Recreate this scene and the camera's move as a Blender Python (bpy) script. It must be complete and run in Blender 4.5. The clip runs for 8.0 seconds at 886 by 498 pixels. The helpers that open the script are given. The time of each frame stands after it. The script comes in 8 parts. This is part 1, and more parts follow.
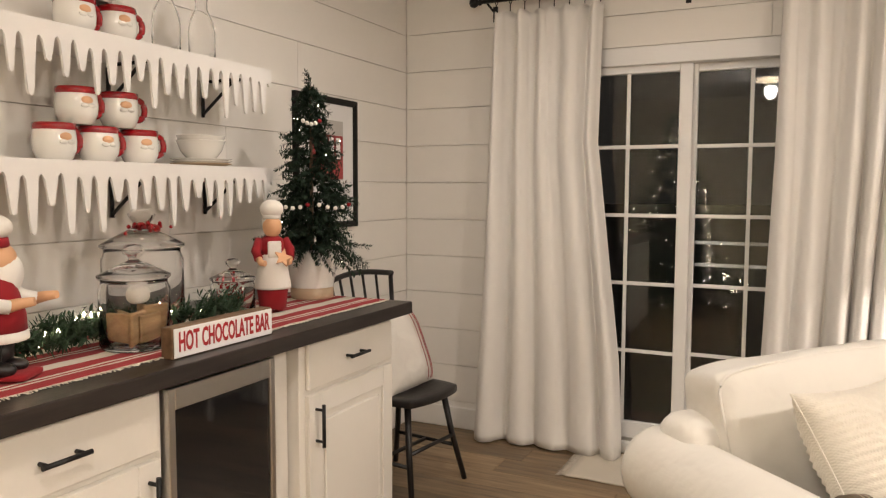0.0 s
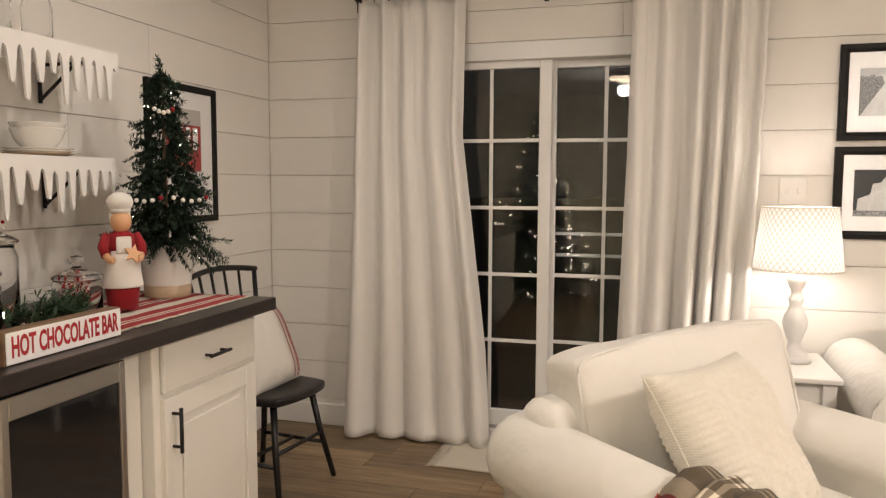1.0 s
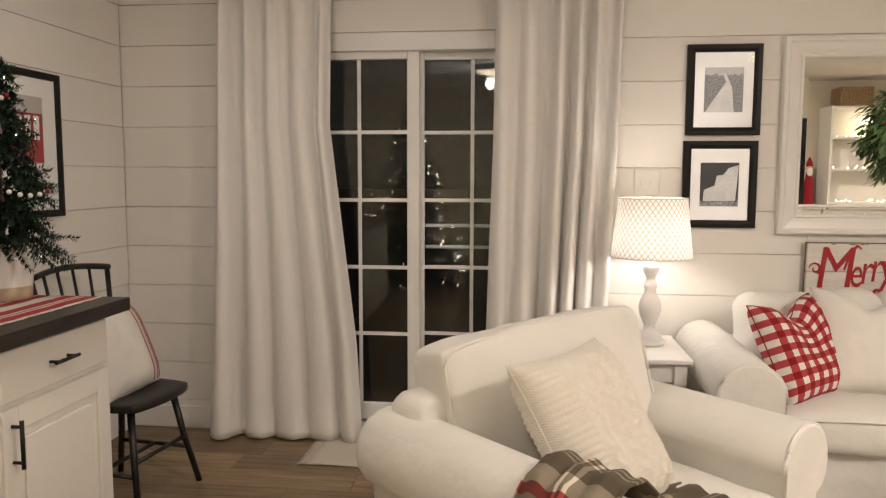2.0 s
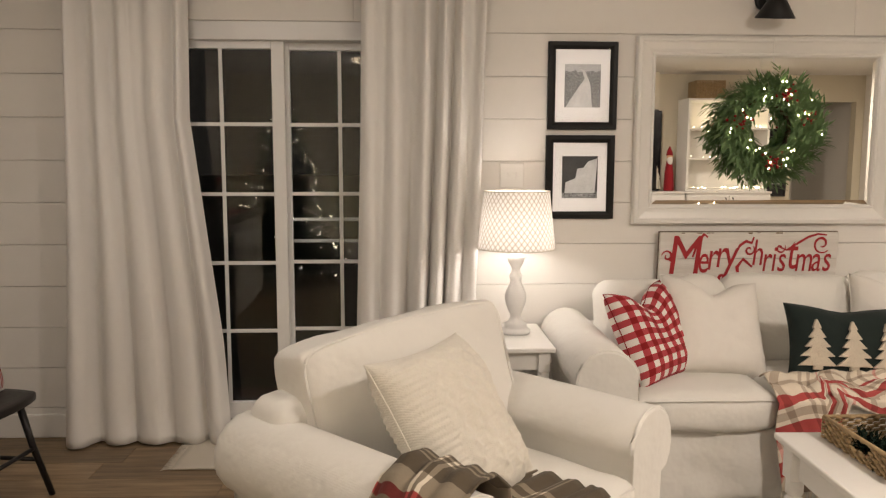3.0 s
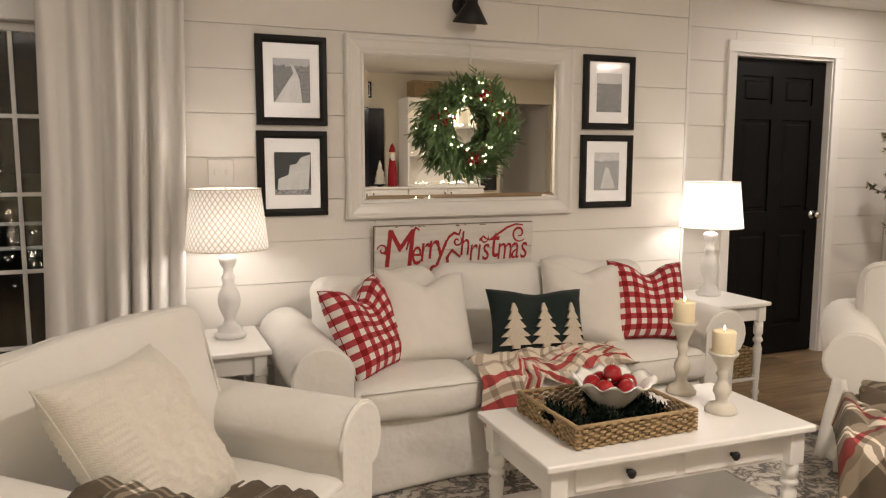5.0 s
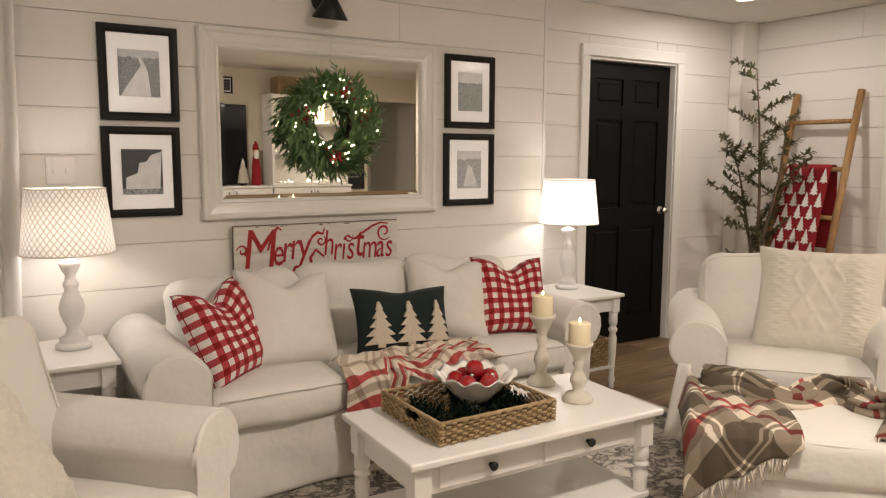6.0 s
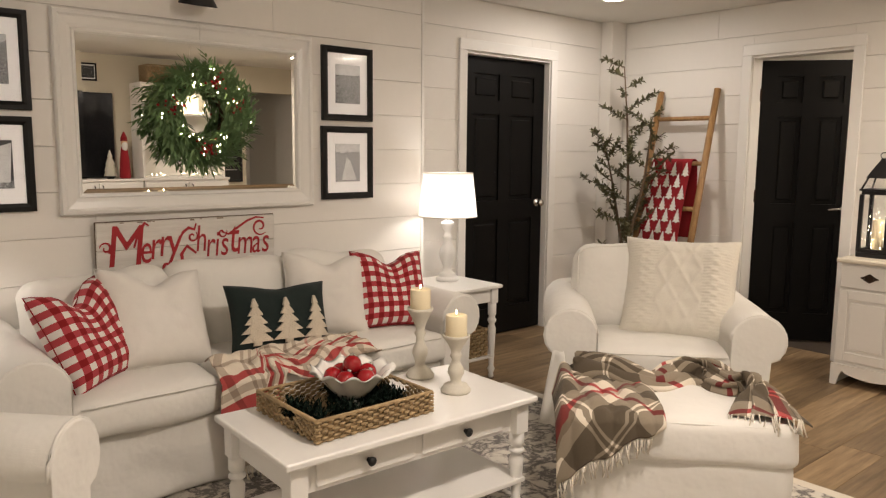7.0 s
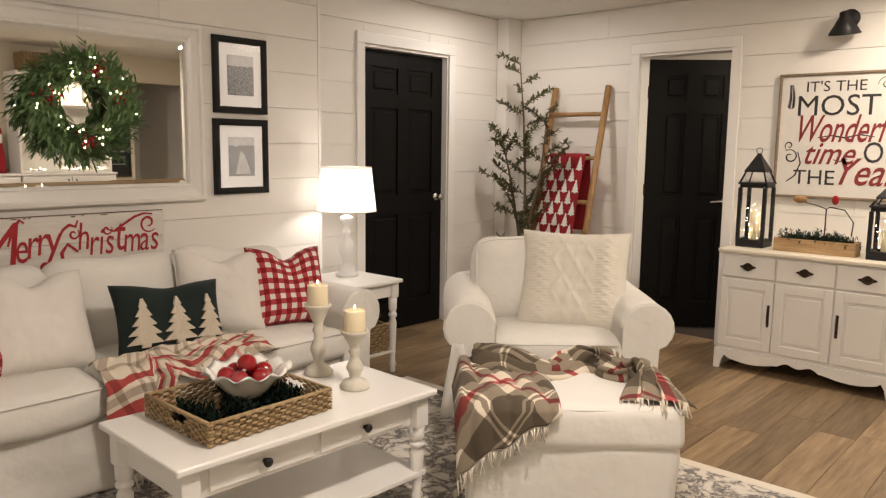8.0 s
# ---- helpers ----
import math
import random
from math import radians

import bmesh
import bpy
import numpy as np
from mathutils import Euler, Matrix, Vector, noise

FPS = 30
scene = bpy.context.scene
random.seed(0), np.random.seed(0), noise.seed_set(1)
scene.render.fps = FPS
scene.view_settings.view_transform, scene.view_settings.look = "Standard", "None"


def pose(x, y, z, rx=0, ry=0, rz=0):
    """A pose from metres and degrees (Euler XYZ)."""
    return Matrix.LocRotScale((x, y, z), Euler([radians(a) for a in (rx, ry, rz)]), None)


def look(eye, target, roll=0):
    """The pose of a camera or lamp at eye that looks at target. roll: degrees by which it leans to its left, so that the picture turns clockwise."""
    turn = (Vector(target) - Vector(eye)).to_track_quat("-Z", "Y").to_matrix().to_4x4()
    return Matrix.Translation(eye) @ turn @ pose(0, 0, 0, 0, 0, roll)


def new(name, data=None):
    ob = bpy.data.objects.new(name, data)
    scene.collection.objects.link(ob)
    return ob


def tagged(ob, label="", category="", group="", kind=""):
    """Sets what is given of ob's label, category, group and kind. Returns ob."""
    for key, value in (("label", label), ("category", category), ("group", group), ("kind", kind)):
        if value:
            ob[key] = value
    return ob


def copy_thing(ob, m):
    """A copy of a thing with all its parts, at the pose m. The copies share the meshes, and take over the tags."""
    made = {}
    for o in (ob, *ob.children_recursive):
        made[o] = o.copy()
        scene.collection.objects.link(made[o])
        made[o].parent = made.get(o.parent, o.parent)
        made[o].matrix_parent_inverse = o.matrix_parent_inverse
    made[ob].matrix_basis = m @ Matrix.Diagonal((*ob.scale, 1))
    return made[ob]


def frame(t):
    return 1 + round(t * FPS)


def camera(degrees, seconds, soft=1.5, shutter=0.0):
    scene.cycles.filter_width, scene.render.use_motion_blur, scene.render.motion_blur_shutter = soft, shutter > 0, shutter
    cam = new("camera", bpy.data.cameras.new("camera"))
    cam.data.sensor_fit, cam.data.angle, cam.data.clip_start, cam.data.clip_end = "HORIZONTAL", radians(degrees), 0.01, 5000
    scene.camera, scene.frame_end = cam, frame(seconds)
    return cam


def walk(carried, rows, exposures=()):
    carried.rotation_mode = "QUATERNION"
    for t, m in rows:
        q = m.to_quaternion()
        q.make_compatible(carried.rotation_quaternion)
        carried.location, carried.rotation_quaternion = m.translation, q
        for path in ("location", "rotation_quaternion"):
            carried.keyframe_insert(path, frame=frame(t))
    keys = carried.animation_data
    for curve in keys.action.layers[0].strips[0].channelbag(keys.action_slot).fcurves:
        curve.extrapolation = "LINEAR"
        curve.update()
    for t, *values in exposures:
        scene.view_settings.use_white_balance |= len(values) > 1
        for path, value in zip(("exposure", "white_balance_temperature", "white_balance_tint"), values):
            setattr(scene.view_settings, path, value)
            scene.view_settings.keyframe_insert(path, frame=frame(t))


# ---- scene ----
cam = camera(61.1, 8.0, soft=1.25)
PATH = [
    (0, (2.239, 0.349, 1.33), (1.369, 2.143, 1.173), 0.2),
    (0.5, (2.244, 0.361, 1.33), (1.53, 2.222, 1.164), 0.3),
    (1, (2.251, 0.376, 1.323), (1.7, 2.291, 1.152), 0.2),
    (1.5, (2.252, 0.393, 1.315), (1.87, 2.348, 1.14), 0.2),
    (3, (2.347, 0.414, 1.366), (2.426, 2.4, 1.135), 0.1),
    (3.5, (2.37, 0.419, 1.362), (2.617, 2.389, 1.126), 0.1),
    (4, (2.406, 0.422, 1.357), (2.82, 2.365, 1.121), 0.0),
    (4.5, (2.437, 0.433, 1.365), (3.02, 2.331, 1.126), 0.0),
    (6, (2.507, 0.446, 1.362), (3.558, 2.13, 1.12), 0.2),
    (6.5, (2.526, 0.445, 1.368), (3.707, 2.039, 1.115), 0.3),
    (7, (2.542, 0.433, 1.365), (3.835, 1.936, 1.106), 0.5),
    (7.5, (2.552, 0.428, 1.365), (3.944, 1.839, 1.099), 0.6),
    (8, (2.567, 0.427, 1.361), (4.043, 1.75, 1.091), 0.7),
]
walk(cam, [(t, look(eye, target, roll)) for t, eye, target, roll in PATH], exposures=[(0, 0.99), (1.5, 0.69), (3.5, 0.38), (4.5, 0.32), (6, 0.19), (6.5, 0.20), (8, 0.28)])

# ---- plan ----
XL, XR, W, W2, YB, CEIL = 0.19, 7.70, 4.10, 4.30, -1.10, 2.39
EDGE = 5.53          # where the long wall steps back
WARM = (1.0, 0.905, 0.83)

# ---- world and lamps ----
world = bpy.data.worlds.new("night")
scene.world = world
world.use_nodes = True
sky = world.node_tree.nodes["Background"]
sky.inputs[0].default_value, sky.inputs[1].default_value = (0.012, 0.0105, 0.009, 1), 0.6


def lamp(name, kind, place, power, colour, size=0.05, aim=None):
    data = bpy.data.lights.new(name, kind)
    data.energy, data.color = power, colour
    if kind == "AREA":
        data.shape, data.size = "DISK", size
    else:
        data.shadow_soft_size = size
    ob = new(name, data)
    ob.matrix_world = look(place, aim) if aim else pose(*place)
    return ob


# place, light through the lens underneath, light through the rim all round, colour
# The second and third fixtures are added out of view to fill the room.
CEILING_AND_FILL_LIGHTS = [(1.9, 0.62, 0, 14, WARM), (4.2, 1.15, 27, 18, (1.0, 0.873, 0.775)), (7.0, 1.1, 25, 0, (1.0, 0.85, 0.70)), (8.35, 2.15, 10, 0, (1.0, 0.865, 0.73))]
# The second downlight is added, unseen, to brighten the patio wall and curtain.
DOWN_AND_FILL_LIGHTS = [(6.82, 3.66, 9), (1.40, 2.60, 5)]
for lx, ly, under, rim, colour in CEILING_AND_FILL_LIGHTS:
    if under:
        lamp("ceiling_light_glow", "AREA", (lx, ly, CEIL - 0.095), under, colour, 0.26)
    if rim:
        lamp("ceiling_light_glow", "POINT", (lx, ly, CEIL - 0.17), rim, colour, 0.06)
for lx, ly, power in DOWN_AND_FILL_LIGHTS:
    lamp("downlight_glow", "AREA", (lx, ly, CEIL - 0.012), power, WARM, 0.12)
LAMPS = [(2.82, 3.83, 0.575), (5.535, 3.87, 0.575)]
for (lx, ly, lz), power in zip(LAMPS, (3.5, 4.0)):
    lamp("lamp_bulb_glow", "POINT", (lx, ly, lz + 0.475), power, (1.0, 0.92, 0.86), 0.05)


# ---- materials ----
def nodes_of(name):
    m = bpy.data.materials.new(name)
    m.use_nodes = True
    nt = m.node_tree
    return m, nt, nt.nodes["Principled BSDF"]


def node(nt, kind, **inputs):
    n = nt.nodes.new(kind)
    for k, v in inputs.items():
        n.inputs[k.replace("_", " ")].default_value = v
    return n


def math_node(nt, op, a, b=0.0):
    n = nt.nodes.new("ShaderNodeMath")
    n.operation = op
    for i, v in enumerate((a, b)):
        if isinstance(v, (int, float)):
            n.inputs[i].default_value = v
        else:
            nt.links.new(v, n.inputs[i])
    return n.outputs[0]


def mix_colour(nt, fac, a, b, blend="MIX"):
    n = nt.nodes.new("ShaderNodeMix")
    n.data_type, n.blend_type = "RGBA", blend
    for sock, v in ((n.inputs[0], fac), (n.inputs[6], a), (n.inputs[7], b)):
        if isinstance(v, (int, float)):
            sock.default_value = v
        elif isinstance(v, tuple):
            sock.default_value = (*v, 1) if len(v) == 3 else v
        else:
            nt.links.new(v, sock)
    return n.outputs[2]


def coords(nt, which="Object"):
    return nt.nodes.new("ShaderNodeTexCoord").outputs[which]


def noise_of(nt, vec, scale, detail=4.0, rough=0.55):
    n = node(nt, "ShaderNodeTexNoise", Scale=scale, Detail=detail, Roughness=rough)
    nt.links.new(vec, n.inputs["Vector"])
    return n.outputs["Fac"]


def bump(nt, bsdf, height, strength, distance=0.01):
    b = node(nt, "ShaderNodeBump", Strength=strength, Distance=distance)
    nt.links.new(height, b.inputs["Height"])
    nt.links.new(b.outputs[0], bsdf.inputs["Normal"])


def plain(name, colour, rough=0.5, metal=0.0, vary=0.10, grain=60.0, relief=0.15, depth=0.003, each=0.0, coat=0.0, patches=3.0, gloss=0.5):
    """A painted or solid surface with two scales of variation and a fine relief."""
    m, nt, b = nodes_of(name)
    vec = coords(nt)
    big, small = noise_of(nt, vec, patches), noise_of(nt, vec, grain)
    f = math_node(nt, "ADD", math_node(nt, "MULTIPLY", big, 0.6), math_node(nt, "MULTIPLY", small, 0.4))
    dark = tuple(c * (1 - vary) for c in colour)
    light = tuple(min(1, c * (1 + vary)) for c in colour)
    out = mix_colour(nt, f, dark, light)
    if each:
        rnd = nt.nodes.new("ShaderNodeObjectInfo").outputs["Random"]
        k = math_node(nt, "ADD", math_node(nt, "MULTIPLY", rnd, each), 1 - each / 2)
        hsv = node(nt, "ShaderNodeHueSaturation")
        nt.links.new(k, hsv.inputs["Value"])
        nt.links.new(out, hsv.inputs["Color"])
        out = hsv.outputs[0]
    nt.links.new(out, b.inputs["Base Color"])
    r = math_node(nt, "ADD", math_node(nt, "MULTIPLY", small, 0.16 if relief else 0.03), rough - (0.08 if relief else 0.015))
    nt.links.new(r, b.inputs["Roughness"])
    b.inputs["Metallic"].default_value = metal
    b.inputs["Coat Weight"].default_value = coat
    b.inputs["Specular IOR Level"].default_value = gloss
    if relief:
        bump(nt, b, small, relief, depth)
    return m


def cloth(name, colour, weave=900.0, crease=0.35, rough=0.9, vary=0.06):
    """Woven fabric: fine threads over soft creases."""
    m, nt, b = nodes_of(name)
    vec = coords(nt)
    w = nt.nodes.new("ShaderNodeTexWave")
    w.inputs["Scale"].default_value = weave / 12
    w.inputs["Distortion"].default_value = 2.0
    nt.links.new(vec, w.inputs["Vector"])
    soft = noise_of(nt, vec, 7.0, 3.0)
    fuzz = noise_of(nt, vec, 260.0, 2.0)
    tone = mix_colour(nt, soft, tuple(c * (1 - vary) for c in colour), colour)
    nt.links.new(tone, b.inputs["Base Color"])
    b.inputs["Roughness"].default_value = rough
    b.inputs["Sheen Weight"].default_value = 0.04
    h = math_node(nt, "ADD", math_node(nt, "MULTIPLY", soft, crease * 6), math_node(nt, "ADD", math_node(nt, "MULTIPLY", w.outputs["Fac"], 0.015), math_node(nt, "MULTIPLY", fuzz, 0.10)))
    bump(nt, b, h, 0.5, 0.006)
    return m


def banded(nt, coord, period, stops):
    """A repeating sequence of coloured bands along one coordinate."""
    f = math_node(nt, "FRACT", math_node(nt, "DIVIDE", coord, period))
    ramp = nt.nodes.new("ShaderNodeValToRGB")
    ramp.color_ramp.interpolation = "CONSTANT"
    el = ramp.color_ramp.elements
    while len(el) < len(stops):
        el.new(0.5)
    for e, (p, c) in zip(el, stops):
        e.position, e.color = p, (*c, 1)
    nt.links.new(f, ramp.inputs[0])
    return ramp.outputs[0]


def checked(name, period_u, stops_u, period_v, stops_v, space="UV", blend="MIX", fac=0.5, fluff=300.0):
    """Two crossing sets of bands: gingham and tartan."""
    m, nt, b = nodes_of(name)
    sep = nt.nodes.new("ShaderNodeSeparateXYZ")
    vec = coords(nt, space)
    nt.links.new(vec, sep.inputs[0])
    a = banded(nt, sep.outputs[0], period_u, stops_u)
    c = banded(nt, sep.outputs[1], period_v, stops_v)
    col = mix_colour(nt, fac, a, c, blend)
    fz = noise_of(nt, coords(nt), fluff, 2.0)
    col = mix_colour(nt, 0.25, col, mix_colour(nt, fz, (0.25, 0.25, 0.25), (1, 1, 1)), "MULTIPLY")
    nt.links.new(col, b.inputs["Base Color"])
    b.inputs["Roughness"].default_value = 0.92
    b.inputs["Sheen Weight"].default_value = 0.04
    bump(nt, b, fz, 0.4, 0.003)
    return m


def glass(name, tint=(1, 1, 1), rough=0.0, ior=1.48):
    m, nt, b = nodes_of(name)
    b.inputs["Base Color"].default_value = (*tint, 1)
    b.inputs["Roughness"].default_value = rough
    b.inputs["Transmission Weight"].default_value = 1.0
    b.inputs["IOR"].default_value = ior
    return m


def glow(name, colour, strength):
    m, nt, b = nodes_of(name)
    b.inputs["Base Color"].default_value = (*colour, 1)
    b.inputs["Emission Color"].default_value = (*colour, 1)
    b.inputs["Emission Strength"].default_value = strength
    return m


def timber(name, dark, light, along=(1.0, 12.0, 12.0), scale=3.0, rough=0.45, each=0.0, relief=0.25):
    """Wood with grain drawn out along one axis."""
    m, nt, b = nodes_of(name)
    mp = nt.nodes.new("ShaderNodeMapping")
    mp.inputs["Scale"].default_value = along
    src = coords(nt)
    if each:
        rnd = nt.nodes.new("ShaderNodeObjectInfo").outputs["Random"]
        cmb = nt.nodes.new("ShaderNodeCombineXYZ")
        for i in range(3):
            nt.links.new(math_node(nt, "MULTIPLY", rnd, 37.0 + 11 * i), cmb.inputs[i])
        add = nt.nodes.new("ShaderNodeVectorMath")
        nt.links.new(src, add.inputs[0])
        nt.links.new(cmb.outputs[0], add.inputs[1])
        src = add.outputs[0]
    nt.links.new(src, mp.inputs["Vector"])
    g = noise_of(nt, mp.outputs[0], scale, 8.0, 0.65)
    fine = noise_of(nt, mp.outputs[0], scale * 9, 3.0)
    ramp = nt.nodes.new("ShaderNodeValToRGB")
    ramp.color_ramp.elements[0].position, ramp.color_ramp.elements[0].color = 0.32, (*dark, 1)
    ramp.color_ramp.elements[1].position, ramp.color_ramp.elements[1].color = 0.68, (*light, 1)
    nt.links.new(g, ramp.inputs[0])
    out = mix_colour(nt, 0.35, ramp.outputs[0], mix_colour(nt, fine, (0.55, 0.55, 0.55), (1, 1, 1)), "MULTIPLY")
    if each:
        hsv = node(nt, "ShaderNodeHueSaturation")
        nt.links.new(math_node(nt, "ADD", math_node(nt, "MULTIPLY", rnd, each), 1 - each / 2), hsv.inputs["Value"])
        nt.links.new(out, hsv.inputs["Color"])
        out = hsv.outputs[0]
    nt.links.new(out, b.inputs["Base Color"])
    nt.links.new(math_node(nt, "ADD", math_node(nt, "MULTIPLY", fine, 0.2), rough - 0.1), b.inputs["Roughness"])
    bump(nt, b, g, relief, 0.002)
    return m


def wicker_material(name):
    m, nt, b = nodes_of(name)
    vec = coords(nt)
    n1 = noise_of(nt, vec, 40.0, 3.0)
    n2 = noise_of(nt, vec, 300.0, 2.0)
    col = mix_colour(nt, n1, (0.20, 0.125, 0.055), (0.50, 0.36, 0.19))
    nt.links.new(col, b.inputs["Base Color"])
    b.inputs["Roughness"].default_value = 0.7
    bump(nt, b, n2, 0.5, 0.002)
    return m


def knit_material(name, colour):
    """Thick woollen yarn with fine stitches."""
    m, nt, b = nodes_of(name)
    vec = coords(nt)
    sep = nt.nodes.new("ShaderNodeSeparateXYZ")
    nt.links.new(vec, sep.inputs[0])
    x, y = sep.outputs[0], sep.outputs[1]
    rib = math_node(nt, "SINE", math_node(nt, "MULTIPLY", y, 900.0))
    stitch = math_node(nt, "SINE", math_node(nt, "MULTIPLY", x, 900.0))
    fz = noise_of(nt, vec, 150.0, 3.0)
    h = math_node(nt, "ADD", math_node(nt, "MULTIPLY", math_node(nt, "MULTIPLY", rib, stitch), 0.30), fz)
    col = mix_colour(nt, fz, tuple(c * 0.86 for c in colour), colour)
    nt.links.new(col, b.inputs["Base Color"])
    b.inputs["Roughness"].default_value = 0.95
    b.inputs["Sheen Weight"].default_value = 0.25
    bump(nt, b, h, 0.45, 0.003)
    return m


def rug_material(name):
    """A worn oriental pattern in greys on cream."""
    m, nt, b = nodes_of(name)
    vec = coords(nt)
    warp = nt.nodes.new("ShaderNodeTexNoise")
    warp.inputs["Scale"].default_value = 5.0
    nt.links.new(vec, warp.inputs["Vector"])
    add = nt.nodes.new("ShaderNodeVectorMath")
    add.operation = "MULTIPLY_ADD"
    nt.links.new(warp.outputs["Color"], add.inputs[0])
    add.inputs[1].default_value = (0.16, 0.16, 0.16)
    nt.links.new(vec, add.inputs[2])
    w1 = noise_of(nt, vec, 2.2, 5.0, 0.7)
    w2 = noise_of(nt, add.outputs[0], 11.0, 5.0, 0.62)
    w3 = noise_of(nt, vec, 46.0, 4.0, 0.7)
    vein = math_node(nt, "ABSOLUTE", math_node(nt, "SUBTRACT", w2, 0.5))
    pat = math_node(nt, "ADD", math_node(nt, "MULTIPLY", math_node(nt, "MINIMUM", math_node(nt, "MULTIPLY", vein, 7.0), 1.0), 0.50), math_node(nt, "ADD", math_node(nt, "MULTIPLY", w1, 0.35), math_node(nt, "MULTIPLY", w3, 0.55)))
    ramp = nt.nodes.new("ShaderNodeValToRGB")
    el = ramp.color_ramp.elements
    el[0].position, el[0].color = 0.50, (0.17, 0.155, 0.145, 1)
    el[1].position, el[1].color = 0.82, (0.66, 0.62, 0.55, 1)
    e = el.new(0.64)
    e.color = (0.48, 0.44, 0.39, 1)
    nt.links.new(pat, ramp.inputs[0])
    nt.links.new(ramp.outputs[0], b.inputs["Base Color"])
    b.inputs["Roughness"].default_value = 0.95
    bump(nt, b, noise_of(nt, vec, 420.0, 2.0), 0.5, 0.004)
    return m


def shade_material(name, lattice):
    """Thin lamp fabric that lets the bulb's light through, with or without a woven trellis."""
    m, nt, b = nodes_of(name)
    nt.nodes.remove(b)
    out = nt.nodes["Material Output"]
    vec = coords(nt, "UV")
    tone = (0.93, 0.90, 0.86)
    col = mix_colour(nt, noise_of(nt, vec, 90.0, 2.0), tuple(c * 0.94 for c in tone), tone)
    if lattice:
        sep = nt.nodes.new("ShaderNodeSeparateXYZ")
        nt.links.new(vec, sep.inputs[0])
        u, v = math_node(nt, "MULTIPLY", sep.outputs[0], 130.0), math_node(nt, "MULTIPLY", sep.outputs[1], 24.0)
        a = math_node(nt, "ABSOLUTE", math_node(nt, "SINE", math_node(nt, "ADD", u, v)))
        c = math_node(nt, "ABSOLUTE", math_node(nt, "SINE", math_node(nt, "SUBTRACT", u, v)))
        line = math_node(nt, "LESS_THAN", math_node(nt, "MINIMUM", a, c), 0.33)
        col = mix_colour(nt, math_node(nt, "MULTIPLY", line, 0.85), col, (0.50, 0.42, 0.33))
    d, t = nt.nodes.new("ShaderNodeBsdfDiffuse"), nt.nodes.new("ShaderNodeBsdfTranslucent")
    mx = nt.nodes.new("ShaderNodeMixShader")
    mx.inputs[0].default_value = 0.18 if lattice else 0.42
    for s in (d, t):
        nt.links.new(col, s.inputs["Color"])
    nt.links.new(d.outputs[0], mx.inputs[1])
    nt.links.new(t.outputs[0], mx.inputs[2])
    nt.links.new(mx.outputs[0], out.inputs[0])
    return m


WHITE = plain("white_wall_paint", (0.80, 0.77, 0.72), 0.5, vary=0.04, grain=25, relief=0.08, each=0.03)
CEILING_PAINT = plain("ceiling_paint", (0.80, 0.78, 0.74), 0.85, vary=0.04, grain=140, relief=0.4)
TRIM = plain("white_trim_gloss", (0.82, 0.80, 0.76), 0.32, vary=0.03, relief=0.05)
FURNITURE_WHITE = plain("white_furniture_paint", (0.80, 0.78, 0.74), 0.30, vary=0.04, relief=0.0)
CABINET_WHITE = plain("cabinet_paint", (0.80, 0.77, 0.71), 0.38, vary=0.04, relief=0.06)
VINYL = plain("white_vinyl", (0.80, 0.79, 0.77), 0.35, vary=0.03, relief=0.03)
BLACK_DOOR = plain("black_door_paint", (0.0045, 0.0040, 0.0036), 0.5, vary=0.25, relief=0.08, gloss=0.14)
BLACK_METAL = plain("black_metal", (0.010, 0.009, 0.009), 0.48, 0.0, vary=0.2, relief=0.08, gloss=0.35)
BLACK_WOOD = plain("black_painted_wood", (0.010, 0.008, 0.008), 0.4, vary=0.25, relief=0.1)
FRAME_BLACK = plain("black_frame_wood", (0.007, 0.006, 0.005), 0.42, vary=0.25, relief=0.1, gloss=0.22)
BRONZE = plain("antique_bronze", (0.05, 0.032, 0.022), 0.4, 0.8, vary=0.3, relief=0.2)
STEEL = plain("brushed_steel", (0.55, 0.53, 0.50), 0.3, 0.95, vary=0.06, relief=0.0)
NICKEL = plain("satin_nickel", (0.60, 0.57, 0.53), 0.25, 1.0, vary=0.05, relief=0.0)
SLIPCOVER = cloth("white_cotton_slipcover", (0.78, 0.755, 0.70), crease=0.70)
CUSHION_WHITE = cloth("white_cushion_linen", (0.76, 0.725, 0.67), crease=0.6)
CURTAIN_CLOTH = cloth("white_curtain_satin", (0.80, 0.775, 0.74), crease=0.10, rough=0.55)
CREAM_CLOTH = cloth("cream_cotton", (0.72, 0.66, 0.56), crease=0.3)
KNIT = knit_material("cream_cable_knit", (0.76, 0.715, 0.62))
PLANK = timber("oak_vinyl_plank", (0.150, 0.096, 0.050), (0.355, 0.248, 0.140), along=(1.2, 14.0, 14.0), scale=2.2, rough=0.42, each=0.75)
COUNTER = timber("dark_stained_wood", (0.012, 0.009, 0.008), (0.035, 0.025, 0.022), along=(14, 1.0, 14), scale=3.0, rough=0.35)
PINE = timber("honey_pine", (0.25, 0.125, 0.045), (0.45, 0.26, 0.105), along=(12, 12, 1.2), scale=4.0, rough=0.5)
BOX_WOOD = timber("light_box_wood", (0.30, 0.18, 0.08), (0.55, 0.37, 0.19), along=(10, 1.2, 10), scale=4.0, rough=0.6)
WICKER = wicker_material("natural_wicker")
RUG = rug_material("worn_grey_rug")
CLEAR = glass("clear_glass", (1, 1, 1), 0.0, 1.22)
PANE = glass("window_glass", (0.94, 0.95, 0.95), 0.0, 1.32)
RED = plain("bright_red_gloss", (0.30, 0.004, 0.008), 0.12, vary=0.05, relief=0.0, coat=0.6)
RED_CLOTH = cloth("red_felt", (0.27, 0.006, 0.012), crease=0.4)
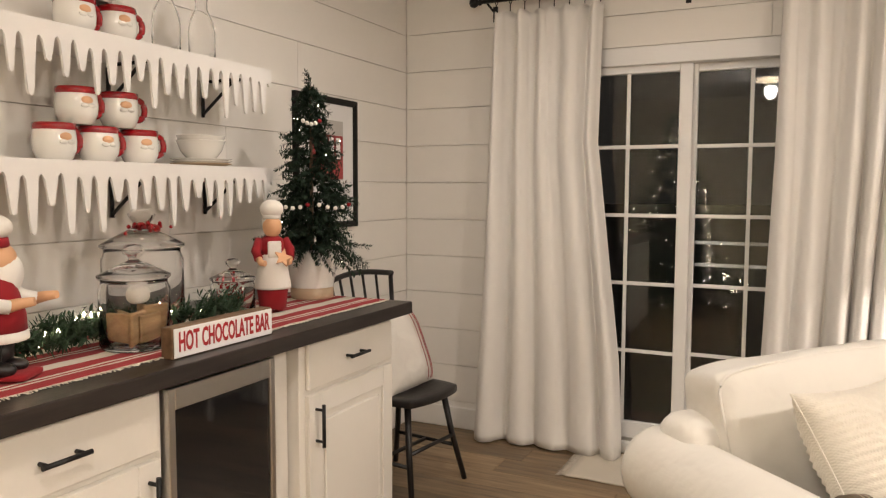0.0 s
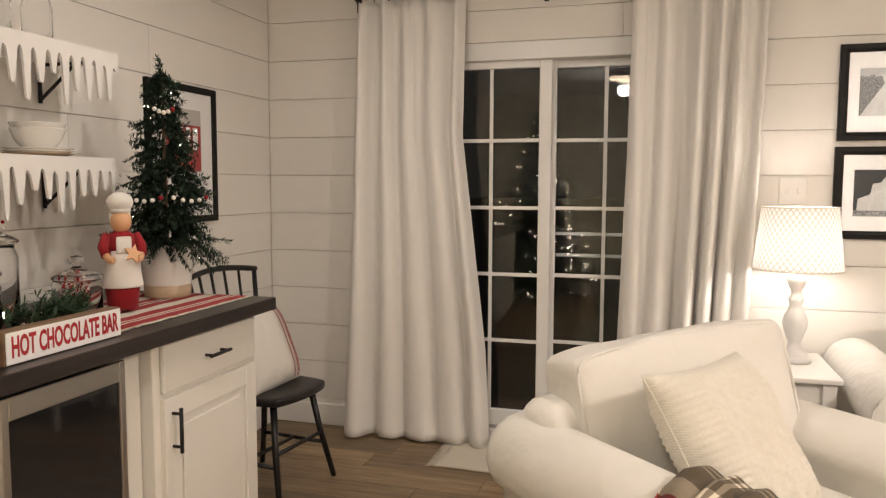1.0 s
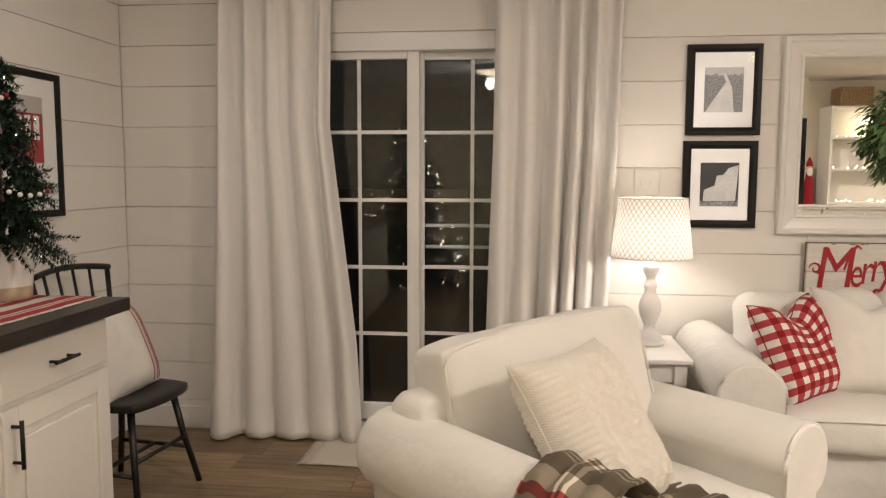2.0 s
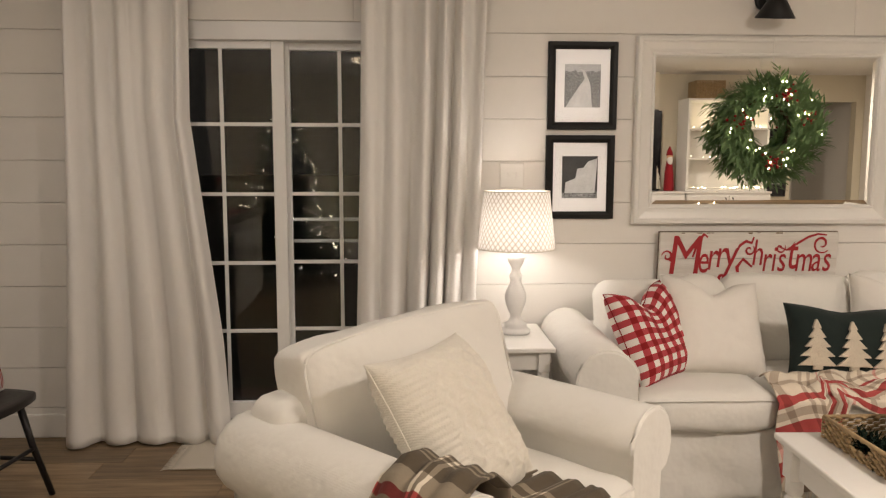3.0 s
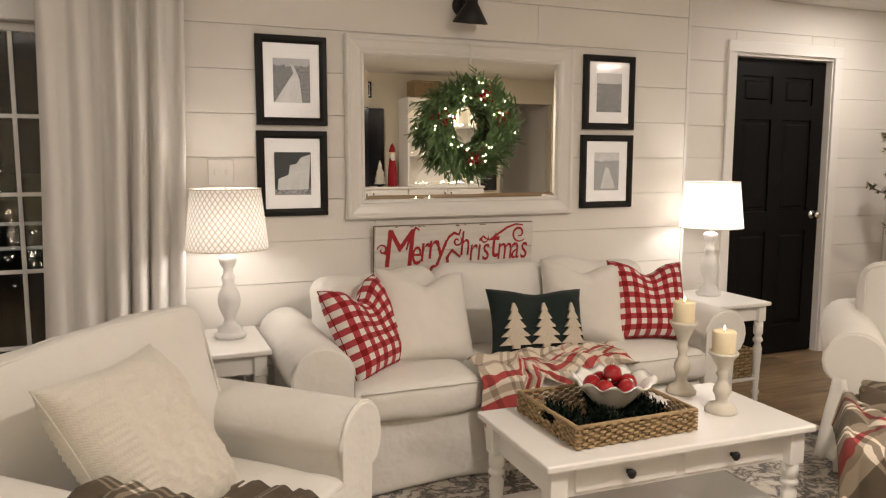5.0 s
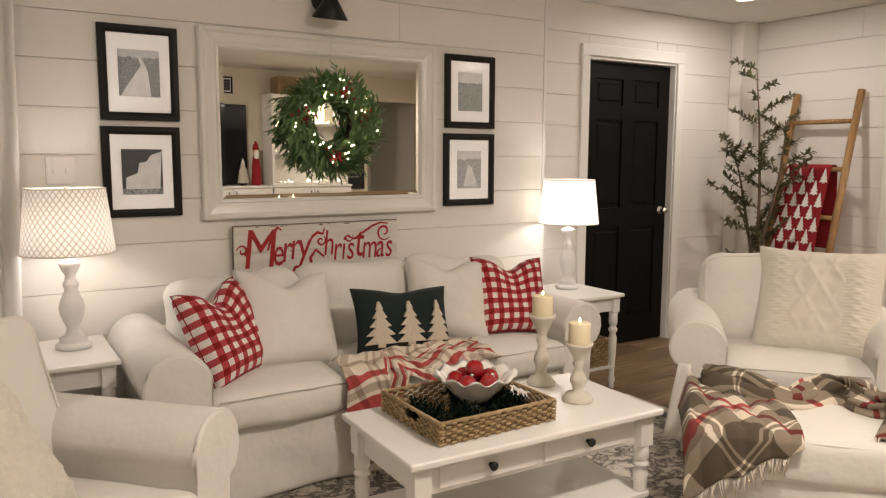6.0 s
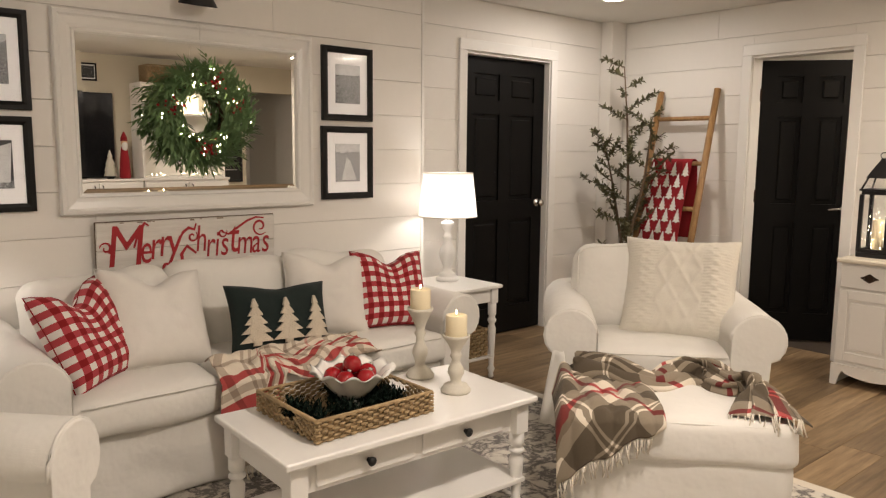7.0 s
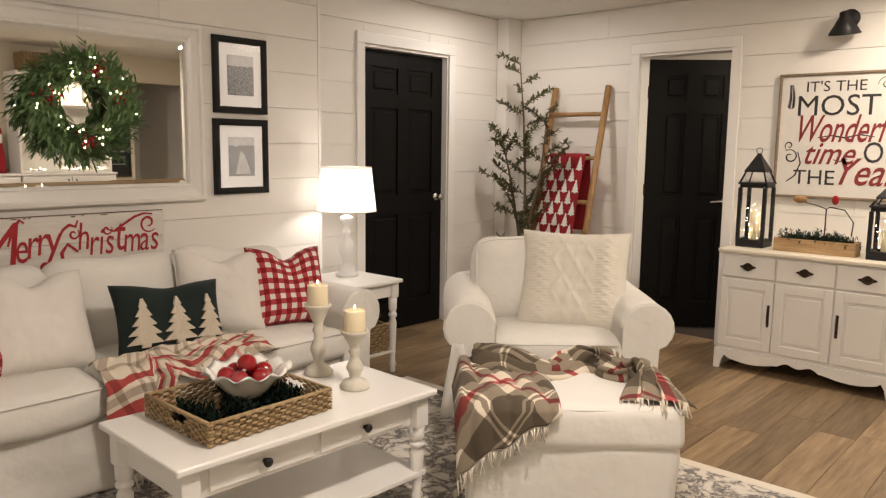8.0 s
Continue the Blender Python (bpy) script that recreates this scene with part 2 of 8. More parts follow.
SIGN_RED = plain("dull_red_sign_paint", (0.21, 0.022, 0.024), 0.7, vary=0.25, grain=40, relief=0.05)
RED_PAINT = plain("red_paint", (0.36, 0.012, 0.018), 0.6, vary=0.15, relief=0.05)
DARK_PAINT = plain("charcoal_paint", (0.03, 0.028, 0.028), 0.6, vary=0.15, relief=0.05)
CERAMIC = plain("white_glazed_ceramic", (0.80, 0.78, 0.73), 0.15, vary=0.03, relief=0.02, coat=0.5)
STONEWARE = plain("tan_stoneware", (0.50, 0.38, 0.26), 0.6, vary=0.1, relief=0.2)
CANDLESTICK = plain("weathered_cream_wood", (0.62, 0.58, 0.49), 0.6, vary=0.18, grain=90, relief=0.35)
WAX = plain("ivory_wax", (0.80, 0.70, 0.48), 0.4, vary=0.04, relief=0.03)
NEEDLE = plain("dark_fir_needles", (0.010, 0.028, 0.014), 0.8, vary=0.45, grain=30, relief=0.0, patches=12)
FRESH = plain("fresh_green_needles", (0.175, 0.285, 0.120), 0.7, vary=0.5, grain=40, relief=0.0, patches=14)
TRAY_GREEN = plain("blackish_fir_needles", (0.007, 0.015, 0.010), 0.9, gloss=0.12, vary=0.45, grain=30, relief=0.0, patches=12)
OLIVE = plain("olive_leaf", (0.130, 0.125, 0.060), 0.5, vary=0.4, grain=30, relief=0.0, patches=20)
BARK = plain("olive_bark", (0.16, 0.11, 0.07), 0.85, vary=0.35, grain=60, relief=0.6)
GARLAND_GREEN = plain("garland_needles", (0.018, 0.045, 0.018), 0.75, vary=0.5, grain=40, relief=0.0, patches=14)
FAIRY = glow("fairy_light_bulb", (1.0, 0.80, 0.50), 20.0)
TREE_BULB = glow("tree_light_bulb", (1.0, 0.82, 0.60), 30.0)
PAPER = plain("photo_mat_board", (0.80, 0.79, 0.78), 0.7, vary=0.02, relief=0.03)
SKIN = plain("doll_face_paint", (0.66, 0.37, 0.20), 0.5, vary=0.08, relief=0.05)
WHITE_FELT = cloth("white_felt", (0.78, 0.75, 0.70), crease=0.5)
GREEN_VELVET = cloth("deep_green_velvet", (0.004, 0.012, 0.010), crease=0.4)

RD, WT = (0.34, 0.010, 0.016), (0.72, 0.66, 0.57)
GINGHAM = checked("red_gingham", 0.055, [(0, (0.50, 0.060, 0.075)), (0.5, (0.90, 0.875, 0.84))], 0.055, [(0, (0.50, 0.060, 0.075)), (0.5, (0.90, 0.875, 0.84))], blend="MULTIPLY", fac=1.0)
RD2, WT2, GY2, DG2 = (0.50, 0.080, 0.080), (0.88, 0.83, 0.75), (0.56, 0.49, 0.42), (0.31, 0.27, 0.215)
TARTAN = checked("soft_tartan_wool", 0.30,
                 [(0, WT2), (0.16, GY2), (0.26, WT2), (0.50, GY2), (0.56, WT2), (0.64, GY2), (0.70, WT2), (0.86, (0.80, 0.45, 0.42)), (0.91, WT2)], 0.64,
                 [(0, GY2), (0.10, WT2), (0.22, GY2), (0.28, WT2), (0.385, RD2), (0.44, WT2), (0.47, GY2), (0.53, WT2), (0.56, RD2), (0.66, GY2), (0.71, WT2), (0.80, RD2), (0.90, WT2)], blend="MULTIPLY", fac=1.0)
TARTAN_DARK = checked("charcoal_tartan_wool", 0.40,
                      [(0, WT2), (0.12, DG2), (0.40, WT2), (0.43, DG2), (0.47, WT2), (0.50, DG2), (0.74, WT2), (0.88, RD2), (0.94, WT2)], 0.42,
                      [(0, WT2), (0.14, DG2), (0.40, WT2), (0.43, DG2), (0.47, WT2), (0.50, DG2), (0.70, WT2), (0.86, RD2), (0.93, GY2)], blend="MULTIPLY", fac=1.0)
RUNNER = checked("striped_table_runner", 0.17,
                 [(0, WT), (0.14, RD), (0.40, WT), (0.46, RD), (0.52, WT), (0.58, RD), (0.84, WT)], 1.0, [(0, WT), (0.99, WT)], space="Object", fac=0.0)


# ---- mesh helpers ----
def finish(name, bm, mat, parent=None, label="", smooth=False):
    me = bpy.data.meshes.new(name)
    bm.normal_update()
    bm.to_mesh(me)
    bm.free()
    for m in mat if isinstance(mat, (list, tuple)) else [mat]:
        me.materials.append(m)
    if smooth:
        me.shade_smooth()
    ob = new(name, me)
    ob.parent = parent
    if label:
        ob["label"] = label
    return ob


def part(name, bm, mat, parent, label="", smooth=False):
    """One mesh object under a thing or under a part."""
    return finish(name, bm, mat, parent, label, smooth)


def thing(name, m, label, category, group="", kind=""):
    """The Empty at a thing's base that carries its parts."""
    ob = new(name)
    ob.empty_display_size = 0.1
    ob.matrix_world = m
    return tagged(ob, label, category, group, kind)


def single(name, bm, mat, m, label, category, group="", kind="", smooth=False):
    ob = finish(name, bm, mat, None, "", smooth)
    ob.matrix_world = m
    return tagged(ob, label, category, group, kind)


def box(x0, x1, y0, y1, z0, z1, bevel=0.0, seg=1, bm=None):
    own = bmesh.new()
    bmesh.ops.create_cube(own, size=1.0, matrix=Matrix.Translation(((x0 + x1) / 2, (y0 + y1) / 2, (z0 + z1) / 2)) @ Matrix.Diagonal((abs(x1 - x0), abs(y1 - y0), abs(z1 - z0), 1)))
    if bevel:
        bmesh.ops.bevel(own, geom=own.edges[:], offset=bevel, segments=seg, affect="EDGES", profile=0.5)
    return own if bm is None else merge(bm, own)


def merge(bm, other, m=None, index=None):
    """Adds other's faces to bm, moved by m."""
    if m is not None:
        other.transform(m)
    uv_from = other.loops.layers.uv.active
    uv_to = bm.loops.layers.uv.verify() if uv_from else None
    made = [bm.verts.new(v.co) for v in other.verts]
    other.verts.index_update()
    for f in other.faces:
        try:
            g = bm.faces.new([made[v.index] for v in f.verts])
        except ValueError:
            continue
        g.material_index = f.material_index if index is None else index
        g.smooth = f.smooth
        if uv_from:
            for a, b in zip(f.loops, g.loops):
                b[uv_to].uv = a[uv_from].uv
    other.free()
    return bm


def lathe(profile, seg=24, cap=True):
    """A turned shape from (radius, height) pairs, bottom first."""
    bm = bmesh.new()
    rings = []
    for r, z in profile:
        rings.append([bm.verts.new((r * math.cos(2 * math.pi * i / seg), r * math.sin(2 * math.pi * i / seg), z)) for i in range(seg)])
    for a, b in zip(rings, rings[1:]):
        for i in range(seg):
            f = bm.faces.new((a[i], a[(i + 1) % seg], b[(i + 1) % seg], b[i]))
            f.smooth = True
    if cap:
        bm.faces.new(rings[0][::-1])
        bm.faces.new(rings[-1])
    return bm


def tube(points, radius, seg=8, bm=None, taper=None):
    """A round bar along a line of points."""
    own = bmesh.new() if bm is None else bm
    pts = [Vector(p) for p in points]
    rings = []
    for i, p in enumerate(pts):
        d = (pts[min(i + 1, len(pts) - 1)] - pts[max(i - 1, 0)]).normalized()
        side = d.cross(Vector((0, 0, 1)) if abs(d.z) < 0.9 else Vector((1, 0, 0))).normalized()
        up = side.cross(d)
        r = radius if taper is None else radius + (taper - radius) * i / (len(pts) - 1)
        rings.append([own.verts.new(p + (side * math.cos(2 * math.pi * k / seg) + up * math.sin(2 * math.pi * k / seg)) * r) for k in range(seg)])
    for a, b in zip(rings, rings[1:]):
        for k in range(seg):
            f = own.faces.new((a[k], a[(k + 1) % seg], b[(k + 1) % seg], b[k]))
            f.smooth = True
    own.faces.new(rings[0][::-1])
    own.faces.new(rings[-1])
    return own


def grid(nu, nv, fn, uv=None, bm=None, closed=False):
    """A sheet of nu x nv cells from fn(u, v) with u, v in 0..1."""
    own = bmesh.new() if bm is None else bm
    layer = own.loops.layers.uv.verify()
    vs = [[own.verts.new(fn(i / nu, j / nv)) for j in range(nv + 1)] for i in range(nu if closed else nu + 1)]
    n = len(vs)
    for i in range(nu):
        for j in range(nv):
            f = own.faces.new((vs[i][j], vs[(i + 1) % n][j], vs[(i + 1) % n][j + 1], vs[i][j + 1]))
            f.smooth = True
            for loop, (a, b) in zip(f.loops, ((i, j), (i + 1, j), (i + 1, j + 1), (i, j + 1))):
                loop[layer].uv = uv(a / nu, b / nv) if uv else (a / nu, b / nv)
    return own


def soft_box(sx, sy, sz, r, n=10, fn=None):
    """An upholstered block centred at the origin, with rounded edges; fn reshapes its points."""
    bm = bmesh.new()
    bmesh.ops.create_cube(bm, size=2.0)
    bmesh.ops.subdivide_edges(bm, edges=bm.edges[:], cuts=n, use_grid_fill=True)
    h = Vector((sx / 2, sy / 2, sz / 2))
    for v in bm.verts:
        # finer spacing towards the rounded edges
        q = Vector([math.copysign(1 - (1 - abs(c)) ** 1.35, c) for c in v.co])
        p = Vector((q.x * h.x, q.y * h.y, q.z * h.z))
        core = Vector([max(-(h[i] - r), min(h[i] - r, p[i])) for i in range(3)])
        d = p - core
        if d.length > 1e-6 and sum(abs(c) > 1e-6 for c in d) > 1:
            p = core + d.normalized() * r
        v.co = fn(p) if fn else p
    for f in bm.faces:
        f.smooth = True
    return bm


def wobble(p, scale, amount, seed=0.0):
    return noise.noise(Vector(p) * scale + Vector((seed, seed * 0.7, -seed))) * amount


def cable_knit(x, y):
    """Ribbed border and twisted cables, as heights."""
    if x < -0.115:
        return 0.0040 * math.sin(y * 330) + 0.0012 * math.sin(x * 700)
    col = (x + 0.115) / 0.085
    f = (col % 1.0) - 0.5
    twist = 0.24 * math.sin(y * 62 + 2.1 * int(col))
    rope = math.exp(-((f - twist) / 0.16) ** 2) + math.exp(-((f + twist) / 0.16) ** 2)
    return 0.0062 * rope + 0.0014 * math.sin(y * 420) * (1 - min(1, rope))


def diamond_knit(x, y):
    """A lattice of raised diamonds between two braids, as heights."""
    if abs(x) < 0.105:
        a, b = (x + 0.62 * y) / 0.105, (x - 0.62 * y) / 0.105
        lat = max(math.exp(-(((a % 1.0) - 0.5) / 0.13) ** 2), math.exp(-(((b % 1.0) - 0.5) / 0.13) ** 2))
        return 0.0062 * lat + 0.0010 * math.sin(y * 430) * math.sin(x * 430)
    f = (abs(x) - 0.165) / 0.055
    rope = math.exp(-((f - 0.45 * math.sin(y * 75)) / 0.35) ** 2) + math.exp(-((f + 0.45 * math.sin(y * 75)) / 0.35) ** 2)
    return 0.0058 * rope + 0.0014 * math.sin(y * 400)


def pillow(w, h, t, seed=0.0, chop=0.0, wrinkle=0.008, n=22, relief=None):
    """A scatter cushion in the xy plane, corners pulled out, with creases; chop dents its upper edge (+y)."""
    bm = bmesh.new()
    layer = bm.loops.layers.uv.verify()
    sides = []
    for s in (1, -1):
        vs = {}
        for i in range(n + 1):
            for j in range(n + 1):
                u, v = 2 * i / n - 1, 2 * j / n - 1
                x = w / 2 * u * (1 - 0.075 * (1 - v * v) * abs(u))
                y = h / 2 * v * (1 - 0.075 * (1 - u * u) * abs(v))
                full = max(0.0, (1 - u ** 4) * (1 - v ** 4)) ** 0.55
                z = s * t / 2 * full
                if chop:
                    k = math.exp(-(u / 0.38) ** 2) * max(0.0, (v + 0.4) / 1.4) ** 1.3
                    y -= chop * k
                    z *= 1 - 0.35 * k
                z += (wobble((x, y, s), 9, wrinkle, seed) + wobble((x, y, s), 22, wrinkle * 0.5, seed)) * full
                if relief:
                    z += s * relief(x, y) * full
                vs[i, j] = bm.verts.new((x, y, z)) if s == 1 or (0 < i < n and 0 < j < n) else sides[0][i, j]
        sides.append(vs)
        for i in range(n):
            for j in range(n):
                q = [(i, j), (i + 1, j), (i + 1, j + 1), (i, j + 1)]
                if s < 0:
                    q.reverse()
                try:
                    f = bm.faces.new([vs[k] for k in q])
                except ValueError:
                    continue
                f.smooth = True
                for loop, (a, b) in zip(f.loops, q):
                    loop[layer].uv = ((a / n - 0.5) * w, (b / n - 0.5) * h)
    return bm


def words(text, size, mat, parent, m, name="lettering", depth=0.002, shear=0.0, squeeze=1.0, label="", bold=0.0):
    """Raised letters as a mesh, from the built-in font, in the xy plane of m."""
    cu = bpy.data.curves.new(name, "FONT")
    cu.body, cu.size, cu.extrude, cu.shear, cu.align_x, cu.align_y = text, size, depth, shear, "CENTER", "CENTER"
    cu.resolution_u, cu.offset = 3, bold
    tmp = bpy.data.objects.new(name, cu)
    me = bpy.data.meshes.new_from_object(tmp)
    bpy.data.objects.remove(tmp)
    bpy.data.curves.remove(cu)
    me.materials.clear()
    me.materials.append(mat)
    ob = new(name, me)
    ob.parent = parent
    ob.matrix_local = m @ Matrix.Diagonal((squeeze, 1, 1, 1))
    if label:
        ob["label"] = label
    return ob


# ---- structure ----
def spans(lo, hi, z0, z1, openings):
    """What is left of a strip lo..hi, z0..z1 once the openings (a, b, bottom, top) are cut out."""
    pieces = [(lo, hi, z0, z1)]
    for a, b, c, d in openings:
        nxt = []
        for p, q, r, s in pieces:
            if q <= a or p >= b or s <= c or r >= d:
                nxt.append((p, q, r, s))
                continue
            if p < a:
                nxt.append((p, a, r, s))
            if q > b:
                nxt.append((b, q, r, s))
            m0, m1 = max(p, a), min(q, b)
            if s > d:
                nxt.append((m0, m1, d, s))
            if r < c:
                nxt.append((m0, m1, r, c))
        pieces = nxt
    return pieces


def build_wall(name, axis, lo, hi, plane, side, openings, label, thick=0.12, mat=None):
    """A wall along x or y; side is the way its face looks (+1 or -1)."""
    bm = bmesh.new()
    back, front = plane - side * thick, plane - side * 0.012
    for p, q, r, s in spans(lo, hi, 0.0, CEIL, openings):
        if axis == "x":
            box(p, q, min(back, front), max(back, front), r, s, bm=bm)
        else:
            box(min(back, front), max(back, front), p, q, r, s, bm=bm)
    return tagged(finish(name, bm, mat or WHITE), label, "wall", kind="structure")


PITCH, COURSE = 0.2035, 1.37


def shiplap(wall, axis, lo, hi, plane, side, openings, seed):
    """Horizontal boards with open joints, each a piece of the wall."""
    rng = random.Random(seed)
    k0 = -int(COURSE / PITCH) - 1
    meshes = {}
    for k in range(k0, 8):
        z0, z1 = max(0.0, COURSE + k * PITCH) + 0.0013, min(CEIL, COURSE + (k + 1) * PITCH) - 0.0013
        if z1 - z0 < 0.02:
            continue
        cuts = [lo]
        x = lo + rng.uniform(0.9, 3.4)
        while x < hi - 0.5:
            cuts.append(x)
            x += rng.choice((2.44, 3.05, 3.66))
        cuts.append(hi)
        for a, b in zip(cuts, cuts[1:]):
            for p, q, r, s in spans(a + 0.0005, b - 0.0005, z0, z1, openings):
                if q - p < 0.02 or s - r < 0.01:
                    continue
                key = (round(q - p, 3), round(s - r, 3))
                if key not in meshes:
                    bm = box(0, q - p, 0, 0.0125, 0, s - r, 0.0012) if axis == "x" else box(0, 0.0125, 0, q - p, 0, s - r, 0.0012)
                    me = bpy.data.meshes.new("board")
                    bm.to_mesh(me)
                    bm.free()
                    me.materials.append(WHITE)
                    meshes[key] = me
                ob = new("board", meshes[key])
                off = plane if side < 0 else plane - 0.0125
                ob.location = (p, off, r) if axis == "x" else (off, p, r)
                ob.parent = wall


SL0, SL1, SLTOP = 0.83, 2.57, 2.030          # sliding door opening
D1A, D1B, D2A, D2B, DTOP = 6.06, 6.918, 2.44, 3.11, 2.045

open_n = [(SL0, SL1, -0.01, SLTOP)]
wall_n = build_wall("wall_north", "x", XL - 0.12, EDGE, W, -1, open_n, "white painted shiplap wall behind the sofa")
open_n2 = [(D1A, D1B, -0.01, DTOP)]
wall_n2 = build_wall("wall_north_recess", "x", EDGE - 0.1, XR + 0.12, W2, -1, open_n2, "white shiplap wall round a black door")
wall_w = build_wall("wall_west", "y", YB, W, XL, 1, [], "white shiplap wall behind the drinks counter")
open_e = [(D2A, D2B, -0.01, DTOP)]
wall_e = build_wall("wall_east", "y", YB, W2, XR, -1, open_e, "white shiplap wall with a black door ajar")
build_wall("wall_south", "x", XL - 0.12, XR + 0.12, YB, 1, [(6.86, 7.62, -0.01, 2.08)], "plain cream painted wall facing the sofa", mat=plain("cream_wall_paint", (0.66, 0.60, 0.47), 0.75, vary=0.04, grain=120, relief=0.2))
# the end of the long wall and the corner pier
part("wall_end_trim", box(EDGE - 0.02, EDGE, W - 0.002, W2, 0, CEIL, 0.002), TRIM, wall_n)
pier = tagged(finish("wall_corner_pier", box(7.52, XR - 0.001, 4.19, W2 - 0.001, 0, CEIL, 0.002), WHITE), "narrow white boxed-in corner pier", "wall", kind="structure")

floor = tagged(finish("floor", box(XL - 0.1, XR + 1.4, YB - 1.6, W2 + 0.6, -0.10, -0.006), plain("subfloor", (0.05, 0.035, 0.025), 0.9)), "brown oak-look plank floor", "floor", kind="structure")
ceiling = tagged(finish("ceiling", box(XL - 0.12, XR + 0.12, YB - 0.12, W2 + 0.12, CEIL, CEIL + 0.1), CEILING_PAINT), "plain white painted ceiling", "ceiling", kind="structure")


def baseboard(name, x0, x1, y0, y1):
    bm = box(x0, x1, y0, y1, 0, 0.12, 0.004)
    return tagged(finish(name, bm, TRIM), "white painted baseboard", "baseboard", kind="structure")


baseboard("baseboard", XL, SL0 - 0.09, W - 0.016, W - 0.001)
baseboard("baseboard", SL1 + 0.09, EDGE, W - 0.016, W - 0.001)
baseboard("baseboard", EDGE, D1A - 0.09, W2 - 0.016, W2 - 0.001)
baseboard("baseboard", D1B + 0.09, 7.52, W2 - 0.016, W2 - 0.001)
baseboard("baseboard", XL + 0.001, XL + 0.016, 2.82, W - 0.017)
baseboard("baseboard", XR - 0.016, XR - 0.001, D2B + 0.10, 4.189)
baseboard("baseboard", XR - 0.016, XR - 0.001, YB, D2A - 0.09)
baseboard("baseboard", XL, 6.85, YB + 0.001, YB + 0.016)


def casing(name, axis, a, b, top, plane, side, label):
    """A flat door casing with a cap, three boards."""
    root = thing(name, pose(0, 0, 0), label, "door casing", kind="structure")
    f0, f1 = (plane - 0.020, plane - 0.001) if side < 0 else (plane + 0.001, plane + 0.020)
    jamb = (plane, plane - side * 0.13)
    for nm, p, q, z0, z1, ext in (("casing_leg", a - 0.070, a, 0, top, 0), ("casing_leg", b, b + 0.070, 0, top, 0), ("casing_head", a - 0.070, b + 0.070, top, top + 0.075, 0.001)):
        args = (p, q, f0 - ext, f1) if axis == "x" else (f0 - ext, f1, p, q)
        part(nm, box(*args, z0, z1, 0.003), TRIM, root)
    y0, y1 = min(jamb), max(jamb)
    for p, q, z0, z1 in ((a - 0.012, a + 0.006, 0, top), (b - 0.006, b + 0.012, 0, top), (a + 0.006, b - 0.006, top - 0.018, top)):
        args = (p, q, y0, y1) if axis == "x" else (y0, y1, p, q)
        part("jamb", box(*args, z0, z1, 0.001), TRIM, root)
    return root


casing("trim_door_1", "x", D1A, D1B, DTOP, W2, -1, "white painted casing round a closed black door")
casing("trim_door_2", "y", D2A, D2B, DTOP, XR, -1, "white painted casing round a black door ajar")


def panel_door(name, m, width, height, label, lever):
    """A six-panel door, hinge edge at the origin, leaf along +x, face towards -y."""
    root = thing(name, m, label, "door", kind="structure")
    t = 0.036
    bm = bmesh.new()
    rails = [(0, 0.20), (0.86, 1.00), (1.62, 1.72), (height - 0.11, height)]
    cols = [(0, 0.11), (width / 2 - 0.05, width / 2 + 0.05), (width - 0.11, width)]
    for a, b in cols:
        box(a, b, 0, t, 0, height, 0.0, bm=bm)
    for z0, z1 in rails:
        for (a, _), (c, d) in zip([(p[1], 0) for p in cols], cols[1:]):
            box(a, c, 0.0004, t - 0.0004, z0, z1, 0.0, bm=bm)
    part("door_body", bm, BLACK_DOOR, root)
    for (r0, r1), (s0, s1) in zip(rails, rails[1:]):
        for a, c in ((cols[0][1], cols[1][0]), (cols[1][1], cols[2][0])):
            bp = box(a + 0.001, c - 0.001, 0.012, t - 0.012, r1 + 0.001, s0 - 0.001)
            box(a + 0.028, c - 0.028, 0.003, t - 0.003, r1 + 0.028, s0 - 0.028, 0.009, bm=bp)
            part("door_panel", bp, BLACK_DOOR, root)
    hx = width - 0.06
    if lever:
        hb = lathe([(0.026, 0), (0.026, 0.008), (0.010, 0.012), (0.010, 0.045)], 16)
        hb.transform(pose(hx, 0, 0.97, 90))
        tube([(hx, -0.04, 0.97), (hx - 0.05, -0.045, 0.972), (hx - 0.11, -0.040, 0.965)], 0.008, 8, hb)
        part("door_handle", hb, NICKEL, root, "satin nickel lever handle")
    else:
        hb = lathe([(0.030, 0), (0.030, 0.006), (0.012, 0.010), (0.011, 0.030), (0.024, 0.040), (0.028, 0.052), (0.022, 0.064), (0.004, 0.068)], 18)
        hb.transform(pose(hx, 0, 0.97, 90))
        part("door_handle", hb, NICKEL, root, "satin nickel round knob")
    for z in (0.25, 1.05, height - 0.24):
        part("hinge", box(-0.012, 0.001, -0.004, 0.006, z - 0.045, z + 0.045, 0.001), BRONZE, root)
    return root


panel_door("door_1", pose(D1A + 0.008, 4.350, 0.008), D1B - D1A - 0.016, 2.012, "closed black six-panel door with a nickel knob", False)
panel_door("door_2", pose(XR + 0.125, D2B - 0.012, 0.008, 0, 0, -52), 0.655, 2.012, "black six-panel door standing ajar with a lever handle", True)

